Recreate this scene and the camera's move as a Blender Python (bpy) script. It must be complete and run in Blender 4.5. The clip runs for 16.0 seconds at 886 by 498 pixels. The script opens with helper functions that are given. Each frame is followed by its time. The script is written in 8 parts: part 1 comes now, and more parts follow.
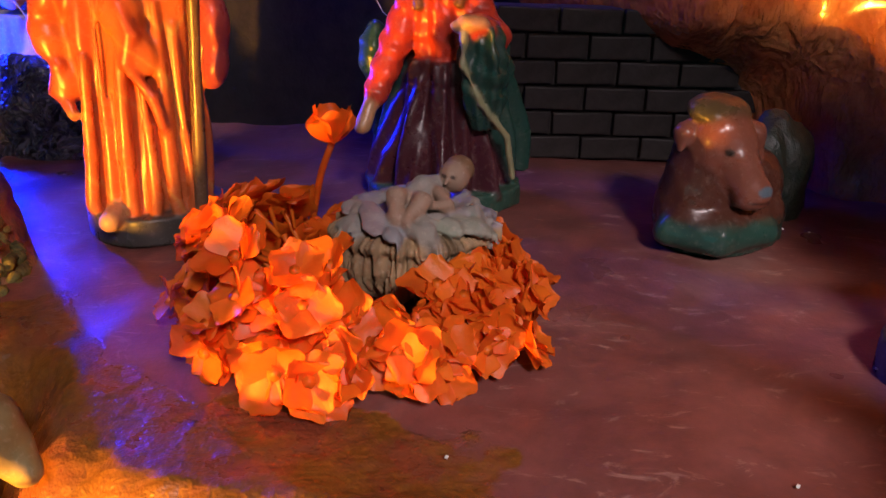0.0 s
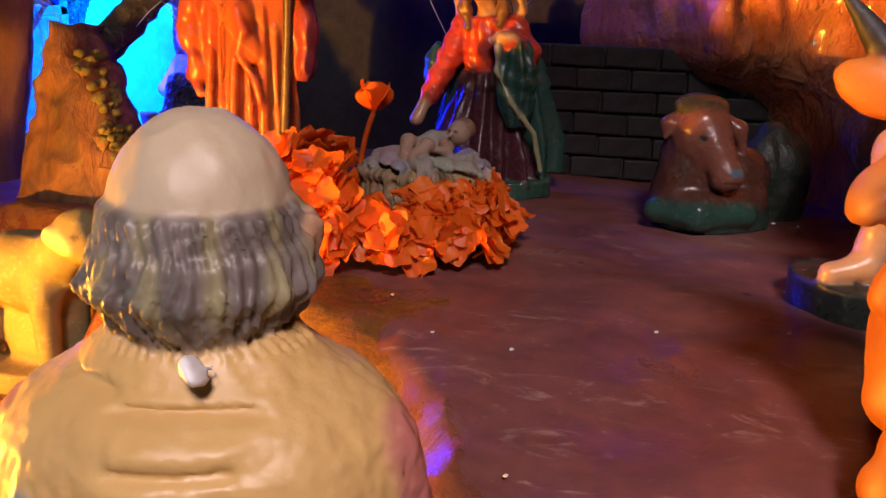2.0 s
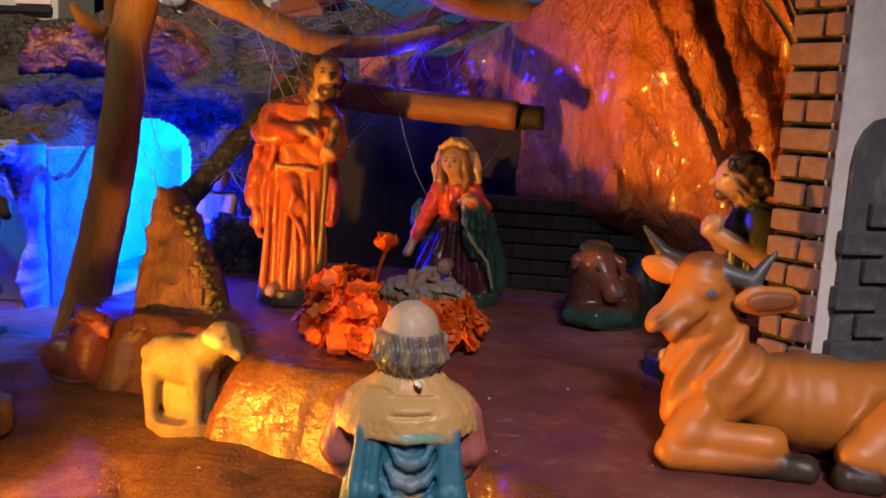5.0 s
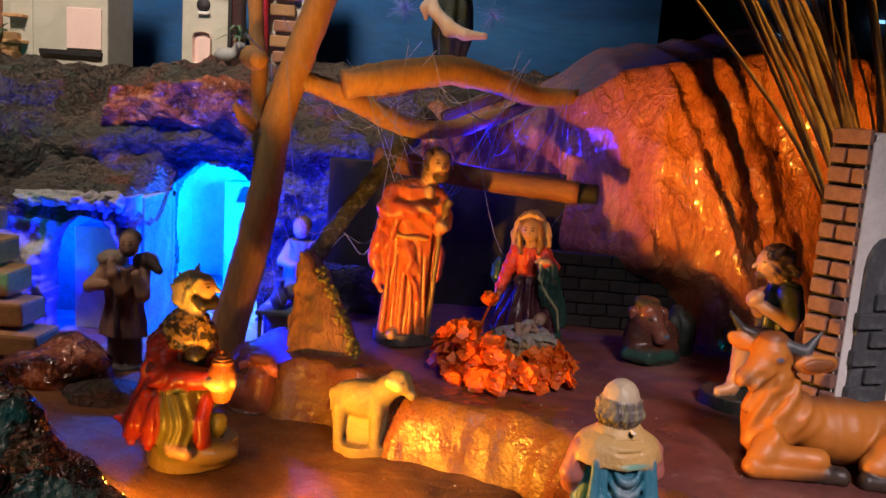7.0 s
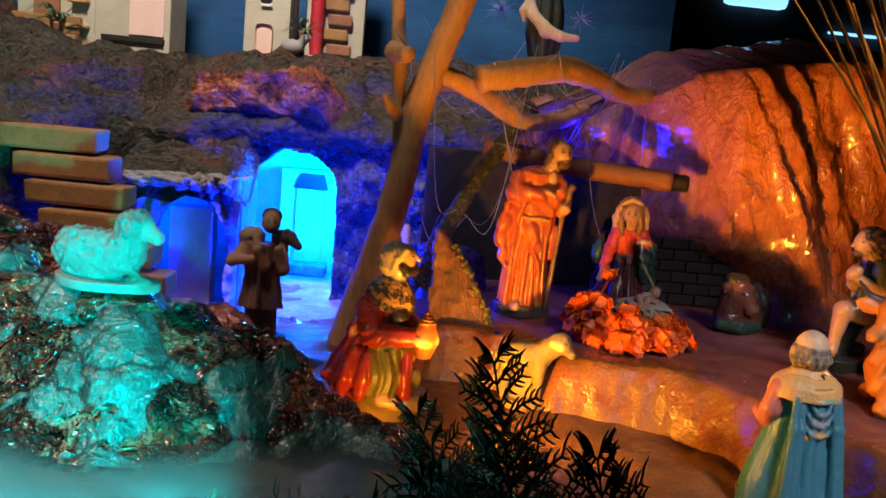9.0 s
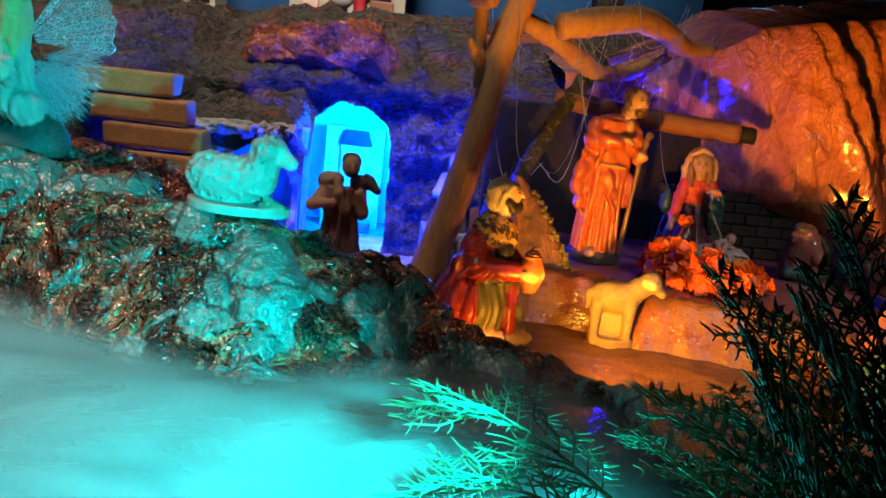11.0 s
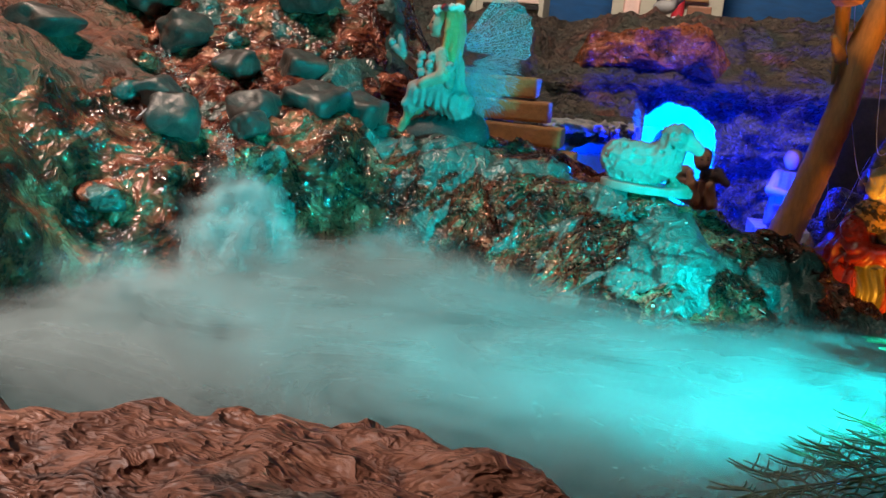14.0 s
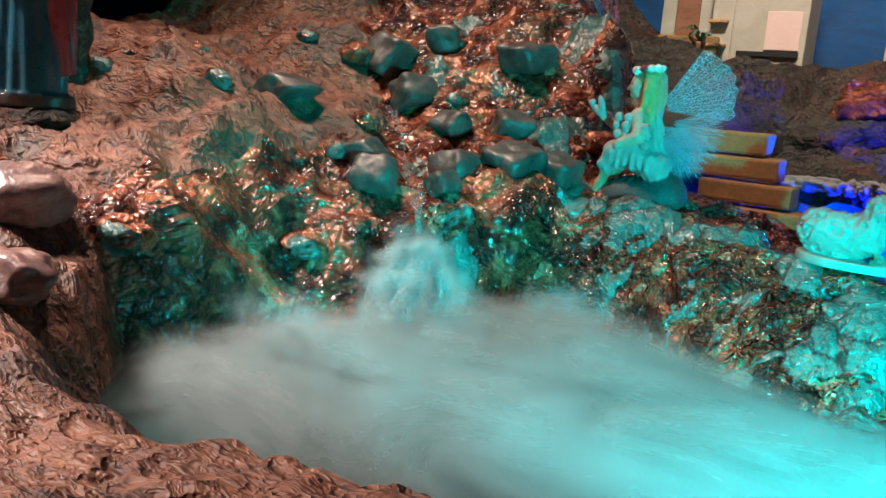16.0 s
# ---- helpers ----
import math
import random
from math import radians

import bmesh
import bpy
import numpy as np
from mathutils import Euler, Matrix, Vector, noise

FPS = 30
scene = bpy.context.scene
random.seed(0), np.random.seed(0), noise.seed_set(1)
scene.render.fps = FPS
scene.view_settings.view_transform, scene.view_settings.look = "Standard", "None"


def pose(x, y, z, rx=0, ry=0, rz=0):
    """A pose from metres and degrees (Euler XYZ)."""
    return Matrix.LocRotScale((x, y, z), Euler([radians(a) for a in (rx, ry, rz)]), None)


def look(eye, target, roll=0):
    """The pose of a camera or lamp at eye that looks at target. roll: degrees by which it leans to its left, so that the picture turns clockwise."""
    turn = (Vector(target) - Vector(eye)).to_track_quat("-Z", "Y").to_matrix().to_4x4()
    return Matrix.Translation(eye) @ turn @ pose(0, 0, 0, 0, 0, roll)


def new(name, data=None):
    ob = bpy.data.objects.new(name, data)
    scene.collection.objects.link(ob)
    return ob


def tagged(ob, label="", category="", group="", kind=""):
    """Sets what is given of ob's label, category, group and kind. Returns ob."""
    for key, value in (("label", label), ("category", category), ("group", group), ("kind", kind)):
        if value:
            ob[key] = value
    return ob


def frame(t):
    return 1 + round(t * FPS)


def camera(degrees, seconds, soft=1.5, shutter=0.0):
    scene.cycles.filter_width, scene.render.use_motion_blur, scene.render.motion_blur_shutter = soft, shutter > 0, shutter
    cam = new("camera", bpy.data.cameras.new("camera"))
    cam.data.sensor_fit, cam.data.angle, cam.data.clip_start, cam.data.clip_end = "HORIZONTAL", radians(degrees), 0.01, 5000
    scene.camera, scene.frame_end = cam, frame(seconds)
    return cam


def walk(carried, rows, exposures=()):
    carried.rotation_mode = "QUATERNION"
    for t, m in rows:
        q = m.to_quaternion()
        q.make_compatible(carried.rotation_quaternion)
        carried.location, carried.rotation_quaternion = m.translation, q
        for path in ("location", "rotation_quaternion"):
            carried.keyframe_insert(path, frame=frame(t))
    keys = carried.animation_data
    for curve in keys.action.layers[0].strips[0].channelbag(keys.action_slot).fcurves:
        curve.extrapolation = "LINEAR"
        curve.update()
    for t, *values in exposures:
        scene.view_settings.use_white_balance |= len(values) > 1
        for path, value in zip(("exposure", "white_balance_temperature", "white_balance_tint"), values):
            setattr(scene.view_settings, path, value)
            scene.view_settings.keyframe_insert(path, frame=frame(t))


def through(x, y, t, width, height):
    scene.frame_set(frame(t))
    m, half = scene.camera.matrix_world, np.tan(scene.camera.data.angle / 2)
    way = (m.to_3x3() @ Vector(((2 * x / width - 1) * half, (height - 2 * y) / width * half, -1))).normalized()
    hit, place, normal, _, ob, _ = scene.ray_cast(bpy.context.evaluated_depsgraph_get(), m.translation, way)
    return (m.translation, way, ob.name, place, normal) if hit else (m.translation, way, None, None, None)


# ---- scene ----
cam = camera(56.4, 16.0)
METRES, EYE, TILT, LEAN, TURN = 1.4, 0.168, -24.0, -1.5, 0.0
ROWS = [
    (0.0, 0.0, 0.0, 0.0, 0.0, -0.0, -0.0),
    (0.5, 0.0144, -0.015, -0.0209, 3.88, 2.28, -1.72),
    (1.0, 0.0319, -0.028, -0.0383, 7.05, 4.22, -3.24),
    (1.5, 0.0531, -0.0409, -0.0543, 9.67, 6.16, -4.61),
    (2.0, 0.0661, -0.0525, -0.0667, 11.32, 8.09, -5.59),
    (2.5, 0.0745, -0.0663, -0.0777, 12.18, 10.12, -6.23),
    (3.0, 0.0771, -0.0915, -0.0859, 12.05, 11.98, -6.29),
    (3.5, 0.0805, -0.1152, -0.0958, 11.23, 13.53, -6.01),
    (4.0, 0.0758, -0.1496, -0.1007, 9.79, 14.64, -5.51),
    (6.5, -0.0044, -0.3512, -0.0828, 1.93, 14.38, -3.37),
    (7.0, -0.0544, -0.3874, -0.0866, 0.96, 14.29, -3.24),
    (7.5, -0.0975, -0.4149, -0.084, -0.05, 14.4, -3.06),
    (8.0, -0.1521, -0.4451, -0.1015, -1.38, 14.47, -2.84),
    (10.5, -0.285, -0.4406, -0.1581, -6.22, 13.24, -2.66),
    (11.0, -0.3103, -0.444, -0.1626, -5.37, 12.8, -2.93),
    (11.5, -0.3364, -0.4517, -0.17, -3.98, 12.45, -3.34),
    (12.0, -0.3594, -0.4657, -0.1787, -2.21, 12.17, -3.97),
    (12.5, -0.3771, -0.4767, -0.1876, -0.19, 12.01, -4.77),
    (13.0, -0.3959, -0.4894, -0.1978, 2.41, 11.87, -5.82),
    (13.5, -0.4108, -0.5065, -0.2075, 6.23, 11.82, -7.15),
    (14.0, -0.4078, -0.5132, -0.2115, 10.45, 11.91, -8.56),
    (14.5, -0.3945, -0.5178, -0.2058, 14.83, 11.93, -10.16),
    (15.0, -0.3749, -0.5201, -0.2049, 19.46, 11.76, -11.97),
    (15.5, -0.3602, -0.5161, -0.1938, 24.5, 11.29, -13.99),
    (16.0, -0.3392, -0.5066, -0.1872, 29.04, 10.73, -15.73),
]
EXPOSURES = [(0.0, 0.58), (1.0, 0.58), (1.5, 0.50), (2.5, 0.08), (3.5, -0.10), (4.2, -0.15), (6.3, -0.05), (9.0, 0.0), (11.0, -0.05), (12.0, -0.25), (13.2, -0.25), (15.0, -0.05), (16.0, 0.1)]
walk(cam, [(t, pose(0, 0, EYE, TILT, LEAN, TURN) @ pose(METRES * x, METRES * y, METRES * z, 90 + pitch, roll, yaw)) for t, x, y, z, yaw, pitch, roll in ROWS], EXPOSURES)
scene.cycles.transparent_max_bounces = 24

# ---- light ----
def lamp(name, kind, place, power, colour, size=0.02, target=None, angle=120, blend=0.6):
    data = bpy.data.lights.new(name, kind)
    data.energy, data.color = power, colour
    if kind == "AREA":
        data.size = size
    else:
        data.shadow_soft_size = size
    ob = new(name, data)
    ob.matrix_world = look(place, target) if target else pose(*place)
    if kind == "SPOT":
        data.spot_size, data.spot_blend = radians(angle), blend
    return ob


world = bpy.data.worlds.new("world")
world.use_nodes = True
world.node_tree.nodes["Background"].inputs["Color"].default_value = (0.15, 0.15, 0.50, 1)
world.node_tree.nodes["Background"].inputs["Strength"].default_value = 0.060
scene.world = world

lamp("warm_spot", "SPOT", (-0.262, 0.026, -0.022), 15.5, (1.0, 0.40, 0.030), 0.007, (0.38, 0.55, 0.55), 138, 1.0)
lamp("warm_foot_light", "POINT", (-0.318, 0.048, -0.026), 0.42, (1.0, 0.42, 0.035), 0.008)
# Extra unseen spot, added to brighten the rock face at the right.
lamp("rock_fill_spot", "SPOT", (-0.270, 0.010, 0.020), 20.0, (1.0, 0.40, 0.035), 0.006, (0.42, 0.60, 0.42), 38, 0.8)
lamp("cave_lamp", "POINT", (-0.44, 0.91, 0.125), 23.0, (0.0, 0.14, 1.0), 0.02)
lamp("hut_lamp", "POINT", (-0.735, 0.70, 0.045), 5.0, (0.0, 0.03, 1.0), 0.015)
lamp("niche_lamp", "SPOT", (-0.40, 0.53, 0.05), 33.0, (0.0, 0.012, 1.0), 0.015, (-0.50, 0.80, 0.10), 168, 0.5)
# Added spot for blue light spilling from the niche onto the floor.
lamp("niche_spill_spot", "SPOT", (-0.37, 0.585, 0.11), 8.5, (0.0, 0.012, 1.0), 0.015, (-0.12, 0.36, 0.0), 66, 0.6)
lamp("stable_lamp", "POINT", (-0.07, 0.57, 0.245), 1.0, (0.01, 0.01, 1.0), 0.02)
# Unseen spot added beside the fern to spread pool_light's cyan farther.
lamp("pool_fill_spot", "SPOT", (-0.335, -0.420, 0.125), 37.0, (0.0, 0.80, 0.84), 0.006, (-0.700, -0.110, 0.00), 76, 0.6)
lamp("pool_light", "POINT", (-0.325, -0.330, 0.036), 0.35, (0.0, 0.82, 0.86), 0.003)
# Unseen spots added to stand in for the room's white light.
lamp("left_fill_spot", "SPOT", (-1.75, -0.95, 1.25), 240, (1.0, 0.86, 0.80), 0.12, (-1.03, -0.52, 0.02), 36, 1.0)
lamp("hill_fill_spot", "SPOT", (-1.48, 0.02, 1.50), 112, (1.0, 0.70, 0.56), 0.12, (-1.10, 0.02, 0.10), 54, 1.0)
lamp("right_fill_spot", "SPOT", (0.36, -1.05, 1.10), 104, (1.0, 0.82, 0.86), 0.15, (0.16, 0.00, 0.02), 31, 1.0)
lamp("rear_fill_spot", "SPOT", (-0.6, 0.0, 1.5), 150, (1.0, 0.86, 0.76), 0.12, (-0.60, 1.16, 0.34), 70, 1.0)


# ---- helpers of the build ----
def lattice(ix, iy, iz, seed):
    h = (ix * 374761393 + iy * 668265263 + iz * 2147483647 + seed * 1274126177) & 0xFFFFFFFF
    h = ((h ^ (h >> 13)) * 1274126177) & 0xFFFFFFFF
    return ((h ^ (h >> 16)) & 0xFFFF) / 32767.5 - 1.0


def vnoise(x, y, z, seed=0):
    """Smooth noise from -1 to 1 on arrays."""
    x, y, z = np.broadcast_arrays(np.asarray(x, float), np.asarray(y, float), np.asarray(z, float))
    fx, fy, fz = np.floor(x), np.floor(y), np.floor(z)
    ix, iy, iz = fx.astype(np.int64), fy.astype(np.int64), fz.astype(np.int64)
    u, v, w = x - fx, y - fy, z - fz
    u, v, w = (a * a * (3 - 2 * a) for a in (u, v, w))
    out = 0.0
    for dx, a in ((0, 1 - u), (1, u)):
        for dy, b in ((0, 1 - v), (1, v)):
            for dz, c in ((0, 1 - w), (1, w)):
                out = out + a * b * c * lattice(ix + dx, iy + dy, iz + dz, seed)
    return out


def fbm(x, y, z=0.0, seed=0, octaves=4, gain=0.5):
    out, amp, f = 0.0, 1.0, 1.0
    for o in range(octaves):
        out = out + amp * vnoise(np.asarray(x) * f, np.asarray(y) * f, np.asarray(z) * f, seed + o * 17)
        amp, f = amp * gain, f * 2.03
    return out


def ridged(x, y, z=0.0, seed=0, octaves=4):
    out, amp, f = 0.0, 1.0, 1.0
    for o in range(octaves):
        out = out + amp * (1 - 2 * np.abs(vnoise(np.asarray(x) * f, np.asarray(y) * f, np.asarray(z) * f, seed + o * 13)))
        amp, f = amp * 0.5, f * 2.1
    return out


def smooth(a, b, x):
    t = np.clip((np.asarray(x, float) - a) / (b - a), 0, 1)
    return t * t * (3 - 2 * t)


def mesh_of(name, verts, faces, materials, mat_index=None, colours=None, shade=True):
    me = bpy.data.meshes.new(name)
    verts, faces = np.asarray(verts, np.float32), np.asarray(faces, np.int32)
    n, k = faces.shape
    me.vertices.add(len(verts))
    me.vertices.foreach_set("co", verts.ravel())
    me.loops.add(n * k)
    me.loops.foreach_set("vertex_index", faces.ravel())
    me.polygons.add(n)
    me.polygons.foreach_set("loop_start", np.arange(n, dtype=np.int32) * k)
    me.polygons.foreach_set("loop_total", np.full(n, k, np.int32))
    if shade:
        me.polygons.foreach_set("use_smooth", np.ones(n, bool))
    for m in materials:
        me.materials.append(m)
    if mat_index is not None:
        me.polygons.foreach_set("material_index", np.asarray(mat_index, np.int32))
    if colours is not None:
        at = me.color_attributes.new("paint", "FLOAT_COLOR", "POINT")
        at.data.foreach_set("color", np.asarray(colours, np.float32).ravel())
    me.update()
    me.validate()
    return me


def grid_faces(nu, nv, keep=None):
    i, j = np.meshgrid(np.arange(nu - 1), np.arange(nv - 1), indexing="ij")
    a = i * nv + j
    f = np.stack([a, a + nv, a + nv + 1, a + 1], -1)
    return f[keep] if keep is not None else f.reshape(-1, 4)


def sheet(name, X, Y, Z, material, keep=None, label="", category="", kind="structure", parent=None):
    """A surface from three arrays over a grid."""
    verts = np.stack([X, Y, Z], -1).reshape(-1, 3)
    ob = new(name, mesh_of(name, verts, grid_faces(*X.shape, keep), [material]))
    if parent:
        ob.parent = parent
    return tagged(ob, label, category, kind=kind)


def part(name, bm, material, parent=None, label="", smooth_faces=True):
    me = bpy.data.meshes.new(name)
    bm.normal_update()
    bm.to_mesh(me)
    bm.free()
    if smooth_faces:
        me.polygons.foreach_set("use_smooth", np.ones(len(me.polygons), bool))
    me.materials.append(material)
    ob = new(name, me)
    if parent:
        ob.parent = parent
    return tagged(ob, label)


def tube_mesh(bm, points, radii, sides=8, jitter=0.0, seed=0, close=True):
    """A tapered tube along points."""
    pts = [Vector(p) for p in points]
    rnd = random.Random(seed)
    rings = []
    side = None
    for i, p in enumerate(pts):
        d = (pts[min(i + 1, len(pts) - 1)] - pts[max(i - 1, 0)]).normalized()
        if side is None:
            side = d.orthogonal().normalized()
        side = (side - d * side.dot(d)).normalized()
        up = d.cross(side)
        ring = []
        for s in range(sides):
            a = 2 * math.pi * s / sides
            r = radii[i] * (1 + jitter * rnd.uniform(-1, 1))
            ring.append(bm.verts.new(p + (side * math.cos(a) + up * math.sin(a)) * r))
        rings.append(ring)
    for a, b in zip(rings, rings[1:]):
        for s in range(sides):
            bm.faces.new((a[s], a[(s + 1) % sides], b[(s + 1) % sides], b[s]))
    if close:
        bm.faces.new(rings[0][::-1])
        bm.faces.new(rings[-1])
    return bm


def bend(points, n):
    """A smooth line of n points through a few."""
    P = np.array(points, float)
    P = np.vstack([2 * P[0] - P[1], P, 2 * P[-1] - P[-2]])
    out = []
    for s in np.linspace(0, len(P) - 3 - 1e-6, n):
        i = int(s)
        t = s - i
        a, b, c, d = P[i:i + 4]
        out.append(0.5 * (2 * b + (c - a) * t + (2 * a - 5 * b + 4 * c - d) * t * t + (3 * b - a - 3 * c + d) * t ** 3))
    return out


def box_bm(size, bevel=0.0, bm=None, m=None):
    bm = bm or bmesh.new()
    r = bmesh.ops.create_cube(bm, size=1.0, matrix=(m or Matrix()) @ Matrix.Diagonal((*size, 1)))
    if bevel:
        edges = list({e for v in r["verts"] for e in v.link_edges})
        bmesh.ops.bevel(bm, geom=edges, offset=bevel, segments=2, affect="EDGES", profile=0.6)
    return bm


# ---- modelling by soft union of rounded forms ----
class Sculpt:
    def __init__(self, cell=0.0016, blend=0.003):
        self.cell, self.blend, self.items, self.paints = cell, blend, [], []
        self.relief = self.dye = None

    def add(self, fn, colour, lo, hi, blend=None):
        self.items.append((fn, colour, np.array(lo, float), np.array(hi, float), blend or self.blend))
        return self

    def ball(self, c, r, colour, turn=(0, 0, 0), blend=None):
        c = np.array(c, float)
        r = np.array(r if hasattr(r, "__len__") else (r, r, r), float)
        M = np.array(Euler([radians(a) for a in turn]).to_matrix())

        def fn(p):
            q = (p - c) @ M
            k0 = np.sqrt(((q / r) ** 2).sum(-1))
            k1 = np.sqrt(((q / (r * r)) ** 2).sum(-1)) + 1e-9
            return k0 * (k0 - 1) / k1
        return self.add(fn, colour, c - r.max(), c + r.max(), blend)

    def limb(self, a, b, ra, rb, colour, blend=None):
        a, b = np.array(a, float), np.array(b, float)

        def fn(p):
            ab = b - a
            t = np.clip(((p - a) @ ab) / (ab @ ab), 0, 1)
            return np.sqrt(((p - a - t[..., None] * ab) ** 2).sum(-1)) - (ra + (rb - ra) * t)
        m = max(ra, rb)
        return self.add(fn, colour, np.minimum(a, b) - m, np.maximum(a, b) + m, blend)

    def path(self, pts, radii, colour, blend=None):
        for i in range(len(pts) - 1):
            self.limb(pts[i], pts[i + 1], radii[i], radii[i + 1], colour, blend)
        return self

    def robe(self, a, b, radii, colour, folds=9, depth=0.06, flat=1.0, twist=0.0, turn=0.0, seed=0, blend=None):
        """A skirt or cloak round the line from a to b, with its radii evenly along it, flattened and folded."""
        a, b = np.array(a, float), np.array(b, float)
        L = np.linalg.norm(b - a)
        ax = (b - a) / L
        s = np.array(Vector(ax).orthogonal().normalized() if abs(ax[2]) < 0.9 else (1, 0, 0), float)
        s = s - ax * (s @ ax)
        s /= np.linalg.norm(s)
        u = np.cross(ax, s)
        ca, sa = math.cos(radians(turn)), math.sin(radians(turn))
        s, u = s * ca + u * sa, u * ca - s * sa
        rr = np.array(radii, float)

        def fn(p):
            q = p - a
            t = (q @ ax) / L
            x, y = q @ s, (q @ u) / flat
            rho, ang = np.sqrt(x * x + y * y) + 1e-9, np.arctan2(y, x)
            r = np.interp(np.clip(t, 0, 1), np.linspace(0, 1, len(rr)), rr)
            wav = np.sin(folds * ang + twist * t + 1.3 * np.sin(2 * ang + seed) + 2.0 * vnoise(ang * 1.5, t * 2.2, seed, 5))
            wav = wav + 0.5 * np.sin(folds * 1.9 * ang - twist * 1.7 * t + seed * 2.1)
            d = (rho - r * (1 + depth * wav)) * 0.8
            cap = (np.abs(t - 0.5) - 0.5) * L
            return np.maximum(d, cap)
        m = rr.max() * 1.3 * max(1, flat)
        return self.add(fn, colour, np.minimum(a, b) - m, np.maximum(a, b) + m, blend)

    def slab(self, c, r, colour, thick, turn=(0, 0, 0), blend=None):
        """A thick rounded oval plate."""
        c = np.array(c, float)
        M = np.array(Euler([radians(a) for a in turn]).to_matrix())

        def fn(p):
            q = (p - c) @ M
            wob = 1 + 0.06 * np.sin(3 * np.arctan2(q[..., 1], q[..., 0]) + 1.0)
            rho = (np.sqrt((q[..., 0] / r[0]) ** 2 + (q[..., 1] / r[1]) ** 2) / wob - 1) * min(r)
            return np.maximum(rho, np.abs(q[..., 2]) - thick)
        m = max(r) + thick
        return self.add(fn, colour, c - m, c + m, blend)

    def tint(self, c, r, colour, soft=0.15):
        self.paints.append((np.array(c, float), np.array(r if hasattr(r, "__len__") else (r, r, r), float), colour, soft))
        return self

    def build(self, name, material, label, category, place=None, cut=None, scale=1.0):
        h = self.cell
        lo = np.min([i[2] for i in self.items], 0) - 4 * h
        hi = np.max([i[3] for i in self.items], 0) + 4 * h
        if cut is not None:
            lo[2] = max(lo[2], cut - 3 * h)
        n = np.ceil((hi - lo) / h).astype(int) + 1
        ax = [lo[k] + h * np.arange(n[k]) for k in range(3)]
        F = np.full(n, 0.05)
        for fn, colour, a, b, k in self.items:
            i0 = np.maximum(np.floor((a - 0.008 - lo) / h).astype(int), 0)
            i1 = np.minimum(np.ceil((b + 0.008 - lo) / h).astype(int) + 1, n)
            sl = tuple(slice(i0[d], i1[d]) for d in range(3))
            P = np.stack(np.meshgrid(*[ax[d][sl[d]] for d in range(3)], indexing="ij"), -1)
            d = fn(P)
            f = F[sl]
            t = np.clip(0.5 + 0.5 * (f - d) / k, 0, 1)
            F[sl] = f * (1 - t) + d * t - k * t * (1 - t)
        if self.relief:
            P = np.stack(np.meshgrid(*ax, indexing="ij"), -1)
            near = np.abs(F) < 5 * h
            F[near] += self.relief(P[near])
        if cut is not None:
            F = np.maximum(F, (cut - ax[2])[None, None, :])
        V, Q = surface_nets(F, lo, h)
        col = np.zeros((len(V), 3))
        tot = np.zeros(len(V))
        best = np.full(len(V), 1e9)
        D = []
        for fn, colour, a, b, k in self.items:
            d = fn(V)
            best = np.minimum(best, d)
            D.append(d)
        for d, it in zip(D, self.items):
            w = np.exp(-np.clip((d - best) / (0.5 * h), 0, 60))
            col += w[:, None] * np.array(it[1])
            tot += w
        col /= tot[:, None]
        for c, r, colour, soft in self.paints:
            k = np.sqrt((((V - c) / r) ** 2).sum(-1))
            w = smooth(1 + soft, 1 - soft, k)[:, None] if soft else (k < 1)[:, None]
            col = col * (1 - w) + np.array(colour) * w
        if self.dye:
            col = self.dye(V, col)
        ob = new(name, mesh_of(name, V * scale, Q, [material], colours=np.hstack([col, np.ones((len(V), 1))])))
        if place is not None:
            ob.matrix_world = place
        return tagged(ob, label, category)


def surface_nets(F, lo, h):
    n = np.array(F.shape)
    ins = F < 0
    cnt = np.zeros(n - 1, np.int8)
    for dx in (0, 1):
        for dy in (0, 1):
            for dz in (0, 1):
                cnt += ins[dx:n[0] - 1 + dx, dy:n[1] - 1 + dy, dz:n[2] - 1 + dz]
    I = np.argwhere((cnt > 0) & (cnt < 8))
    idx = np.full(n - 1, -1, np.int64)
    idx[tuple(I.T)] = np.arange(len(I))
    pos, num = np.zeros((len(I), 3)), np.zeros(len(I))
    cor = [(a, b, c) for a in (0, 1) for b in (0, 1) for c in (0, 1)]
    for a in cor:
        for b in cor:
            if sum(b) - sum(a) == 1 and sum(x != y for x, y in zip(a, b)) == 1:
                fa, fb = F[tuple((I + a).T)], F[tuple((I + b).T)]
                m = (fa < 0) != (fb < 0)
                t = np.where(m, fa / np.where(m, fa - fb, 1), 0)
                pos += m[:, None] * (np.array(a) + t[:, None] * (np.array(b) - np.array(a)))
                num += m
    V = lo + h * (I + pos / num[:, None])
    Q = []
    for k in range(3):
        u, v = (k + 1) % 3, (k + 2) % 3
        s0 = [slice(None)] * 3
        s1 = [slice(None)] * 3
        s0[k], s1[k] = slice(0, n[k] - 1), slice(1, n[k])
        A, Bm = ins[tuple(s0)], ins[tuple(s1)]
        E = np.argwhere(A != Bm)
        E = E[(E[:, u] > 0) & (E[:, v] > 0) & (E[:, u] < n[u] - 1) & (E[:, v] < n[v] - 1)]
        if not len(E):
            continue
        eu, ev = np.eye(3, dtype=int)[u], np.eye(3, dtype=int)[v]
        q = np.stack([idx[tuple((E - eu - ev).T)], idx[tuple((E - ev).T)], idx[tuple(E.T)], idx[tuple((E - eu).T)]], -1)
        flip = ~A[tuple(E.T)]
        q[flip] = q[flip][:, ::-1]
        Q.append(q)
    return V, np.vstack(Q)


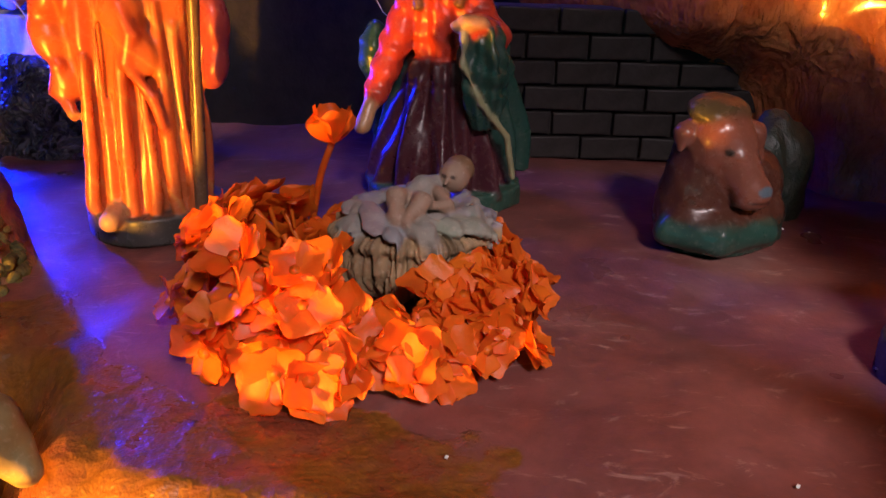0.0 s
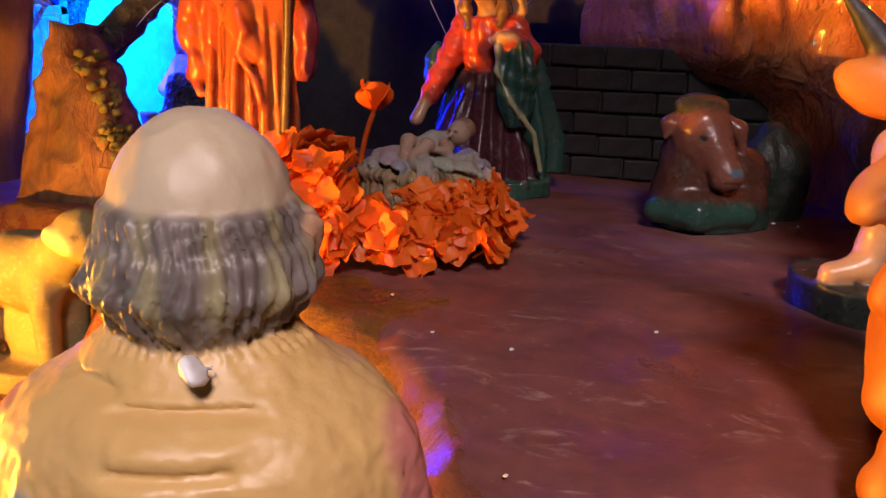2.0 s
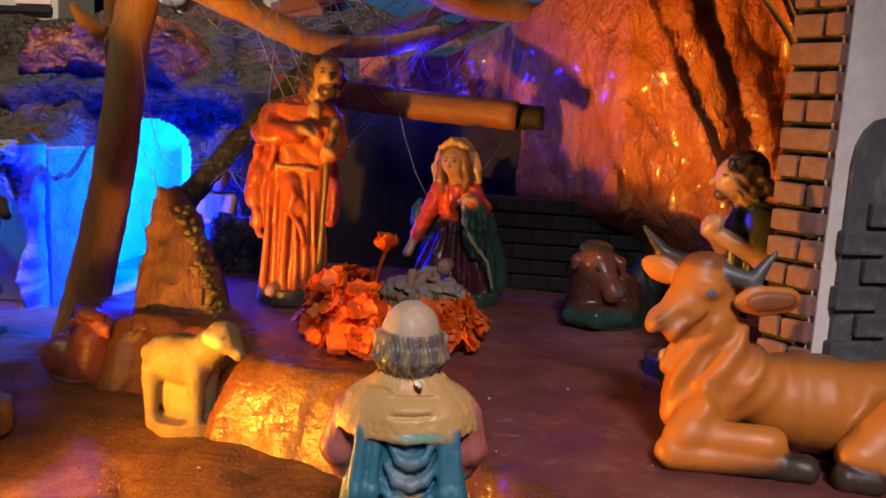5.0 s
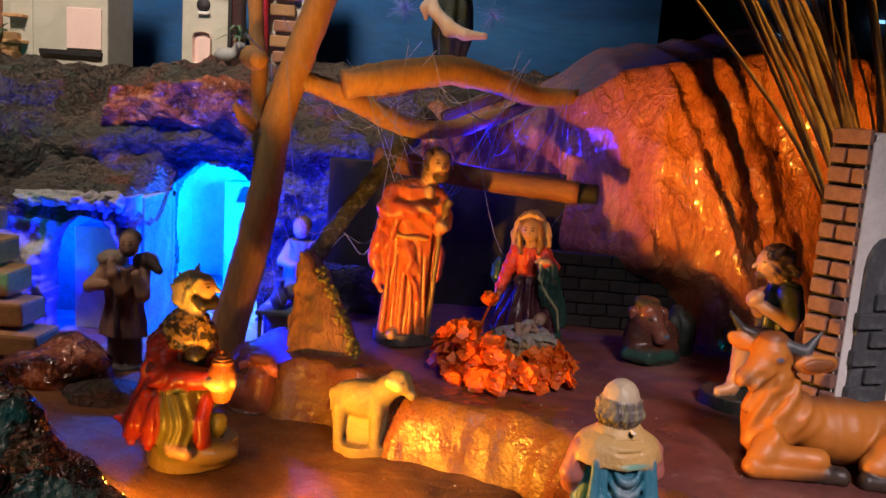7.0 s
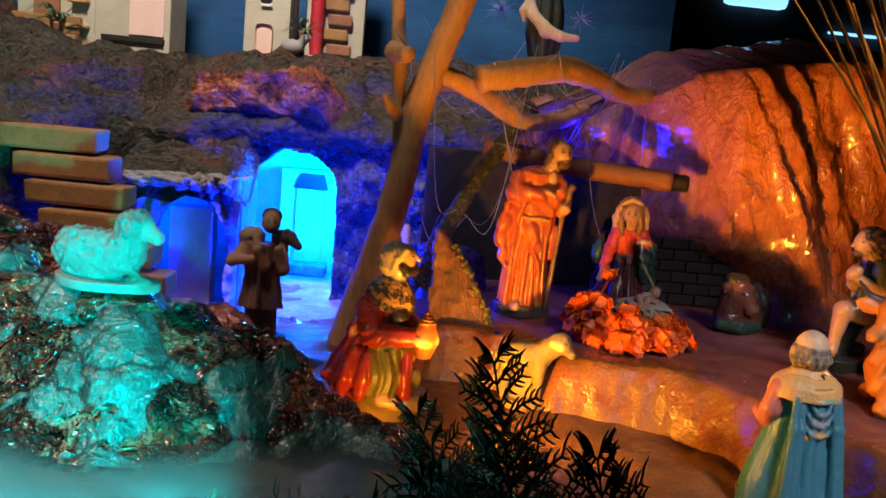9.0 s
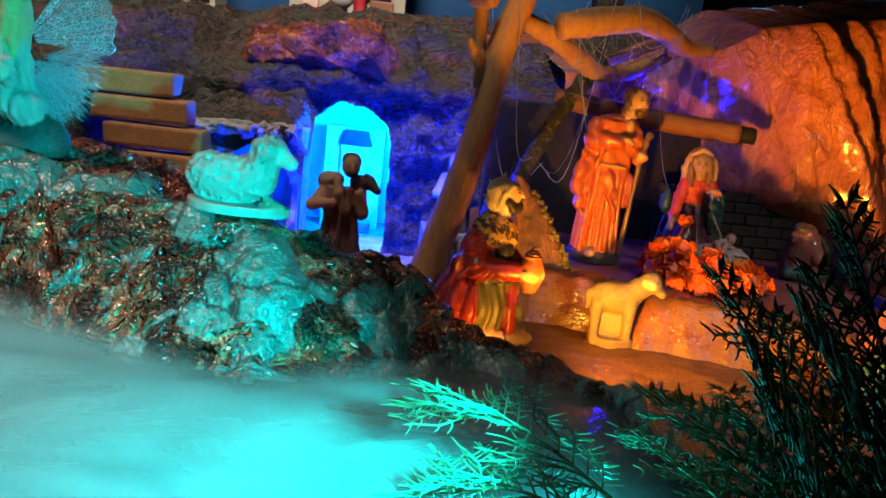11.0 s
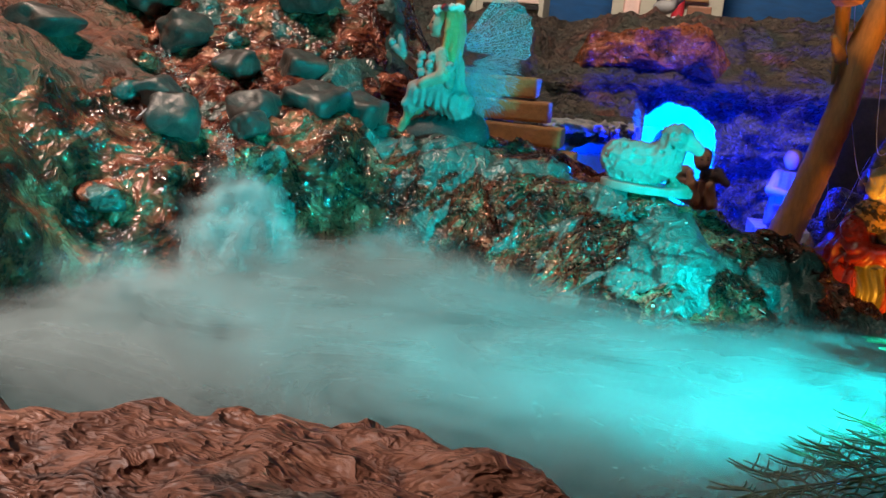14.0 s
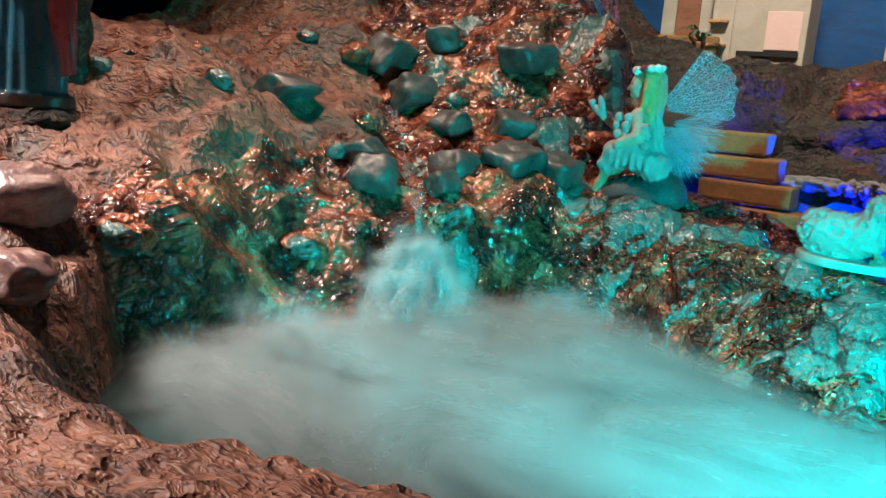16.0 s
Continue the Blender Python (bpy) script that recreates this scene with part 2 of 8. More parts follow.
# ---- materials ----
class Mat:
    """A node material built in a few calls."""

    def __init__(self, name):
        self.m = bpy.data.materials.new(name)
        self.m.use_nodes = True
        self.t = self.m.node_tree
        self.b = self.t.nodes["Principled BSDF"]
        self.co = self.t.nodes.new("ShaderNodeTexCoord").outputs["Object"]
        self.bump = None

    def node(self, kind, **inputs):
        n = self.t.nodes.new(kind)
        for k, v in inputs.items():
            self.put(n.inputs[k.replace("_", " ")], v)
        return n

    def put(self, socket, v):
        if hasattr(v, "is_output"):
            self.t.links.new(v, socket)
        elif hasattr(v, "__len__") and len(v) == 3 and socket.type == "RGBA":
            socket.default_value = (*v, 1)
        else:
            socket.default_value = v

    def noise(self, scale, detail=4, rough=0.6, stretch=None, distort=0.0, offset=0.0):
        co = self.co
        if stretch or offset:
            mp = self.node("ShaderNodeMapping", Vector=co)
            mp.inputs["Scale"].default_value = stretch or (1, 1, 1)
            mp.inputs["Location"].default_value = (offset, offset * 0.7, offset * 1.3)
            co = mp.outputs[0]
        n = self.node("ShaderNodeTexNoise", Vector=co, Scale=scale, Detail=detail, Roughness=rough, Distortion=distort)
        return n.outputs["Fac"]

    def crinkle(self, scale, stretch=None, offset=0.0):
        """Sharp creases like those of crushed foil."""
        mp = self.node("ShaderNodeMapping", Vector=self.co)
        mp.inputs["Scale"].default_value = stretch or (1, 1, 1)
        mp.inputs["Location"].default_value = (offset, offset * 0.7, offset * 1.3)
        n = self.node("ShaderNodeTexNoise", Vector=mp.outputs[0], Scale=scale, Detail=3.0, Roughness=0.55, Distortion=0.5)
        return self.ramp(n.outputs["Fac"], [(0.22, 0.0), (0.40, 0.35), (0.47, 0.75), (0.50, 1.0), (0.53, 0.75), (0.60, 0.30), (0.78, 0.0)])

    def ramp(self, fac, stops):
        r = self.node("ShaderNodeValToRGB", Fac=fac)
        el = r.color_ramp.elements
        while len(el) < len(stops):
            el.new(0.5)
        for e, (p, c) in zip(el, stops):
            e.position = p
            e.color = (*c, 1) if hasattr(c, "__len__") else (c, c, c, 1)
        return r.outputs["Color"]

    def mix(self, fac, a, b, mode="MIX"):
        n = self.t.nodes.new("ShaderNodeMix")
        n.data_type, n.blend_type = "RGBA", mode
        self.put(n.inputs["Factor"], fac)
        self.put(n.inputs[6], a)
        self.put(n.inputs[7], b)
        return n.outputs[2]

    def relief(self, height, strength, distance):
        n = self.node("ShaderNodeBump", Height=height, Strength=strength, Distance=distance)
        if self.bump:
            self.put(n.inputs["Normal"], self.bump)
        self.bump = n.outputs["Normal"]
        self.put(self.b.inputs["Normal"], self.bump)
        return self

    def set(self, colour=None, rough=None, metal=None, **more):
        if colour is not None:
            self.put(self.b.inputs["Base Color"], colour)
        if rough is not None:
            self.put(self.b.inputs["Roughness"], rough)
        if metal is not None:
            self.put(self.b.inputs["Metallic"], metal)
        for k, v in more.items():
            self.put(self.b.inputs[k.replace("_", " ")], v)
        return self


def grain(name, a, b, c=None, scale=30, rough=(0.4, 0.7), relief=0.4, deep=0.002, fine=220, stretch=None, dirt=0.45):
    """Two or three tones mixed by coarse and fine noise, with relief."""
    m = Mat(name)
    big, small = m.noise(scale, 5, 0.65, stretch, 0.6), m.noise(fine, 3, 0.7, stretch)
    col = m.ramp(big, [(0.3, a), (0.55, b), (0.75, c or b)])
    col = m.mix(m.ramp(small, [(0.35, 0.0), (0.7, dirt)]), col, m.mix(0.6, col, (0.02, 0.015, 0.012)))
    m.set(col, m.ramp(m.noise(scale * 2.3, 3), [(0.3, rough[0]), (0.7, rough[1])]))
    m.relief(big, relief, deep).relief(small, relief, deep * 0.3)
    return m


def painted(name, rough=0.32, speck=0.25, relief=0.25):
    """Hand-painted resin: the colours lie in the mesh, with brush mottling and worn grain."""
    m = Mat(name)
    at = m.t.nodes.new("ShaderNodeAttribute")
    at.attribute_name = "paint"
    n1, n2 = m.noise(70, 4, 0.6), m.noise(420, 3, 0.6)
    col = m.mix(m.ramp(n1, [(0.35, 0.0), (0.7, speck)]), at.outputs["Color"], m.mix(1.0, at.outputs["Color"], (0.45, 0.36, 0.30), "MULTIPLY"))
    col = m.mix(m.ramp(n2, [(0.55, 0.0), (0.78, speck * 0.8)]), col, m.mix(0.5, col, (0.75, 0.68, 0.55)))
    m.set(col, m.ramp(n1, [(0.3, rough), (0.75, rough + 0.2)]))
    m.relief(n1, relief, 0.0015).relief(n2, relief, 0.0004)
    return m.m


RESIN = painted("painted_resin", 0.22)
SATIN = painted("satin_painted_resin", 0.40, 0.15)
m = grain("dark_foil_cave_rock", (0.03, 0.03, 0.035), (0.10, 0.095, 0.10), (0.30, 0.28, 0.28), 24, (0.20, 0.50), 0.9, 0.010, 140)
m.relief(m.crinkle(32, (1, 1, 1.2)), 1.0, 0.016).relief(m.crinkle(90, None, 2.0), 0.8, 0.005)
CAVEROCK = m.m
MATT = painted("matt_painted_plaster", 0.6, 0.35, 0.4)

# painted crumpled paper in red brown
m = grain("red_brown_painted_paper", (0.11, 0.036, 0.032), (0.19, 0.068, 0.058), (0.30, 0.15, 0.125), 9, (0.26, 0.46), 0.25, 0.003, 90)
streak = m.ramp(m.noise(38, 5, 0.7, (1, 2.2, 1), 1.5, 3.1), [(0.58, 0.0), (0.72, 0.5)])
m.set(m.mix(streak, m.b.inputs["Base Color"].links[0].from_socket, (0.50, 0.33, 0.27)))
floor_col = m.b.inputs["Base Color"].links[0].from_socket
floor_rough = m.b.inputs["Roughness"].links[0].from_socket
sand = m.ramp(m.noise(20, 5, 0.7), [(0.42, 0.0), (0.54, 1.0)])
ledge_col = m.mix(sand, m.ramp(m.noise(14, 4), [(0.35, (0.10, 0.030, 0.016)), (0.65, (0.20, 0.068, 0.030))]), m.ramp(m.noise(300, 3), [(0.3, (0.11, 0.042, 0.006)), (0.7, (0.20, 0.082, 0.012))]))
at = m.t.nodes.new("ShaderNodeAttribute")
at.attribute_name = "paint"
where = m.ramp(m.mix(0.35, at.outputs["Color"], m.noise(85, 4, 0.7)), [(0.44, 0.0), (0.50, 1.0)])
m.set(m.mix(where, floor_col, ledge_col), m.mix(where, floor_rough, m.ramp(sand, [(0.0, 0.24), (1.0, 0.45)])))
m.relief(m.mix(where, (0.5, 0.5, 0.5), m.noise(34, 5, 0.6)), 0.8, 0.007).relief(m.noise(520, 2, 0.6), 0.3, 0.0006)
STAGE = m.m
# terracotta draped rock, glossy
m = grain("terracotta_rock_paint", (0.36, 0.095, 0.030), (0.62, 0.190, 0.062), (0.72, 0.34, 0.12), 14, (0.10, 0.28), 0.4, 0.004, 120, (1, 1, 0.45))
m.relief(m.noise(45, 5, 0.65, (1.2, 1, 0.5), 1.2, 5.0), 0.7, 0.006)
lean = m.node("ShaderNodeMapping", Vector=m.co)
lean.inputs["Rotation"].default_value = (0, radians(24), 0)
lean.inputs["Scale"].default_value = (95, 60, 16)
m.relief(m.node("ShaderNodeTexNoise", Vector=lean.outputs[0], Scale=1.0, Detail=5.0, Roughness=0.62, Distortion=1.6).outputs["Fac"], 0.55, 0.006)
m.relief(m.crinkle(34, (1.3, 1, 0.7)), 0.5, 0.007).relief(m.noise(150, 4, 0.7, None, 0.8, 2.0), 0.7, 0.003)
m.set(Coat_Weight=0.7, Coat_Roughness=0.10)
TERRA = m.m
m = grain("orange_sand", (0.14, 0.046, 0.009), (0.24, 0.088, 0.018), (0.36, 0.15, 0.035), 12, (0.8, 0.95), 0.5, 0.002, 500)
m.relief(m.noise(900, 2, 0.8), 0.9, 0.0016).relief(m.noise(320, 4, 0.75), 0.9, 0.003).relief(m.noise(22, 4, 0.6, (1, 2.5, 1), 0.8), 0.6, 0.008)
m.set(m.mix(m.ramp(m.noise(620, 2, 0.6, None, 0.0, 5.0), [(0.62, 0.0), (0.70, 0.7)]), m.b.inputs["Base Color"].links[0].from_socket, (0.62, 0.30, 0.07)), m.ramp(m.noise(18, 4, 0.6), [(0.38, 0.34), (0.62, 0.85)]))
SAND = m.m
# dark rock with copper foil, and slabs tinted teal to look cyan-lit
def foil_rock(name, pale):
    m = Mat(name)
    warp = m.node("ShaderNodeTexNoise", Vector=m.co, Scale=30.0, Detail=4.0, Roughness=0.6).outputs["Color"]
    wv = m.node("ShaderNodeVectorMath", Vector=warp)
    wv.operation = "MULTIPLY_ADD"
    wv.inputs[1].default_value = (0.030, 0.030, 0.030)
    m.put(wv.inputs[2], m.co)
    plate = m.t.nodes.new("ShaderNodeTexVoronoi")
    m.put(plate.inputs["Vector"], wv.outputs[0])
    plate.inputs["Scale"].default_value = 15.0
    split = m.t.nodes.new("ShaderNodeTexVoronoi")
    split.feature = "DISTANCE_TO_EDGE"
    m.put(split.inputs["Vector"], wv.outputs[0])
    split.inputs["Scale"].default_value = 15.0
    n1, n2, n3 = m.noise(11, 6, 0.66, None, 0.3), m.noise(27, 4, 0.58, None, 0.8, 4.0), m.noise(48, 4, 0.65, None, 0.8, 7.0)
    fine = m.noise(210, 4, 0.75, None, 0.4)
    lone = m.t.nodes.new("ShaderNodeSeparateColor")
    m.put(lone.inputs[0], plate.outputs["Color"])
    area = m.ramp(m.noise(9, 4, 0.6, None, 0.5, 12.0), [(0.52 - 0.06 * pale, 0.0), (0.55 - 0.06 * pale, 1.0)])
    flat = m.mix(1.0, area, m.ramp(lone.outputs[0], [(0.68 - 0.18 * pale, 0.0), (0.70 - 0.18 * pale, 1.0)]), "MULTIPLY")
    foil = m.ramp(n2, [(0.34, (0.020, 0.009, 0.007)), (0.46, (0.085, 0.022, 0.013)), (0.56, (0.27, 0.078, 0.040)), (0.70, (0.58, 0.22, 0.12))])
    # Teal here paints in the cyan light on the slabs.
    slab = m.ramp(n3, [(0.30, (0.015, 0.050, 0.048)), (0.50, (0.045, 0.125, 0.115)), (0.66, (0.085, 0.19, 0.17))])
    col = m.mix(flat, foil, slab)
    gap = m.mix(1.0, m.ramp(split.outputs["Distance"], [(0.012, 1.0), (0.035, 0.0)]), m.mix(0.6, (0.5, 0.5, 0.5), flat), "MULTIPLY")
    col = m.mix(gap, col, (0.014, 0.010, 0.009))
    col = m.mix(m.ramp(fine, [(0.32, 0.5), (0.40, 0.0)]), col, (0.02, 0.014, 0.012))
    chip = m.t.nodes.new("ShaderNodeTexVoronoi")
    m.put(chip.inputs["Vector"], wv.outputs[0])
    chip.inputs["Scale"].default_value = 62.0
    one = m.t.nodes.new("ShaderNodeSeparateColor")
    m.put(one.inputs[0], chip.outputs["Color"])
    fleck = m.mix(1.0, m.ramp(one.outputs[1], [(0.88 - 0.10 * pale, 0.0), (0.91 - 0.10 * pale, 0.8)]), m.ramp(n2, [(0.46, 0.0), (0.54, 1.0)]), "MULTIPLY")
    fleck = m.mix(flat, fleck, (0, 0, 0))
    col = m.mix(fleck, col, (0.62, 0.30, 0.19))
    m.set(col, m.mix(flat, m.ramp(n3, [(0.35, 0.10), (0.65, 0.30)]), (0.32, 0.32, 0.32)), m.mix(flat, m.ramp(n2, [(0.45, 0.0), (0.60, 0.22 + 0.30 * pale)]), (0, 0, 0)), Specular_IOR_Level=0.7)
    m.relief(n1, 0.7, 0.012).relief(m.mix(flat, (0, 0, 0), m.ramp(split.outputs["Distance"], [(0.0, 0.0), (0.16, 1.0)])), 0.6, 0.005)
    m.relief(m.mix(flat, m.crinkle(16 + 10 * pale, (1, 1, 1.4)), (0.5, 0.5, 0.5)), 0.55 + 0.30 * pale, 0.014).relief(m.mix(m.mix(0.7, (0, 0, 0), flat), m.crinkle(34 + 22 * pale, None, 3.0), (0.5, 0.5, 0.5)), 0.60 + 0.30 * pale, 0.005).relief(m.noise(46, 2, 0.5, None, 1.6, 5.0), 0.6, 0.006).relief(fine, 0.12, 0.001)
    return m.m


BANK, CYANBANK = foil_rock("copper_flecked_rock", 0.0), foil_rock("cyan_lit_patch_rock", 1.0)
m = grain("terracotta_painted_paper", (0.085, 0.030, 0.019), (0.24, 0.092, 0.052), (0.40, 0.185, 0.115), 22, (0.42, 0.70), 0.5, 0.004, 150, (1, 1, 1.4))
fold = m.crinkle(10, (0.7, 1.5, 1.0), 6.0)
m.set(m.mix(m.ramp(m.noise(24, 5, 0.7, (0.7, 1.6, 1), 1.0, 8.0), [(0.36, 0.85), (0.45, 0.0)]), m.b.inputs["Base Color"].links[0].from_socket, (0.045, 0.022, 0.018)))
m.set(m.mix(m.ramp(m.noise(7, 4, 0.6, None, 0.5, 3.0), [(0.54, 0.0), (0.62, 0.7)]), m.b.inputs["Base Color"].links[0].from_socket, (0.055, 0.060, 0.052)))
m.relief(fold, 0.45, 0.010).relief(m.crinkle(30, (0.8, 1.6, 1), 2.0), 0.7, 0.006).relief(m.crinkle(75, (0.8, 1.4, 1), 5.0), 0.6, 0.003).relief(m.noise(120, 4, 0.65), 0.3, 0.0015)
EARTH = m.m
m = grain("brown_hill_earth", (0.035, 0.028, 0.020), (0.085, 0.058, 0.038), (0.16, 0.095, 0.055), 9, (0.6, 0.85), 0.9, 0.014, 130)
m.relief(m.crinkle(11, (1, 1, 1.8)), 1.0, 0.030).relief(m.crinkle(34, (1, 1, 1.4), 4.0), 0.9, 0.012).relief(m.noise(55, 6, 0.7, None, 0.6), 0.9, 0.008).relief(m.noise(420, 3, 0.7), 0.8, 0.002)
green = m.ramp(m.noise(13, 5, 0.65, None, 0.4, 9.0), [(0.52, 0.0), (0.62, 0.6)])
m.set(m.mix(green, m.b.inputs["Base Color"].links[0].from_socket, (0.035, 0.050, 0.034)))
patch = m.ramp(m.noise(4.5, 5, 0.6, None, 0.8, 2.0), [(0.56, 0.0), (0.62, 0.75)])
m.set(m.mix(patch, m.b.inputs["Base Color"].links[0].from_socket, m.ramp(m.noise(30, 4), [(0.35, (0.05, 0.02, 0.015)), (0.6, (0.20, 0.06, 0.035)), (0.75, (0.34, 0.13, 0.075))])))
HILL = m.m
CAVE = grain("rough_plaster_cave_wall", (0.16, 0.14, 0.13), (0.30, 0.27, 0.25), (0.5, 0.46, 0.42), 20, (0.6, 0.9), 0.8, 0.008, 160).m
CREAM = grain("cream_house_plaster", (0.40, 0.36, 0.27), (0.47, 0.43, 0.33), (0.54, 0.50, 0.40), 15, (0.7, 0.9), 0.2, 0.002, 200, None, 0.10).m
WHITE = grain("white_plaster", (0.62, 0.60, 0.56), (0.74, 0.72, 0.68), (0.82, 0.80, 0.77), 40, (0.7, 0.9), 0.5, 0.003, 260, None, 0.15).m
GREYP = grain("grey_painted_niche", (0.03, 0.035, 0.04), (0.10, 0.11, 0.12), (0.30, 0.33, 0.36), 18, (0.5, 0.8), 0.5, 0.004, 200).m
BRICK = grain("pink_painted_brick", (0.20, 0.095, 0.07), (0.29, 0.15, 0.115), (0.35, 0.20, 0.155), 40, (0.6, 0.85), 0.5, 0.002, 240).m
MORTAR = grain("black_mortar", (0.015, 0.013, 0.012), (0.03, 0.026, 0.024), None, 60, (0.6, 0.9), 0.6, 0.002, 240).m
DARKBRICK = grain("near_black_brick", (0.006, 0.004, 0.004), (0.010, 0.007, 0.006), (0.020, 0.012, 0.010), 30, (0.55, 0.85), 0.5, 0.003, 200).m
STEPM = grain("ochre_painted_step", (0.20, 0.105, 0.040), (0.38, 0.19, 0.065), (0.40, 0.16, 0.08), 18, (0.6, 0.85), 0.5, 0.003, 200).m
MOSS = grain("mossy_yellow_brick", (0.10, 0.055, 0.020), (0.36, 0.15, 0.050), (0.46, 0.32, 0.08), 34, (0.4, 0.75), 0.9, 0.005, 200, (1.6, 1.6, 0.45)).m
m = grain("peeled_branch_wood", (0.50, 0.24, 0.09), (0.62, 0.33, 0.13), (0.28, 0.13, 0.06), 26, (0.5, 0.75), 0.5, 0.003, 180, (1, 1, 0.25))
WOOD = m.m
BARK = grain("grey_lichen_bark", (0.020, 0.018, 0.015), (0.075, 0.075, 0.058), (0.36, 0.38, 0.32), 85, (0.7, 0.9), 1.0, 0.006, 300).m
LOG = grain("brown_log_bark", (0.16, 0.06, 0.03), (0.30, 0.12, 0.06), (0.40, 0.18, 0.09), 22, (0.45, 0.7), 0.5, 0.003, 200, (0.3, 1, 1)).m
PEBBLE = grain("wet_river_stone", (0.030, 0.032, 0.030), (0.085, 0.085, 0.078), (0.20, 0.18, 0.15), 38, (0.26, 0.60), 0.6, 0.003, 180).m
BLUECLOTH = grain("painted_blue_backdrop", (0.004, 0.05, 0.16), (0.008, 0.10, 0.28), (0.03, 0.17, 0.38), 3.5, (0.7, 0.9), 0.1, 0.002, 40, (0.5, 1, 2)).m
DARKWALL = grain("dark_room_wall", (0.015, 0.014, 0.016), (0.02, 0.019, 0.021), (0.026, 0.024, 0.026), 4, (0.7, 0.9), 0.1, 0.002, 60).m
# The blue light on the threads is put into their colour.
THREAD = Mat("blue_lit_fibre").set((0.26, 0.32, 0.90), 0.5).m
DARKMOSS = grain("dark_mossy_rock", (0.010, 0.014, 0.010), (0.03, 0.05, 0.035), (0.16, 0.17, 0.15), 30, (0.3, 0.6), 0.8, 0.005, 160).m
EDGEMOSS = grain("yellow_green_moss", (0.05, 0.05, 0.015), (0.26, 0.22, 0.05), (0.42, 0.36, 0.10), 60, (0.6, 0.85), 0.8, 0.004, 220).m
RED = grain("red_cloth", (0.38, 0.01, 0.02), (0.5, 0.015, 0.03), (0.55, 0.03, 0.05), 30, (0.6, 0.8), 0.3, 0.002, 200).m


def leafy(name, a, b, through=0.3, rough=0.5, scale=60, pale=(0.85, 0.75, 0.6)):
    m = Mat(name)
    oi = m.t.nodes.new("ShaderNodeNewGeometry").outputs["Random Per Island"]
    col = m.mix(oi, a, b)
    n = m.noise(scale, 4, 0.6)
    col = m.mix(m.ramp(n, [(0.35, 0.0), (0.75, 0.4)]), col, m.mix(0.5, col, pale))
    m.set(col, rough)
    tr = m.node("ShaderNodeBsdfTranslucent", Color=col)
    mx = m.node("ShaderNodeMixShader", Fac=through)
    m.put(mx.inputs[1], m.b.outputs[0])
    m.put(mx.inputs[2], tr.outputs[0])
    m.put(m.t.nodes["Material Output"].inputs["Surface"], mx.outputs[0])
    m.relief(m.noise(scale * 4, 3, 0.6), 0.4, 0.0006)
    return m.m


PETAL = leafy("orange_petal", (0.72, 0.085, 0.008), (0.84, 0.19, 0.014), 0.42, 0.45, 130, (0.92, 0.36, 0.03))
FERN = leafy("dark_green_fern", (0.050, 0.115, 0.055), (0.08, 0.15, 0.06), 0.35)
BLADE = leafy("striped_leaf_blade", (0.07, 0.08, 0.03), (0.26, 0.10, 0.05), 0.2, 0.45)
PALM = leafy("small_green_palm", (0.03, 0.10, 0.04), (0.05, 0.16, 0.06), 0.2)
m = grain("red_glossy_rock_paint", (0.05, 0.020, 0.014), (0.42, 0.115, 0.045), (0.70, 0.30, 0.14), 26, (0.08, 0.30), 0.9, 0.010, 150, (1, 1, 1))
m.relief(m.crinkle(24, (1, 1, 1.5), 2.0), 1.0, 0.014).relief(m.noise(60, 5, 0.7, (1, 2.5, 1), 1.0, 3.0), 1.0, 0.008)
REDROCK = m.m


# ---- the large structure ----
def side_distance(X, Y, poly):
    """Distance to an outline, negative inside."""
    P = np.array(poly, float)
    best, inside = np.full(X.shape, 9.0), np.zeros(X.shape, bool)
    for a, b in zip(P, np.roll(P, -1, 0)):
        e = b - a
        t = np.clip(((X - a[0]) * e[0] + (Y - a[1]) * e[1]) / (e @ e), 0, 1)
        best = np.minimum(best, np.hypot(X - a[0] - t * e[0], Y - a[1] - t * e[1]))
        cross = (a[1] > Y) != (b[1] > Y)
        xi = a[0] + (Y - a[1]) / np.where(e[1] == 0, 1e-9, e[1]) * e[0]
        inside ^= cross & (X < xi)
    return np.where(inside, -best, best)


POOL = [(-0.26, -0.34), (-0.245, -0.2), (-0.265, -0.10), (-0.345, -0.055), (-0.42, -0.088), (-0.52, -0.125), (-0.62, -0.075), (-0.72, -0.005), (-0.80, 0.02), (-0.885, -0.06),
        (-0.93, -0.15), (-0.97, -0.25), (-0.99, -0.36), (-0.92, -0.44), (-0.80, -0.465), (-0.70, -0.425), (-0.62, -0.43), (-0.52, -0.47), (-0.36, -0.50), (-0.29, -0.44)]
LEDGE = [(-0.30, 0.30), (-0.20, 0.285), (-0.145, 0.262), (-0.122, 0.213), (-0.085, 0.195), (0.0, 0.165), (0.05, 0.095), (0.09, 0.0),
         (0.13, -0.12), (0.22, -0.28), (0.75, -0.30), (0.75, 0.80), (-0.27, 0.80), (-0.28, 0.45), (-0.33, 0.36)]


def area_grid(x0, x1, y0, y1, step):
    return np.meshgrid(np.arange(x0, x1, step), np.arange(y0, y1, step), indexing="ij")


def sand_height(x, y):
    z = -0.056 - 0.05 * smooth(0.30, 0.75, y) + 0.018 * smooth(-0.30, -0.42, x) * smooth(0.30, 0.1, y)
    return z + 0.004 * fbm(x * 14, y * 14, 0, 3, 4) + 0.006 * smooth(-0.1, -0.3, y)


def mound_share(x, y):
    """How much of the smooth paper mound beside the stream lies at a place."""
    return smooth(0.02, 0.09, -0.075 + (-0.93 - x) * 1.15 - y) * smooth(-1.02, -1.10, x)


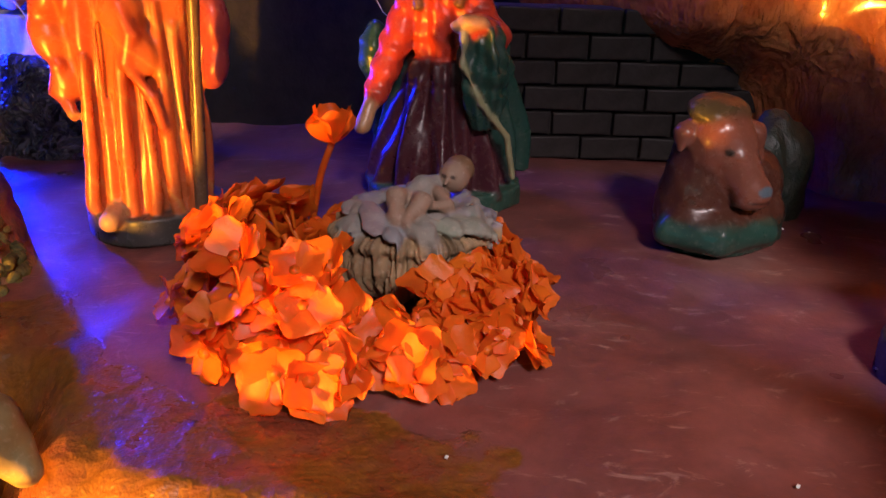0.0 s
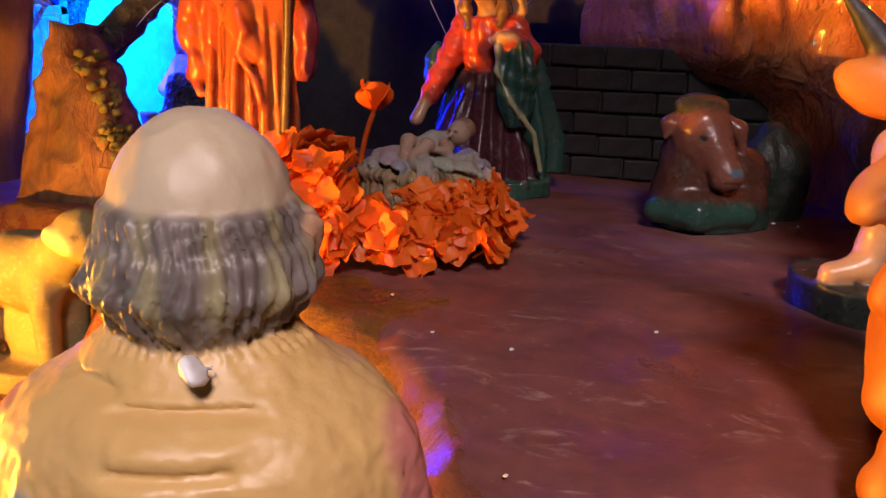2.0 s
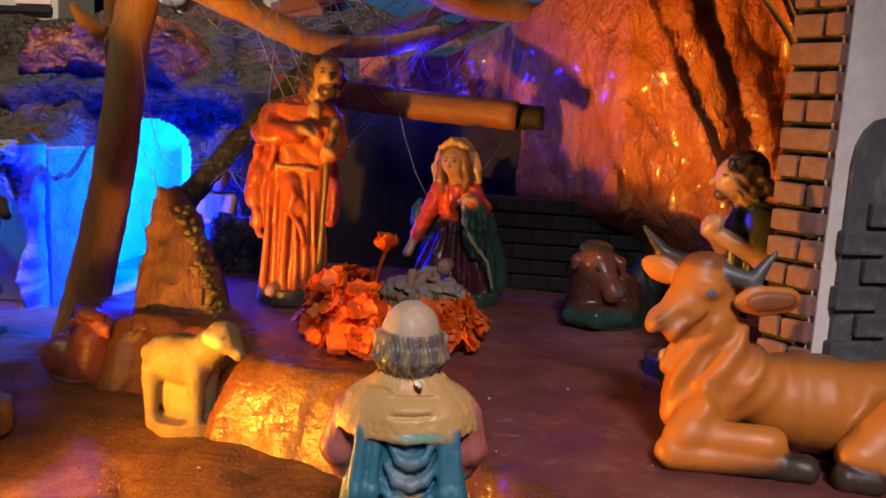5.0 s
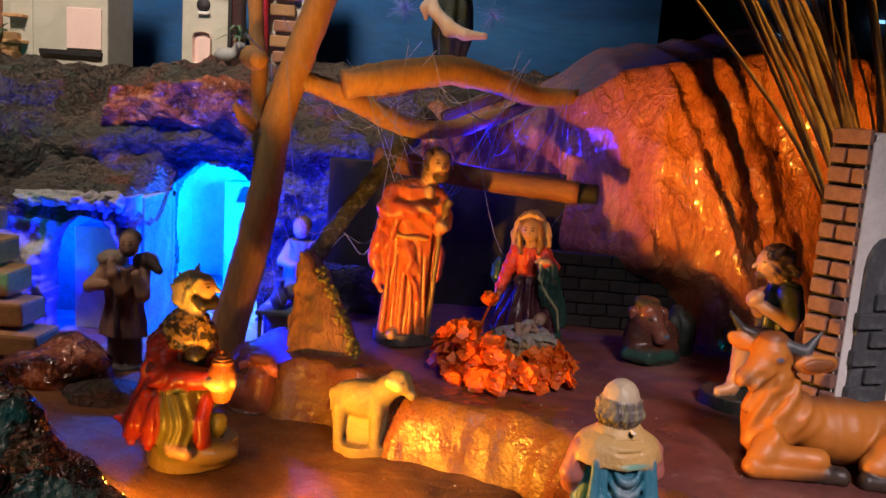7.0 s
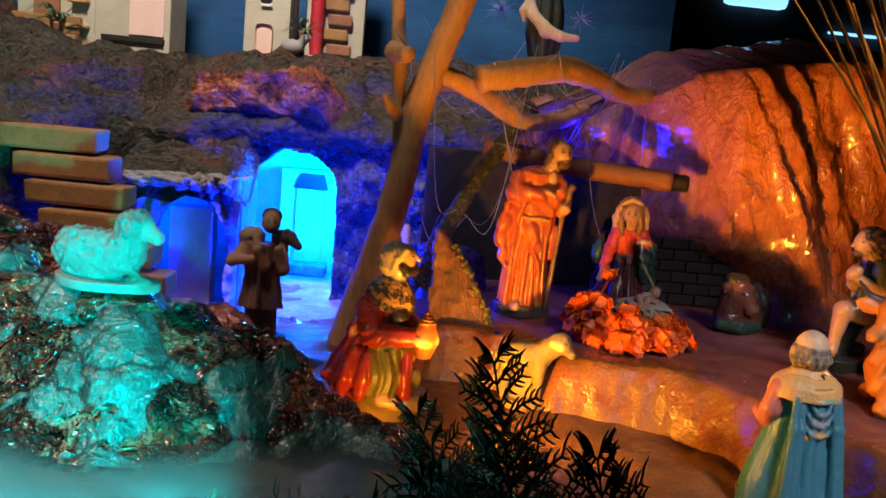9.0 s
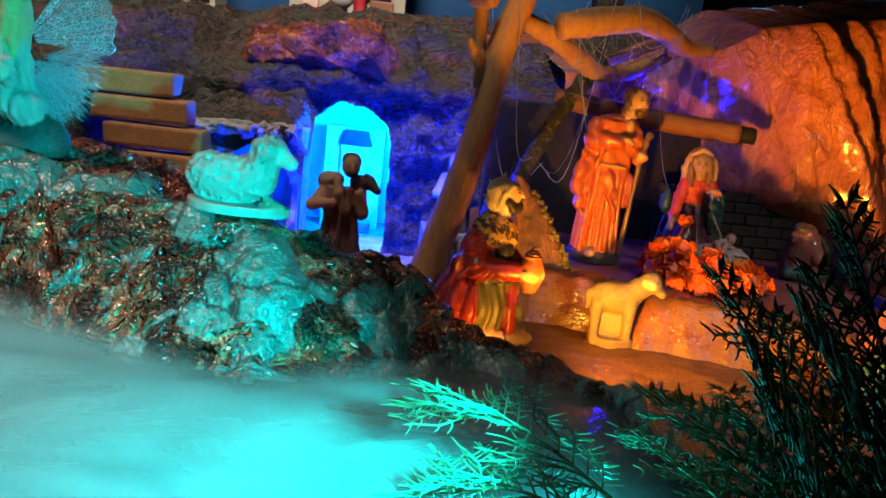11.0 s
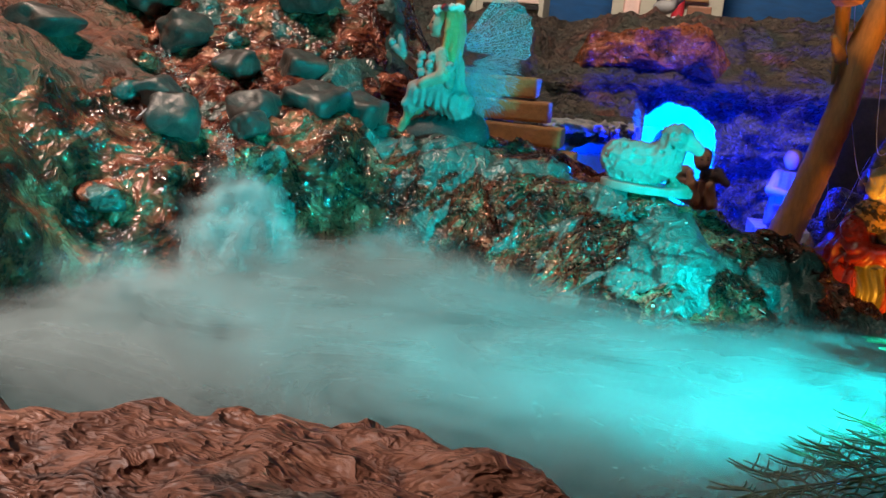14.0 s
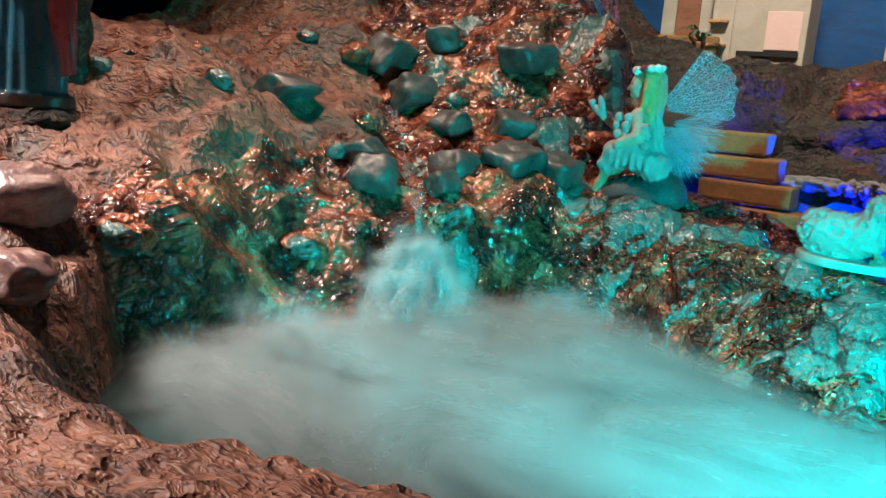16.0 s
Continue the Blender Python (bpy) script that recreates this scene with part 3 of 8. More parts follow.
def bank_height(x, y):
    d = side_distance(x, y, POOL)
    crest = np.interp(x, [-0.9, -0.75, -0.62, -0.5, -0.43, -0.37, -0.30, -0.2], [0.105, 0.095, 0.082, 0.068, 0.048, 0.026, 0.004, -0.01])
    wide = np.interp(x, [-0.75, -0.62, -0.52, -0.38, -0.3], [0.06, 0.10, 0.14, 0.10, 0.05])
    back = -0.035 + (crest + 0.035) * smooth(-0.01, wide, d)
    away = np.interp(x, [-0.85, -0.7, -0.5, -0.3], [0.34, 0.24, 0.155, 0.035])
    back = back - (crest + 0.10) * smooth(away, away + np.interp(x, [-0.6, -0.3], [0.16, 0.05]), d)
    left = -0.035 + 0.115 * smooth(-0.004, 0.030, d) + 0.29 * np.clip(d - 0.03, 0, 0.6)
    front = -0.035 + 0.075 * smooth(-0.01, 0.07, d)
    wl = smooth(-0.76, -0.93, x + 0.25 * np.clip(y, 0, 1))
    wf = smooth(-0.38, -0.47, y) * smooth(-1.06, -0.88, x - 0.3 * np.clip(-0.5 - y, 0, 1))
    z = back * (1 - wl) + left * wl
    z = z * (1 - wf) + front * wf
    # the slope that climbs behind the stream and the fairy
    z = z + smooth(0.16, 0.44, y + 0.05 * fbm(x * 6, y * 6, 0, 15, 2)) * smooth(-0.80, -0.93, x) * (0.14 + 0.25 * smooth(-1.1, -0.9, x) * smooth(0.2, 0.4, y) * 0.3) + 0.30 * np.clip(y - 0.42, 0, 1) * smooth(-0.82, -0.95, x)
    rough = smooth(-0.03, 0.03, d)
    z = z + rough * (0.010 * ridged(x * 9, y * 9, 0, 5, 4) * (0.6 + 0.5 * wl) + 0.006 * fbm(x * 28, y * 28, 0, 9, 3)) - 0.004 * rough
    # a smooth ridge beside the stream, a cove under it, and clumped lumps all over
    sx = (x + 1.30) / 0.30
    line = -0.10 - 0.10 * np.clip(sx, 0, 1)
    ridge = np.exp(-((y - line) / 0.075) ** 2) * smooth(-1.46, -1.30, x) * smooth(-0.96, -1.03, x)
    z = z + 0.055 * ridge * (1 + 0.10 * fbm(x * 12, y * 12, 0, 23, 2)) + 0.0045 * ridge * ridged((x * 0.8 + y) * 24, (x - y) * 5, 0, 83, 3)
    stream = np.exp(-((y - (-0.075 + (-0.93 - x) * 1.15)) / 0.05) ** 2) * smooth(-0.90, -0.98, x)
    z = z - 0.030 * stream
    cove = np.exp(-(((x + 1.000) / 0.050) ** 2 + ((y + 0.205) / 0.062) ** 2))
    z = z - 0.115 * cove
    lump = lumps(x + 0.022 * fbm(x * 22, y * 22, 0, 2, 3), y + 0.022 * fbm(x * 22, y * 22, 3, 6, 3), 0.060, 3) * 0.015 + 0.009 * ridged(x * 18, y * 18, 0, 71, 4) - 0.004 + lumps(x, y + 0.010 * fbm(x * 50, y * 50, 0, 4, 2), 0.026, 5) * 0.006
    wx, wy = x + 0.016 * fbm(x * 26, y * 26, 0, 61, 3), y + 0.016 * fbm(x * 26, y * 26, 2, 63, 3)
    slab = 0.011 * plates(wx, wy, 0.062, 11) + 0.007 * plates(wx, wy, 0.028, 13)
    lump = 0.45 * lump + slab
    return z + rough * lump * (0.8 - 0.15 * wl) * (1 - 0.95 * ridge) * (1 - 0.55 * wf) * (1 - 0.7 * mound_share(x, y)) + rough * wl * 0.012 * ridged(x * 5 + 3, y * 5, 0, 21, 3)


def plates(x, y, size, seed):
    """Broken slabs: each cell has its own height and tilt, so that their rims stand out."""
    gx, gy = np.floor(x / size).astype(np.int64), np.floor(y / size).astype(np.int64)
    best, out = np.full(np.shape(x), 9.0), np.zeros(np.shape(x))
    for dx in (-1, 0, 1):
        for dy in (-1, 0, 1):
            cx, cy = gx + dx, gy + dy
            px = (cx + 0.5 + 0.42 * lattice(cx, cy, 0 * cx, seed)) * size
            py = (cy + 0.5 + 0.42 * lattice(cx, cy, 0 * cx, seed + 9)) * size
            far = np.hypot(x - px, y - py) / size
            tip = 0.5 * lattice(cx, cy, 0 * cx, seed + 21) + 0.6 * lattice(cx, cy, 0 * cx, seed + 33) * (x - px) / size + 0.6 * lattice(cx, cy, 0 * cx, seed + 45) * (y - py) / size
            out = np.where(far < best, tip, out)
            best = np.minimum(best, far)
    return out


def lumps(x, y, size, seed):
    """Rounded clods: the height over the nearest of scattered centres."""
    gx, gy = np.floor(x / size).astype(np.int64), np.floor(y / size).astype(np.int64)
    best = np.full(np.shape(x), 9.0)
    for dx in (-1, 0, 1):
        for dy in (-1, 0, 1):
            cx, cy = gx + dx, gy + dy
            px = (cx + 0.5 + 0.42 * lattice(cx, cy, 0 * cx, seed)) * size
            py = (cy + 0.5 + 0.42 * lattice(cx, cy, 0 * cx, seed + 9)) * size
            best = np.minimum(best, np.hypot(x - px, y - py) / size)
    return np.sqrt(np.clip(1 - (best / 0.72) ** 2, 0, 1)) - 0.5


X, Y = area_grid(-0.85, 0.42, -0.34, 0.90, 0.005)
sheet("ground_sand", X, Y, sand_height(X, Y), SAND, label="orange sandy ground in front of the stable", category="ground")

X, Y = area_grid(-0.36, 0.78, -0.34, 0.80, 0.004)
d = side_distance(X, Y, LEDGE)
Z = 0.002 * fbm(X * 9, Y * 9, 0, 31, 4) + 0.001 * fbm(X * 40, Y * 40, 0, 33, 2)
edge = smooth(0.046, -0.012, d + 0.010 * fbm(X * 14, Y * 14, 0, 35, 3))
Z = Z * edge + (-0.085) * (1 - edge) + 0.006 * np.exp(-(d / 0.02) ** 2) * fbm(X * 30, Y * 30, 0, 37, 3)
keep = (d < 0.062)[:-1, :-1]
Z = Z + 0.006 * (1 - edge) * edge * 4 * fbm(X * 22, Y * 22, 5, 45, 4)
Y = Y + 0.006 * np.exp(-(d / 0.03) ** 2) * fbm(X * 26, Y * 26, 1, 47, 3)
sheet("stage_floor", X + 0.01 * (1 - edge) * fbm(X * 30, Y * 30, 2, 39), Y, Z, STAGE, keep, "raised red-brown painted paper floor with a rough ledge", "ground")
stage = bpy.data.objects["stage_floor"].data
band = smooth(-0.045, 0.0, d + 0.030 * fbm(X * 18, Y * 18, 0, 49, 3) + 0.035 * smooth(0.10, 0.0, np.abs(X + 0.04))) * (X < 0.2)
tone = stage.color_attributes.new("paint", "FLOAT_COLOR", "POINT")
tone.data.foreach_set("color", np.stack([band, band, band, np.ones_like(band)], -1).astype(np.float32).ravel())

X, Y = area_grid(-1.75, -0.18, -1.0, 0.62, 0.0038)
Z = bank_height(X, Y)
sheet("pool_bank", X + 0.005 * fbm(X * 30, Y * 30, Z * 30, 41, 3), Y + 0.005 * fbm(X * 30, Y * 30, Z * 30, 43, 3), Z, BANK,
      label="rocky bank flecked with copper foil round the pool", category="rock bank")
bank = bpy.data.objects["pool_bank"].data
bank.materials.append(CYANBANK)
side = (X + 0.12 * fbm(X * 9, Y * 9, 0, 29, 3) > -0.86) & (Y > -0.38)
bank.materials.append(SAND)
sandy = (X + 0.03 * fbm(X * 16, Y * 16, 0, 27, 3) > -0.43) & (Y + 0.03 * fbm(X * 16, Y * 16, 0, 25, 3) > 0.075)
bank.materials.append(EARTH)
ragged = 0.03 * fbm(X * 14, Y * 14, 0, 73, 3)
paper = (mound_share(X, Y + ragged) > 0.5) | (Y + ragged < -0.41)
bank.polygons.foreach_set("material_index", np.where(paper, 3, side.astype(np.int32) + sandy)[:-1, :-1].ravel())

# hillside above the caves: a front that hangs down, then the slope behind it
U, V = np.meshgrid(np.arange(-1.75, 0.22, 0.0045), np.linspace(0, 1, 230), indexing="ij")
lip = np.interp(U, [-1.2, -0.86, -0.80, -0.74, -0.3, 0.1], [0.44, 0.475, 0.56, 0.76, 0.80, 0.80])
base = np.interp(U, [-1.2, -0.8, -0.68, -0.6, -0.35, 0.1], [0.22, 0.175, 0.19, 0.215, 0.205, 0.24])
hang = np.interp(U, [-0.86, -0.81, -0.77, -0.3, -0.2, 0.1], [0.30, 0.28, 0.06, 0.035, 0.06, 0.08])
down, deep = 1 - np.clip(V / 0.25, 0, 1), np.clip((V - 0.25) / 0.75, 0, 1) * 0.85
slope = np.interp(U, [-0.9, -0.7, -0.6, -0.3], [0.26, 0.40, 0.62, 0.62])
Z = base - hang * down ** 1.3 + np.minimum(deep * slope, 0.100 + 0.018 * fbm(U * 4, deep * 4, 0, 53))
Z = Z + 0.25 * smooth(-1.02, -1.5, U) * smooth(0, 0.1, deep)
Y = lip + deep - 0.014 * np.sin(np.clip(1 - down, 0, 1) * math.pi)
body = smooth(0, 0.06, deep)
D = 0.016 * ridged(U * 6 + 0.6 * deep * 6, deep * 7, Z * 4, 55, 4) + 0.010 * ridged(U * 19, deep * 19, Z * 9, 57, 4) - 0.006
sheet("hillside", U, Y - D * (1 - body) + 0.004 * fbm(U * 18, deep * 18, Z * 18, 59), Z + D * body, HILL, label="brown papier-mache hillside with a reddish rocky lip", category="hill")

# glossy red crumpled lip over the cave
U, V = np.meshgrid(np.linspace(-0.72, -0.40, 110), np.linspace(0, 1, 60), indexing="ij")
taper = smooth(-0.72, -0.66, U) * smooth(-0.40, -0.47, U)
Z = np.interp(V, [0, 0.25, 0.7, 1], [0.190, 0.205, 0.262, 0.270]) + 0.020 * (taper - 1) + 0.20 * (U + 0.56) * V
Y = np.interp(V, [0, 0.25, 0.7, 1], [0.805, 0.775, 0.81, 0.92])
D = taper * (0.030 + 0.018 * ridged(U * 11 + 4 * Z, Z * 14, 0, 141, 4) + 0.008 * ridged(U * 34, Z * 34, 0, 143, 3)) * np.sin(np.clip(V, 0.05, 0.95) * math.pi)
sheet("rock_lip", U, Y - 0.7 * D + 0.03 * (1 - taper), Z + 0.6 * D - 0.03 * (1 - taper), REDROCK, label="glossy red crumpled rock lip over the cave", category="rock")

# rock face behind and beside the stable, draped in folds
U, V = np.meshgrid(np.arange(-0.16, 0.80, 0.004), np.linspace(0, 1, 150), indexing="ij")
y0 = np.interp(U, [-0.34, 0.0, 0.08, 0.16, 0.205, 0.24, 0.3, 0.5, 0.8], [0.70, 0.69, 0.66, 0.60, 0.54, 0.475, 0.455, 0.42, 0.30])
top = np.interp(U, [-0.34, -0.05, 0.05, 0.1, 0.17, 0.3, 0.4, 0.5, 0.8], [0.24, 0.25, 0.30, 0.34, 0.355, 0.375, 0.37, 0.33, 0.2])
rise = np.clip(V / 0.72, 0, 1)
back = np.clip((V - 0.72) / 0.28, 0, 1)
Z = -0.03 + (top + 0.03) * np.sin(rise * math.pi / 2) ** 0.85 + 0.035 * np.sin(back * 2.4) - 0.12 * smooth(0.5, 1, back)
Y = y0 + 0.075 * rise ** 2 * smooth(0.0, 0.15, U) - (y0 - np.interp(U, [0.0, 0.08, 0.15, 0.24], [0.66, 0.57, 0.495, 0.475])) * smooth(0.0, 0.05, U) * smooth(0.025, 0.105, Z) * (1 - back) + 0.42 * back
S = U + 0.42 * (Z - 0.2)
F = 0.020 * ridged(S * 7, Z * 1.2, 0, 61, 3) + 0.010 * ridged(S * 22, Z * 3.5, 0, 63, 2) + 0.006 * fbm(U * 30, Z * 30, 0, 65, 3)
sheet("rock_face", U + 0.4 * F, Y - F * (1 - 0.5 * back), Z + F * back, TERRA, label="tall terracotta rock face with slanting glossy folds", category="rock")


def pierced_wall(name, x0, x1, z0, z1, y, thick, holes, material, label, step=0.005, seed=0):
    """An uneven upright wall with arched openings (centre, half width, foot, spring height)."""
    xs, zs = np.arange(x0, x1 + 1e-6, step), np.arange(z0, z1 + 1e-6, step)
    X, Z = np.meshgrid(xs, zs, indexing="ij")
    inside = np.full(X.shape, 9.0)
    for cx, hw, foot, spring in holes:
        up = np.clip(Z - spring, 0, None)
        r = np.hypot(X - cx, up * 0.95)
        dd = np.where(Z < foot, 9.0, r - hw * (1 + 0.05 * fbm(X * 25, Z * 25, 0, seed + 3, 2)))
        inside = np.minimum(inside, dd)
    crown = z1 - 0.012 + 0.012 * fbm(X * 14, 0 * X, 0, seed + 7, 3)
    Z = np.minimum(Z, crown)
    keep = ((inside[:-1, :-1] + inside[1:, 1:]) / 2 > 0)
    B = 0.016 * fbm(X * 12, Z * 12, 0, seed, 4) + 0.010 * ridged(X * 22, Z * 22, 0, seed + 5, 3)
    rim = smooth(0.03, 0.0, inside) * 0.008
    n = len(xs) * len(zs)
    front = np.stack([X, y - B - rim, Z], -1).reshape(-1, 3)
    rear = np.stack([X, y + thick + 0.3 * B, Z], -1).reshape(-1, 3)
    f = grid_faces(len(xs), len(zs), keep)
    faces = [f, f[:, ::-1] + n]
    count = {}
    e = np.vstack([f[:, [0, 1]], f[:, [1, 2]], f[:, [2, 3]], f[:, [3, 0]]])
    key = np.sort(e, 1)
    _, inv, num = np.unique(key, axis=0, return_inverse=True, return_counts=True)
    open_e = e[num[inv.ravel()] == 1]
    faces.append(np.stack([open_e[:, 1], open_e[:, 0], open_e[:, 0] + n, open_e[:, 1] + n], -1))
    ob = new(name, mesh_of(name, np.vstack([front, rear]), np.vstack(faces), [material]))
    return tagged(ob, label, "wall", kind="structure")


pierced_wall("wall_cave", -0.80, -0.20, -0.14, 0.205, 0.80, 0.035, [(-0.494, 0.076, -0.20, 0.076)], CAVEROCK, "rough plastered cave wall with a tall arched opening", 0.0026, seed=71)
pierced_wall("wall_hut", -0.80, -0.556, -0.12, 0.128, 0.62, 0.03, [(-0.626, 0.057, -0.20, 0.022)], CAVE, "rough plastered hut front with a low arched opening", 0.0026, seed=75)


def block(name, x0, x1, y0, y1, z0, z1, material, label, category="wall", kind="structure", bevel=0.002, parent=None):
    ob = part(name, box_bm((x1 - x0, y1 - y0, z1 - z0), bevel), material, parent, label, False)
    ob.matrix_world = pose((x0 + x1) / 2, (y0 + y1) / 2, (z0 + z1) / 2)
    return tagged(ob, label, category, kind=kind)


# inside the caves
block("wall_cave_back", -0.66, -0.20, 1.12, 1.15, -0.16, 0.185, WHITE, "whitewashed back wall inside the cave")
block("wall_cave_side", -0.22, -0.20, 0.84, 1.12, -0.16, 0.185, CAVE, "rough side wall of the cave")
block("wall_cave_end", -0.66, -0.64, 0.84, 1.12, -0.16, 0.185, WHITE, "whitewashed end wall of the cave")
block("ceiling_cave", -0.66, -0.20, 0.84, 1.15, 0.172, 0.185, CAVE, "rough ceiling of the cave", "ceiling")
block("floor_cave", -0.80, -0.20, 0.60, 1.15, -0.125, -0.102, CAVE, "pale floor of the caves", "floor")
block("wall_hut_back", -0.80, -0.556, 0.77, 0.785, -0.12, 0.12, CAVE, "pale back wall inside the hut")
block("wall_hut_side", -0.566, -0.556, 0.655, 0.77, -0.12, 0.10, CAVE, "rough side wall of the hut")
block("ceiling_hut", -0.80, -0.556, 0.655, 0.785, 0.100, 0.112, CAVE, "rough roof of the hut", "ceiling")

X, Y = area_grid(-0.86, -0.55, 0.602, 0.80, 0.004)
Z = 0.112 + 0.075 * smooth(0.68, 0.80, Y) + 0.012 * ridged(X * 10, Y * 10, 0, 85, 3) + 0.006 * lumps(X, Y, 0.03, 4) - 0.05 * smooth(-0.575, -0.552, X) - 0.03 * smooth(0.618, 0.602, Y)
sheet("hut_roof", X, Y + 0.006 * fbm(X * 20, Y * 20, 0, 87), Z, HILL, label="lumpy brown earth roof over the hut", category="roof")

# table, painted cloth and the dark room round it
block("display_table", -2.2, 1.2, -1.6, 1.75, -0.20, -0.13, DARKWALL, "dark table under the whole landscape", "table", "structure")
block("backdrop", -2.2, 0.335, 1.46, 1.47, -0.13, 1.3, BLUECLOTH, "painted blue night-sky backdrop", "backdrop", "backdrop")
block("wall_north", -3.0, 3.0, 3.0, 3.1, -1.0, 2.0, DARKWALL, "dark wall of the room")
block("wall_south", -3.0, 3.0, -3.1, -3.0, -1.0, 2.0, DARKWALL, "dark wall of the room")
block("wall_east", 3.0, 3.1, -3.1, 3.1, -1.0, 2.0, DARKWALL, "dark wall of the room")
block("wall_west", -3.1, -3.0, -3.1, 3.1, -1.0, 2.0, DARKWALL, "dark wall of the room")
block("floor", -3.1, 3.1, -3.1, 3.1, -1.1, -1.0, DARKWALL, "dark floor of the room", "floor")
block("ceiling", -3.1, 3.1, -3.1, 3.1, 2.0, 2.1, DARKWALL, "dark ceiling of the room", "ceiling")


# ---- figures on the stage ----
SKIN, SKIN2 = (0.50, 0.285, 0.145), (0.42, 0.23, 0.13)
ORANGE, GOLD, DKGREEN = (0.56, 0.135, 0.040), (0.62, 0.36, 0.07), (0.025, 0.07, 0.05)
REDC, MAROON, HAIR, STONE = (0.52, 0.05, 0.025), (0.055, 0.014, 0.02), (0.07, 0.035, 0.02), (0.06, 0.055, 0.05)


def eyes(s, c, dx, dz=0.0, r=0.0016):
    """Two small dark painted eyes on a face that looks to the front."""
    for sg in (-1, 1):
        s.tint((c[0] + sg * dx, c[1], c[2] + dz), (r * 1.5, 0.004, r * 0.8), (0.05, 0.03, 0.02), 0.4)
        s.tint((c[0] + sg * dx, c[1], c[2] + dz + 0.0032), (r * 1.9, 0.004, r * 0.6), (0.10, 0.05, 0.03), 0.4)


def standing_man():
    s = Sculpt(0.0012, 0.0032)
    PINK, DEEP, LINE = (0.40, 0.075, 0.075), (0.47, 0.085, 0.035), (0.55, 0.30, 0.09)
    s.slab((0.002, 0, 0.006), (0.036, 0.028), STONE, 0.007)
    s.robe((0.0, 0, 0.012), (0.008, 0, 0.176), [0.0265, 0.0260, 0.0245, 0.0240, 0.0250, 0.0290, 0.0250], ORANGE, 5, 0.085, 0.76, 0.5, 0, 1.0)
    s.robe((-0.015, 0.003, 0.070), (-0.006, 0.002, 0.176), [0.014, 0.018, 0.019, 0.019, 0.019, 0.014], DEEP, 4, 0.10, 0.85, 0.8, 20, 3.0)
    s.robe((0.026, 0.008, 0.070), (0.022, 0.004, 0.165), [0.010, 0.014, 0.013, 0.014, 0.012], PINK, 4, 0.12, 0.8, 0.8, 0, 2.0)
    s.ball((0.008, 0, 0.170), (0.030, 0.019, 0.015), ORANGE)
    s.path([(-0.018, -0.004, 0.168), (-0.024, -0.014, 0.150), (0.006, -0.026, 0.152)], [0.0115, 0.0115, 0.0085], DEEP, 0.002)
    s.path([(0.034, -0.002, 0.162), (0.038, -0.012, 0.140), (0.034, -0.026, 0.134)], [0.0105, 0.0105, 0.0080], ORANGE, 0.002)
    s.ball((0.0145, -0.0295, 0.1545), (0.0095, 0.0048, 0.0042), SKIN, (0, 12, 0), 0.001)
    s.ball((0.0345, -0.0310, 0.1370), (0.0075, 0.0065, 0.0065), SKIN, blend=0.001)
    s.path([(0.0395, -0.031, 0.162), (0.0345, -0.030, 0.137), (0.0300, -0.026, 0.08), (0.0270, -0.022, 0.014)], [0.0040, 0.0030, 0.0028, 0.0028], (0.16, 0.09, 0.05), 0.001)
    s.limb((0.014, -0.004, 0.172), (0.024, -0.010, 0.190), 0.0090, 0.0080, SKIN)
    s.ball((0.020, -0.0175, 0.1720), (0.0055, 0.004, 0.0085), SKIN, blend=0.001)
    s.ball((0.0300, -0.0115, 0.2025), (0.0118, 0.0125, 0.0155), SKIN)
    s.ball((0.0265, -0.0020, 0.2080), (0.0150, 0.0150, 0.0135), HAIR, blend=0.0015)
    s.path([(0.0185, -0.012, 0.2125), (0.0165, -0.010, 0.200), (0.0160, -0.006, 0.188), (0.020, -0.002, 0.180)], [0.0046, 0.0052, 0.0058, 0.0040], HAIR, 0.0014)
    s.path([(0.0380, -0.008, 0.2120), (0.0405, -0.004, 0.200), (0.036, 0.002, 0.188)], [0.0040, 0.0042, 0.0040], HAIR, 0.0014)
    s.ball((0.0310, -0.0185, 0.1900), (0.0085, 0.0060, 0.0070), (0.09, 0.045, 0.022), blend=0.0015)
    s.tint((0.0325, -0.0245, 0.1935), (0.0040, 0.004, 0.0010), (0.45, 0.16, 0.09))
    s.limb((0.0320, -0.0235, 0.2045), (0.0335, -0.0262, 0.1985), 0.0014, 0.0024, SKIN, 0.001)
    eyes(s, (0.0320, -0.0235, 0.2045), 0.0050, 0.0005)
    for c, r, turn, col in (((-0.031, -0.006, 0.112), (0.009, 0.011, 0.014), (0, 12, 0), DEEP), ((-0.033, -0.006, 0.092), (0.0085, 0.011, 0.012), (0, -10, 0), ORANGE), ((-0.030, -0.008, 0.074), (0.007, 0.009, 0.011), (0, 8, 0), ORANGE),
                            ((0.000, -0.020, 0.106), (0.010, 0.006, 0.010), (0, 25, 0), ORANGE), ((0.006, -0.021, 0.090), (0.008, 0.0055, 0.012), (0, -15, 0), ORANGE), ((0.036, 0.000, 0.100), (0.0075, 0.009, 0.014), (0, -8, 0), PINK), ((0.036, 0.000, 0.080), (0.006, 0.008, 0.010), (0, 10, 0), PINK)):
        s.ball(c, r, col, turn, 0.004)
    s.limb((-0.012, -0.020, 0.014), (-0.013, -0.032, 0.014), 0.006, 0.005, SKIN)
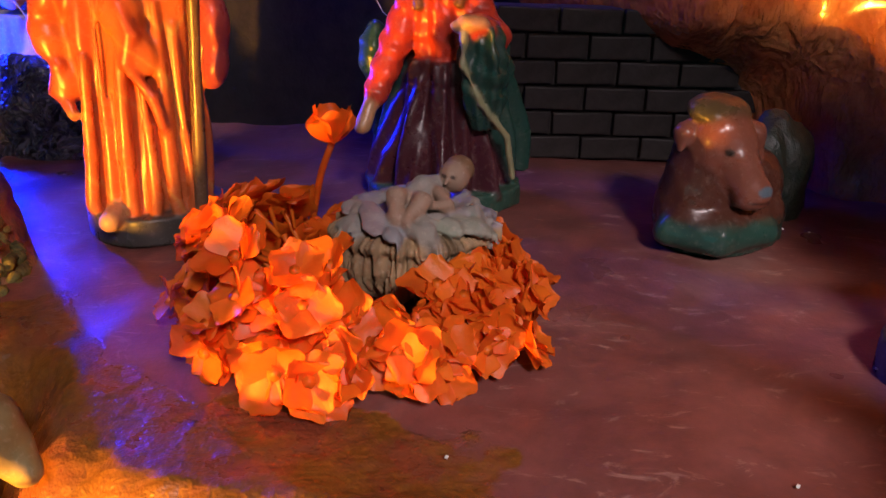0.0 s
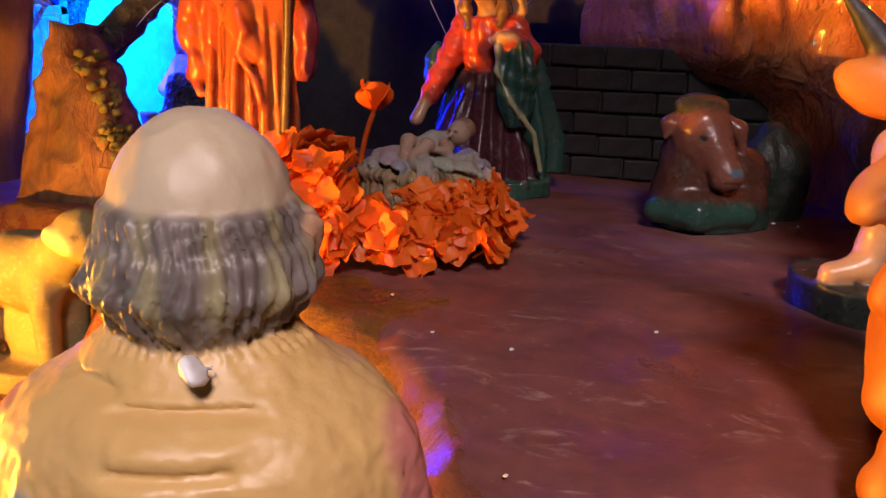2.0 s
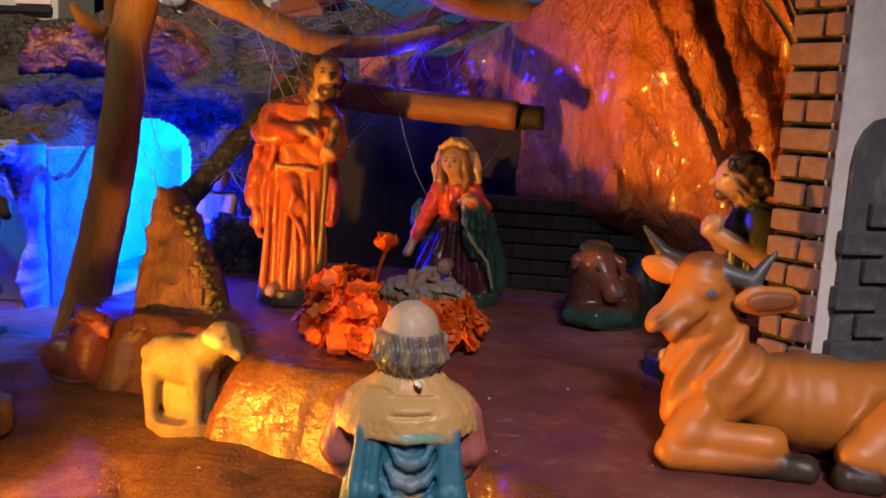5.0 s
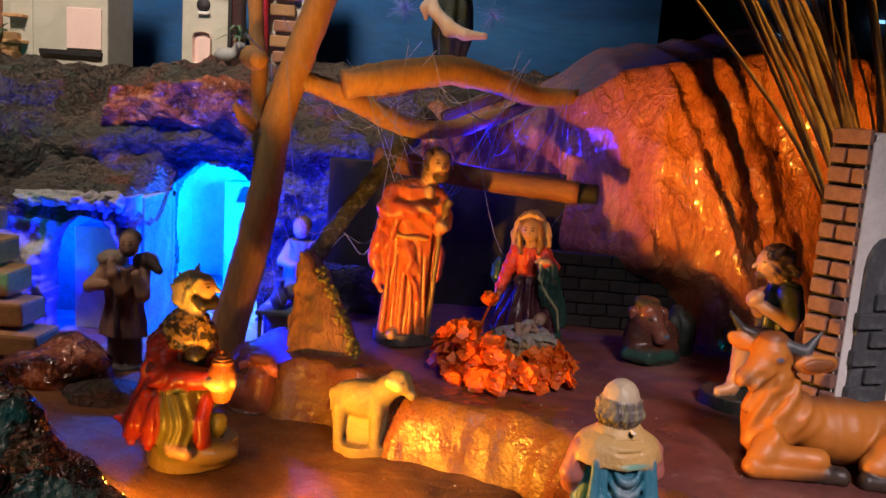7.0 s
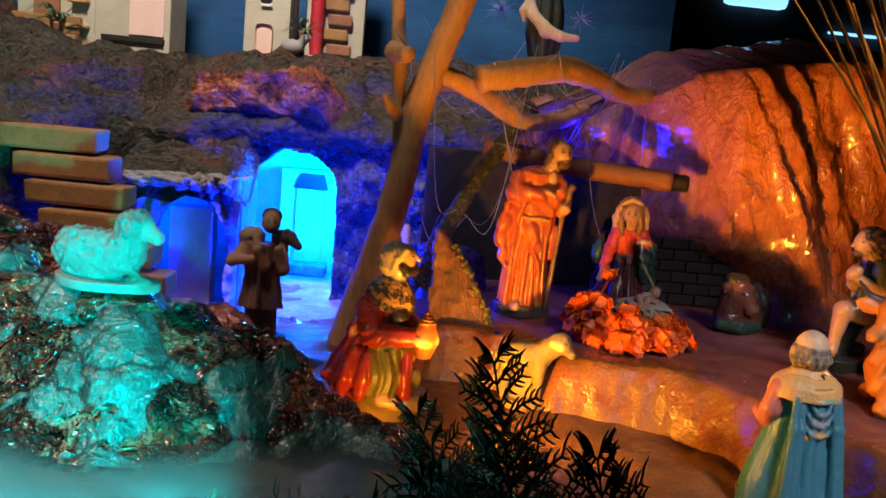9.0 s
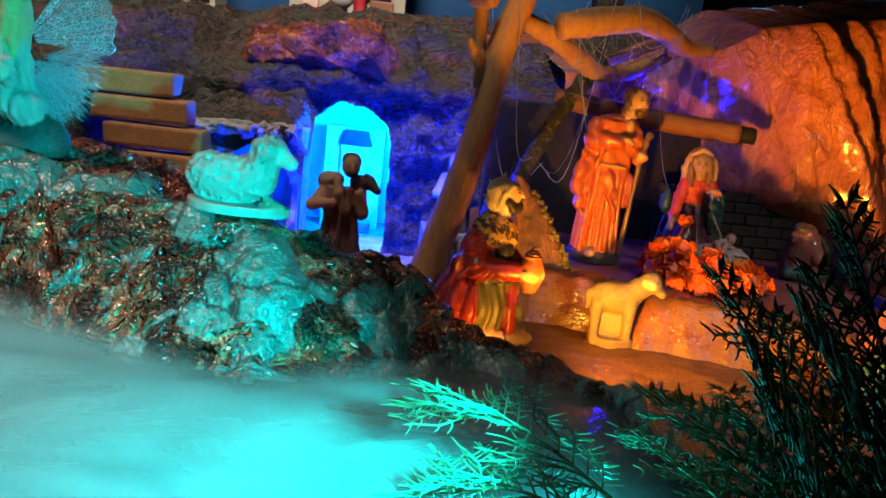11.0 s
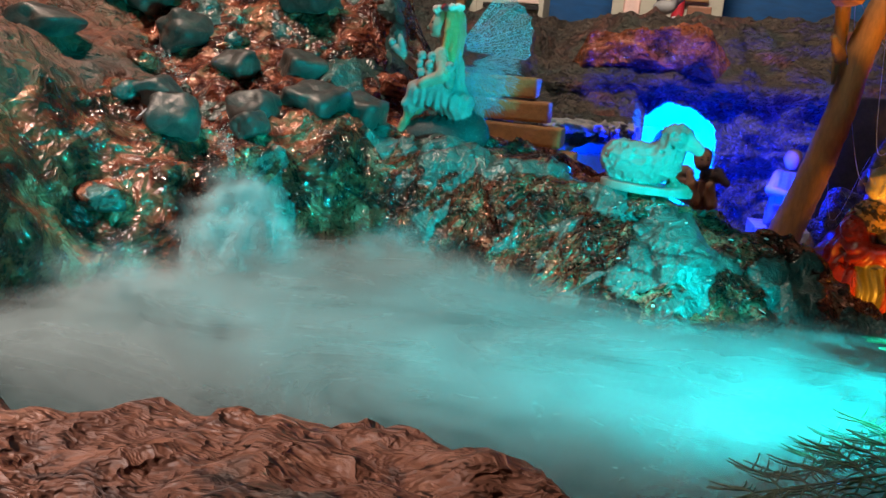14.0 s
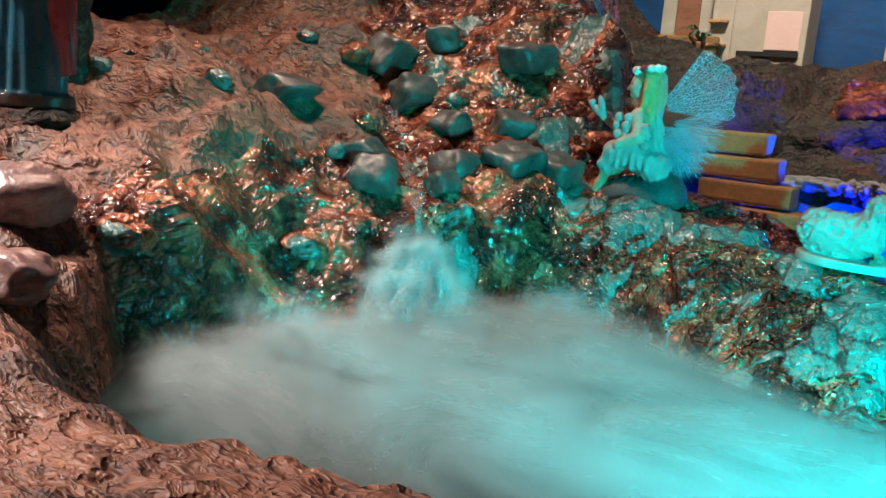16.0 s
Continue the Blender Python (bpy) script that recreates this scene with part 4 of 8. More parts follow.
    for x, x1, top, r in ((-0.019, -0.023, 0.085, 0.0030), (-0.011, -0.014, 0.112, 0.0026), (-0.003, -0.004, 0.086, 0.0030), (0.006, 0.006, 0.112, 0.0026), (0.014, 0.016, 0.110, 0.0030), (0.021, 0.023, 0.10, 0.0026)):
        y = -0.0205 + 14 * x * x
        s.path([(x, y, top), (x * 0.6 + x1 * 0.4, y - 0.0012, top * 0.5), (x1, y - 0.0020, 0.016)], [r * 0.55, r, r * 1.15], ORANGE, 0.0022)
    s.path([(-0.016, -0.0175, 0.124), (0.002, -0.0225, 0.122), (0.020, -0.0195, 0.121)], [0.0024] * 3, LINE, 0.001)
    s.path([(-0.024, -0.012, 0.160), (-0.0345, -0.010, 0.120), (-0.0370, -0.009, 0.098), (-0.031, -0.014, 0.082), (-0.033, -0.012, 0.070), (-0.027, -0.016, 0.060)], [0.0040, 0.0036, 0.0048, 0.0036, 0.0042, 0.0022], DEEP, 0.0018)
    s.path([(-0.012, -0.0215, 0.146), (-0.015, -0.0225, 0.132), (-0.018, -0.0205, 0.120)], [0.0030, 0.0036, 0.0028], DEEP, 0.0014)
    s.path([(0.000, -0.0235, 0.110), (0.006, -0.0245, 0.098), (0.002, -0.0235, 0.086), (0.010, -0.0235, 0.070), (0.014, -0.0225, 0.056)], [0.0030, 0.0036, 0.0030, 0.0030, 0.0018], DEEP, 0.0014)
    s.ball((0.0405, -0.031, 0.163), (0.0052, 0.0048, 0.0062), (0.12, 0.07, 0.04), blend=0.001)

    def folds(p):
        x, y, z = p[:, 0], p[:, 1], p[:, 2]
        low = smooth(0.125, 0.095, z) * smooth(0.012, 0.02, z)
        w = np.sin(x * 330 + 1.2 * np.sin(z * 30 + 1) + 2.0 * vnoise(x * 16, y * 16, z * 10, 3))
        high = smooth(0.115, 0.13, z) * smooth(0.172, 0.16, z)
        drape = np.sin(z * 330 + x * 260 + 2.0 * vnoise(x * 30, y * 30, z * 30, 5))
        return 0.0009 * low * w + 0.0010 * high * drape + 0.0006 * (z > 0.176) * (y > -0.016) * np.sin(x * 900 + z * 700 + 3 * fbm(x * 150, y * 150, z * 150, 6, 2))
    s.relief = folds

    def trim(V, col):
        x, y, z = V.T
        line = np.exp(-((np.sin(x * 130 + z * 60 + 2.5 * fbm(x * 25, y * 25, z * 25, 9, 2))) / 0.16) ** 2) * (z < 0.165) * (col[:, 0] > 0.45) * (col[:, 1] < 0.25) * 0.55
        return col * (1 - line[:, None]) + line[:, None] * np.array(LINE)
    s.dye = trim
    return s


standing_man().build("standing_man_statue", RESIN, "standing resin man in an orange robe holding a staff", "statue",
                     pose(-0.146, 0.402, 0.0, 0, 0, 6), scale=1.04)


def kneeling_woman():
    s = Sculpt(0.0011, 0.0030)
    VEIL, HAIRB, CLOAK = (0.62, 0.38, 0.16), (0.20, 0.09, 0.035), (0.014, 0.055, 0.042)
    s.slab((0, 0, 0.006), (0.046, 0.036), DKGREEN, 0.006)
    s.robe((0, 0, 0.010), (0, -0.004, 0.085), [0.038, 0.035, 0.028, 0.021, 0.017], MAROON, 8, 0.12, 0.85, 1.5, 0, 2.0)
    s.robe((0.004, 0.016, 0.012), (0.002, 0.008, 0.112), [0.042, 0.042, 0.036, 0.030, 0.020], CLOAK, 7, 0.14, 0.6, 1.0, 0, 5.0)
    s.robe((0.001, -0.004, 0.068), (0, -0.004, 0.120), [0.0150, 0.0160, 0.0190, 0.0175], REDC, 7, 0.08, 0.72, 0.5)
    s.path([(-0.018, -0.004, 0.114), (-0.025, -0.012, 0.092), (-0.032, -0.028, 0.068)], [0.0088, 0.0084, 0.0072], REDC, 0.002)
    s.path([(0.018, -0.004, 0.114), (0.029, -0.010, 0.098), (0.022, -0.024, 0.106)], [0.0088, 0.0092, 0.0072], REDC, 0.002)
    s.limb((-0.034, -0.031, 0.064), (-0.038, -0.038, 0.052), 0.0046, 0.0044, SKIN)
    s.ball((0.0180, -0.0275, 0.1075), (0.0105, 0.0052, 0.0048), SKIN, (0, -8, 0), 0.001)
    s.robe((0.027, -0.018, 0.050), (0.024, -0.020, 0.106), [0.006, 0.012, 0.013, 0.009], CLOAK, 5, 0.16, 1.0, 1.0, blend=0.001)
    s.path([(0.0150, -0.031, 0.103), (0.0155, -0.032, 0.086), (0.026, -0.030, 0.066), (0.040, -0.020, 0.046), (0.044, -0.012, 0.02)], [0.0016] * 5, (0.30, 0.30, 0.16), 0.0006)
    s.ball((-0.040, 0.004, 0.084), (0.009, 0.012, 0.018), CLOAK)
    s.limb((0.0, -0.006, 0.118), (-0.001, -0.010, 0.130), 0.0072, 0.0068, SKIN)
    s.ball((-0.002, -0.0140, 0.1420), (0.0108, 0.0112, 0.0145), SKIN, (0, -8, 0))
    s.ball((-0.001, 0.0010, 0.1485), (0.0185, 0.0160, 0.0190), VEIL, blend=0.0012)
    s.path([(-0.017, -0.004, 0.150), (-0.021, -0.004, 0.134), (-0.020, -0.002, 0.116)], [0.0055, 0.0060, 0.0040], VEIL, 0.002)
    s.path([(0.015, -0.004, 0.150), (0.020, -0.004, 0.136), (0.021, -0.002, 0.124)], [0.0055, 0.0055, 0.0040], VEIL, 0.002)
    s.path([(-0.004, -0.0150, 0.1580), (-0.0125, -0.0150, 0.150), (-0.0150, -0.0130, 0.138), (-0.0150, -0.0130, 0.126), (-0.0115, -0.0150, 0.114)], [0.0035, 0.0042, 0.0046, 0.0046, 0.0025], HAIRB, 0.0012)
    s.path([(-0.003, -0.0150, 0.1580), (0.0085, -0.0150, 0.151), (0.0115, -0.0130, 0.138), (0.0125, -0.0130, 0.126), (0.0110, -0.0150, 0.116)], [0.0035, 0.0042, 0.0046, 0.0046, 0.0025], HAIRB, 0.0012)
    s.path([(-0.016, -0.0120, 0.156), (-0.003, -0.0165, 0.1635), (0.011, -0.0120, 0.158)], [0.0030, 0.0036, 0.0030], VEIL, 0.001)
    s.limb((-0.0030, -0.0245, 0.1435), (-0.0035, -0.0262, 0.1395), 0.0012, 0.0019, SKIN, 0.001)
    s.tint((-0.004, -0.0250, 0.1345), (0.0028, 0.003, 0.0009), (0.50, 0.12, 0.08))
    eyes(s, (-0.003, -0.0245, 0.1435), 0.0046, 0.0005, 0.0014)
    s.relief = lambda p: 0.0006 * fbm(p[:, 0] * 160, p[:, 1] * 160, p[:, 2] * 60, 4, 2) + 0.0006 * (p[:, 2] < 0.120) * (p[:, 2] > 0.070) * np.sin(p[:, 2] * 520 + p[:, 0] * 260 + 3 * fbm(p[:, 0] * 40, p[:, 1] * 40, p[:, 2] * 40, 5, 2)) + 0.0006 * (p[:, 2] > 0.122) * np.sin(p[:, 0] * 700 + p[:, 2] * 350) * (p[:, 1] > -0.018)
    return s


kneeling_woman().build("kneeling_woman_statue", RESIN, "kneeling resin woman in a red dress and green cloak", "statue", pose(0.002, 0.452, 0.0, 0, 0, -8), scale=0.96)


def infant_on_straw():
    tan = (0.27, 0.18, 0.125)
    s = Sculpt(0.0008, 0.0018)
    straw, cloth = (0.25, 0.17, 0.085), (0.24, 0.225, 0.20)
    s.ball((0, 0, 0.010), (0.034, 0.027, 0.020), straw)
    s.ball((0, 0, 0.020), (0.035, 0.028, 0.008), straw)
    rnd = random.Random(4)
    for k in range(17):
        a = k * 0.39 + rnd.uniform(-0.1, 0.1)
        r = rnd.uniform(0.90, 1.28)
        s.ball((0.024 * r * math.cos(a), 0.018 * r * math.sin(a), 0.0275 + rnd.uniform(-0.001, 0.0025)), (0.0115, 0.0056, 0.0024), tuple(v * rnd.uniform(0.8, 1.1) for v in cloth), (rnd.uniform(-20, 20), 14, math.degrees(a) + rnd.uniform(20, 70)), 0.0010)
    s.ball((0.002, 0.002, 0.0275), (0.020, 0.014, 0.0045), cloth)
    s.limb((0.024, -0.008, 0.028), (0.030, -0.016, 0.018), 0.0048, 0.0026, cloth)
    s.limb((0.002, -0.020, 0.027), (0.004, -0.027, 0.018), 0.0046, 0.0026, cloth)
    s.ball((0.004, 0.003, 0.0325), (0.0110, 0.0070, 0.0052), tan)
    s.path([(-0.004, -0.004, 0.0345), (0.003, 0.002, 0.0375), (0.011, 0.006, 0.0375)], [0.0044, 0.0050, 0.0040], cloth, 0.001)
    s.path([(-0.004, -0.001, 0.0335), (-0.009, -0.008, 0.0375), (-0.010, -0.017, 0.0300)], [0.0044, 0.0040, 0.0028], tan, 0.001)
    s.path([(-0.001, -0.003, 0.0335), (0.001, -0.011, 0.0360), (-0.006, -0.018, 0.0300)], [0.0044, 0.0040, 0.0028], tan, 0.001)
    s.path([(0.009, -0.002, 0.0365), (0.012, -0.009, 0.0335), (0.005, -0.010, 0.0335)], [0.0030, 0.0026, 0.0020], tan, 0.001)
    s.path([(0.006, 0.008, 0.0365), (-0.001, 0.011, 0.0345)], [0.0030, 0.0024], tan, 0.001)
    s.ball((0.0165, 0.005, 0.0410), (0.0064, 0.0064, 0.0068), tan, blend=0.001)
    s.ball((0.0190, 0.0080, 0.0430), (0.0066, 0.0062, 0.0062), (0.15, 0.085, 0.04), blend=0.0008)
    s.limb((0.0128, -0.001, 0.0412), (0.0120, -0.0015, 0.0402), 0.0008, 0.0010, tan, 0.0006)
    for dx, dy in ((-0.0040, 0.0005), (0.0004, -0.0040)):
        s.tint((0.0148 + dx * 0.8, 0.001 + dy * 0.5, 0.0425), (0.0012, 0.0022, 0.0008), (0.05, 0.03, 0.02), 0.3)

    def blades(p):
        x, y, z = p[:, 0], p[:, 1], p[:, 2]
        ang = np.arctan2(y / 0.027, x / 0.034)
        low = smooth(0.0265, 0.0235, z)
        return low * 0.0022 * fbm(ang * 13, z * 45, 0, 5, 3) + low * 0.0006 * np.sin(ang * 90 + 6 * fbm(ang * 5, z * 90, 0, 6, 2)) + 0.0011 * smooth(0.0235, 0.0255, z) * smooth(0.0335, 0.0305, z) * np.sin(x * 420 + y * 300 + 3 * fbm(x * 90, y * 90, 0, 7, 2)) + 0.0002 * fbm(x * 400, y * 400, z * 200, 5, 2)
    s.relief = blades

    # Straw tone varies round the sides to paint shaded grooves.
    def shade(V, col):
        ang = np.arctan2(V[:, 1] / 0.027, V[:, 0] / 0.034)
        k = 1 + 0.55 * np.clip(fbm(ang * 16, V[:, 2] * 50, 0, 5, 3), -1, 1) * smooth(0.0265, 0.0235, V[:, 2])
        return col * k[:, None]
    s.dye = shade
    return s


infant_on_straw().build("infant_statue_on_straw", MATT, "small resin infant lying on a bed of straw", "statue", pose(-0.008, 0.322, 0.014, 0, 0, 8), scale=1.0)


def kneeling_bald_man():
    s = Sculpt(0.0007, 0.0020)
    BLUE, CAPE, SLEEVE = (0.030, 0.165, 0.235), (0.55, 0.34, 0.12), (0.40, 0.13, 0.11)
    s.slab((0, 0.004, -0.140), (0.040, 0.036), STONE, 0.008)
    s.robe((0, 0.004, -0.14), (0, 0.0, -0.034), [0.042, 0.039, 0.034, 0.0285, 0.0245, 0.0225], BLUE, 6, 0.06, 0.85, 0.6, 0, 1.0)
    for x, r in ((-0.019, 0.0040), (-0.0125, 0.0030), (0.0165, 0.0036), (0.0215, 0.0028)):
        s.path([(x, -0.0165, -0.037), (x * 1.08, -0.0215, -0.062), (x * 1.35, -0.030, -0.136)], [r * 0.7, r, r * 1.4], BLUE, 0.003)
    for k, (z, w) in enumerate(((-0.049, 0.008), (-0.0585, 0.010), (-0.068, 0.012))):
        s.path([(0.002 - w, -0.0190, z + 0.0075), (0.001 - w * 0.4, -0.0215, z + 0.001), (0.003, -0.0225, z), (0.004 + w * 0.5, -0.0215, z + 0.002), (0.004 + w, -0.0190, z + 0.0085)], [0.0014, 0.0022, 0.0026, 0.0022, 0.0014], BLUE, 0.0022)
    s.path([(-0.0255, 0.000, -0.034), (-0.0305, 0.000, -0.051), (-0.0270, 0.008, -0.062), (-0.016, 0.034, -0.066)], [0.0080, 0.0082, 0.0078, 0.007], SLEEVE)
    s.path([(0.0255, 0.000, -0.034), (0.0285, 0.001, -0.050), (0.0250, 0.008, -0.060), (0.016, 0.034, -0.066)], [0.0080, 0.0080, 0.0078, 0.007], SLEEVE)
    s.ball((0, 0.040, -0.066), (0.012, 0.008, 0.009), SKIN)
    s.robe((0, 0.001, -0.0385), (0, 0.0, -0.0150), [0.0325, 0.0322, 0.0305, 0.0265, 0.0190, 0.0140], CAPE, 4, 0.012, 0.74, 0.3, 0, 4.0, 0.0012)
    s.path([(-0.0305, -0.003, -0.0370), (-0.020, -0.0165, -0.0378), (0.0, -0.0235, -0.0382), (0.020, -0.0165, -0.0378), (0.0305, -0.003, -0.0370)], [0.0016] * 5, CAPE, 0.0015)
    s.limb((0, 0, -0.022), (0, 0, -0.010), 0.009, 0.0085, SKIN2)
    s.ball((0, 0.002, 0.0010), (0.0130, 0.0138, 0.0148), (0.50, 0.39, 0.26))
    hair = (0.15, 0.120, 0.105)
    rnd = random.Random(14)
    for k in range(34):
        a = radians(148 + k * 244 / 33)
        c, n = math.cos(a), math.sin(a)
        j = rnd.uniform(0.55, 1.35)
        tone = tuple(h * j for h in hair) if k % 5 else (0.24, 0.20, 0.10)
        s.limb((0.0129 * c, 0.002 + 0.0138 * n, 0.0018), (0.0136 * c, 0.002 + 0.0144 * n, -0.0040), 0.0013, 0.0016, tone, 0.0009)
        sway = 0.0012 * math.sin(k * 1.9)
        q = [(0.0140 * c, 0.002 + 0.0150 * n, -0.0040), (0.0146 * c + sway, 0.002 + 0.0152 * n, -0.0080), (0.0126 * c - sway, 0.002 + 0.0132 * n, -0.0120), (0.0108 * c + 0.6 * sway, 0.002 + 0.0116 * n, -0.0158)]
        s.path(q, [0.0019, 0.0021, 0.0016, 0.0009], tuple(h * (1.5 - 0.6 * j) for h in hair) if k % 4 else (0.27, 0.23, 0.12), 0.0006)
    for sg in (-1, 1):
        s.ball((sg * 0.0146, 0.005, -0.0030), (0.0022, 0.0030, 0.0042), SKIN2, (0, sg * 12, 0), 0.001)
    s.ball((0, 0.013, -0.009), (0.008, 0.006, 0.009), (0.30, 0.27, 0.24))
    s.ball((0.0046, -0.0158, -0.0162), (0.0024, 0.0030, 0.0015), (0.80, 0.78, 0.76), (0, 25, 0), 0.0003)
    s.tint((0.007, -0.025, -0.0372), (0.010, 0.012, 0.0022), (0.20, 0.38, 0.28), 0.5)
    s.tint((0.003, -0.03, -0.0655), (0.006, 0.02, 0.0020), (0.48, 0.27, 0.06), 0.6)
    s.tint((-0.007, -0.03, -0.0690), (0.0022, 0.02, 0.0016), (0.48, 0.27, 0.06), 0.5)
    # Soft pale highlight painted on the middle of the robe.
    s.tint((0.002, -0.03, -0.0545), (0.0075, 0.02, 0.0075), (0.17, 0.23, 0.26), 0.8)

    def marks(p):
        x, y, z = p[:, 0], p[:, 1], p[:, 2]
        rear = smooth(0.0, -0.01, y)
        crease = np.exp(-((z + 0.0225 + 30 * (x - 0.003) ** 2 * 0.15) / 0.0007) ** 2) * smooth(0.0125, 0.007, np.abs(x - 0.003)) * 0.0022
        crease = crease + np.exp(-((z + 0.0208 + 0.05 * (x + 0.012)) / 0.0007) ** 2) * smooth(0.006, 0.003, np.abs(x + 0.012)) * 0.0017
        crease = crease + np.exp(-((z + 0.0292 - 4 * x * x) / 0.0008) ** 2) * smooth(0.011, 0.006, np.abs(x - 0.002)) * 0.0016
        bulge = -0.0012 * np.exp(-((z + 0.0262) / 0.0016) ** 2) * smooth(0.013, 0.006, np.abs(x - 0.002))
        ang = np.arctan2(y, x)
        lock = (z < 0.0022) * (z > -0.0170) * (np.hypot(x, y) < 0.0205) * 0.0005 * np.sin(ang * 44 + 2.5 * np.sin(z * 420) + 3 * fbm(x * 120, y * 120, z * 90, 8, 2))
        return lock + rear * (crease + bulge) + 0.00035 * fbm(x * 300, y * 300, z * 160, 4, 3) + 0.00025 * (z < -0.0165) * (z > -0.040) * fbm(x * 900, y * 900, z * 900, 11, 2)
    s.relief = marks
    return s


kneeling_bald_man().build("bald_man_statue", SATIN, "bald resin man in a blue robe and ochre cape", "statue", pose(0.0362, -0.0015, 0.0860, 0, 0, 8) @ Matrix.Diagonal((0.98, 0.98, 1.0, 1)))


def lying_ox():
    s = Sculpt(0.0013, 0.005)
    C, D, K = (0.52, 0.175, 0.024), (0.22, 0.070, 0.020), (0.012, 0.01, 0.01)
    s.ball((0.062, 0.012, 0.033), (0.050, 0.030, 0.030), C)
    s.ball((0.108, 0.014, 0.031), (0.034, 0.032, 0.031), C)
    s.ball((0.004, 0.002, 0.040), (0.026, 0.024, 0.030), C)
    s.ball((0.026, 0.004, 0.044), (0.022, 0.022, 0.022), C)
    s.path([(0.000, 0.002, 0.096), (0.005, 0.003, 0.072), (0.012, 0.004, 0.050)], [0.0135, 0.0165, 0.024], C)
    s.path([(-0.008, -0.004, 0.078), (-0.013, -0.007, 0.052), (-0.012, -0.008, 0.026)], [0.009, 0.0105, 0.012], C)
    s.ball((-0.006, -0.001, 0.104), (0.0165, 0.0150, 0.0135), C)
    s.limb((-0.009, -0.004, 0.101), (-0.025, -0.013, 0.084), 0.0130, 0.0085, C)
    s.limb((-0.002, -0.005, 0.088), (-0.022, -0.013, 0.077), 0.0080, 0.0060, C)
    s.ball((-0.028, -0.0145, 0.081), (0.0096, 0.0100, 0.0076), (0.44, 0.19, 0.065))
    s.ball((-0.0345, -0.012, 0.083), (0.0022, 0.003, 0.002), D, blend=0.001)
    s.ball((-0.0300, -0.0225, 0.083), (0.0028, 0.002, 0.002), D, blend=0.001)
    s.ball((-0.004, -0.0145, 0.1005), (0.0065, 0.0035, 0.0040), C, blend=0.002)
    s.path([(-0.004, -0.024, 0.030), (-0.012, -0.028, 0.018), (0.034, -0.030, 0.020)], [0.012, 0.0105, 0.010], C)
    s.path([(0.036, -0.032, 0.010), (-0.018, -0.032, 0.0095)], [0.0088, 0.0098], C, 0.002)
    s.limb((0.042, -0.033, 0.009), (0.054, -0.033, 0.008), 0.0092, 0.0085, K, 0.002)
    s.path([(0.006, 0.018, 0.020), (-0.002, 0.024, 0.010), (0.034, 0.028, 0.010)], [0.011, 0.010, 0.009], C)
    s.path([(0.104, -0.016, 0.030), (0.082, -0.030, 0.018), (0.116, -0.036, 0.010)], [0.020, 0.011, 0.009], C)
    s.limb((0.088, -0.038, 0.008), (0.074, -0.038, 0.008), 0.008, 0.008, K, 0.002)
    s.path([(-0.014, 0.010, 0.112), (-0.028, 0.014, 0.117), (-0.041, 0.013, 0.132)], [0.0058, 0.0046, 0.0014], (0.03, 0.028, 0.028), 0.001)
    s.path([(0.006, -0.006, 0.110), (0.020, -0.008, 0.107), (0.032, -0.006, 0.125)], [0.0060, 0.0052, 0.0014], (0.07, 0.075, 0.08), 0.001)
    s.ball((-0.029, 0.010, 0.107), (0.013, 0.004, 0.0075), C, (0, 22, -20), 0.002)
    s.ball((0.029, -0.011, 0.0975), (0.0195, 0.0042, 0.0088), C, (0, -6, 8), 0.002)
    s.ball((0.030, -0.0150, 0.0978), (0.0145, 0.002, 0.0055), D, (0, -6, 8), 0.001)
    s.ball((-0.0045, -0.0125, 0.1055), (0.0080, 0.0045, 0.0030), C, (0, 20, 0), 0.002)
    s.limb((-0.014, -0.018, 0.0795), (-0.032, -0.0200, 0.0765), 0.0016, 0.0012, D, 0.0008)
    s.ball((-0.012, -0.0155, 0.090), (0.0080, 0.0040, 0.0065), C, (0, 30, 0), 0.003)
    s.ball((-0.006, -0.002, 0.116), (0.011, 0.010, 0.006), D)
    s.tint((-0.003, -0.0170, 0.1000), (0.0036, 0.003, 0.0024), (0.13, 0.12, 0.18))
    # Shade painted under the belly and along the back.
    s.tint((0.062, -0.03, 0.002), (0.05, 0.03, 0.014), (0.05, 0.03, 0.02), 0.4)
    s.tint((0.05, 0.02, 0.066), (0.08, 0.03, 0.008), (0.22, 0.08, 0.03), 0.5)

    def creases(p):
        x, y, z = p[:, 0], p[:, 1], p[:, 2]
        neck = smooth(0.05, 0.02, x) * smooth(0.03, 0.045, z) * smooth(0.092, 0.080, z)
        ribs = smooth(0.03, 0.05, x) * smooth(0.09, 0.07, x)
        return 0.0019 * neck * np.sin(x * 330 - z * 190 + 2 * fbm(x * 40, y * 40, z * 40, 3, 2)) + 0.0004 * ribs * np.sin(x * 420) + 0.0004 * fbm(x * 90, y * 90, z * 90, 6, 2)
    s.relief = creases
    return s


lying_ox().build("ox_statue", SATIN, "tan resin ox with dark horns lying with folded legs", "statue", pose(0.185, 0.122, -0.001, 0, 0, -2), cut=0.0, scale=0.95)


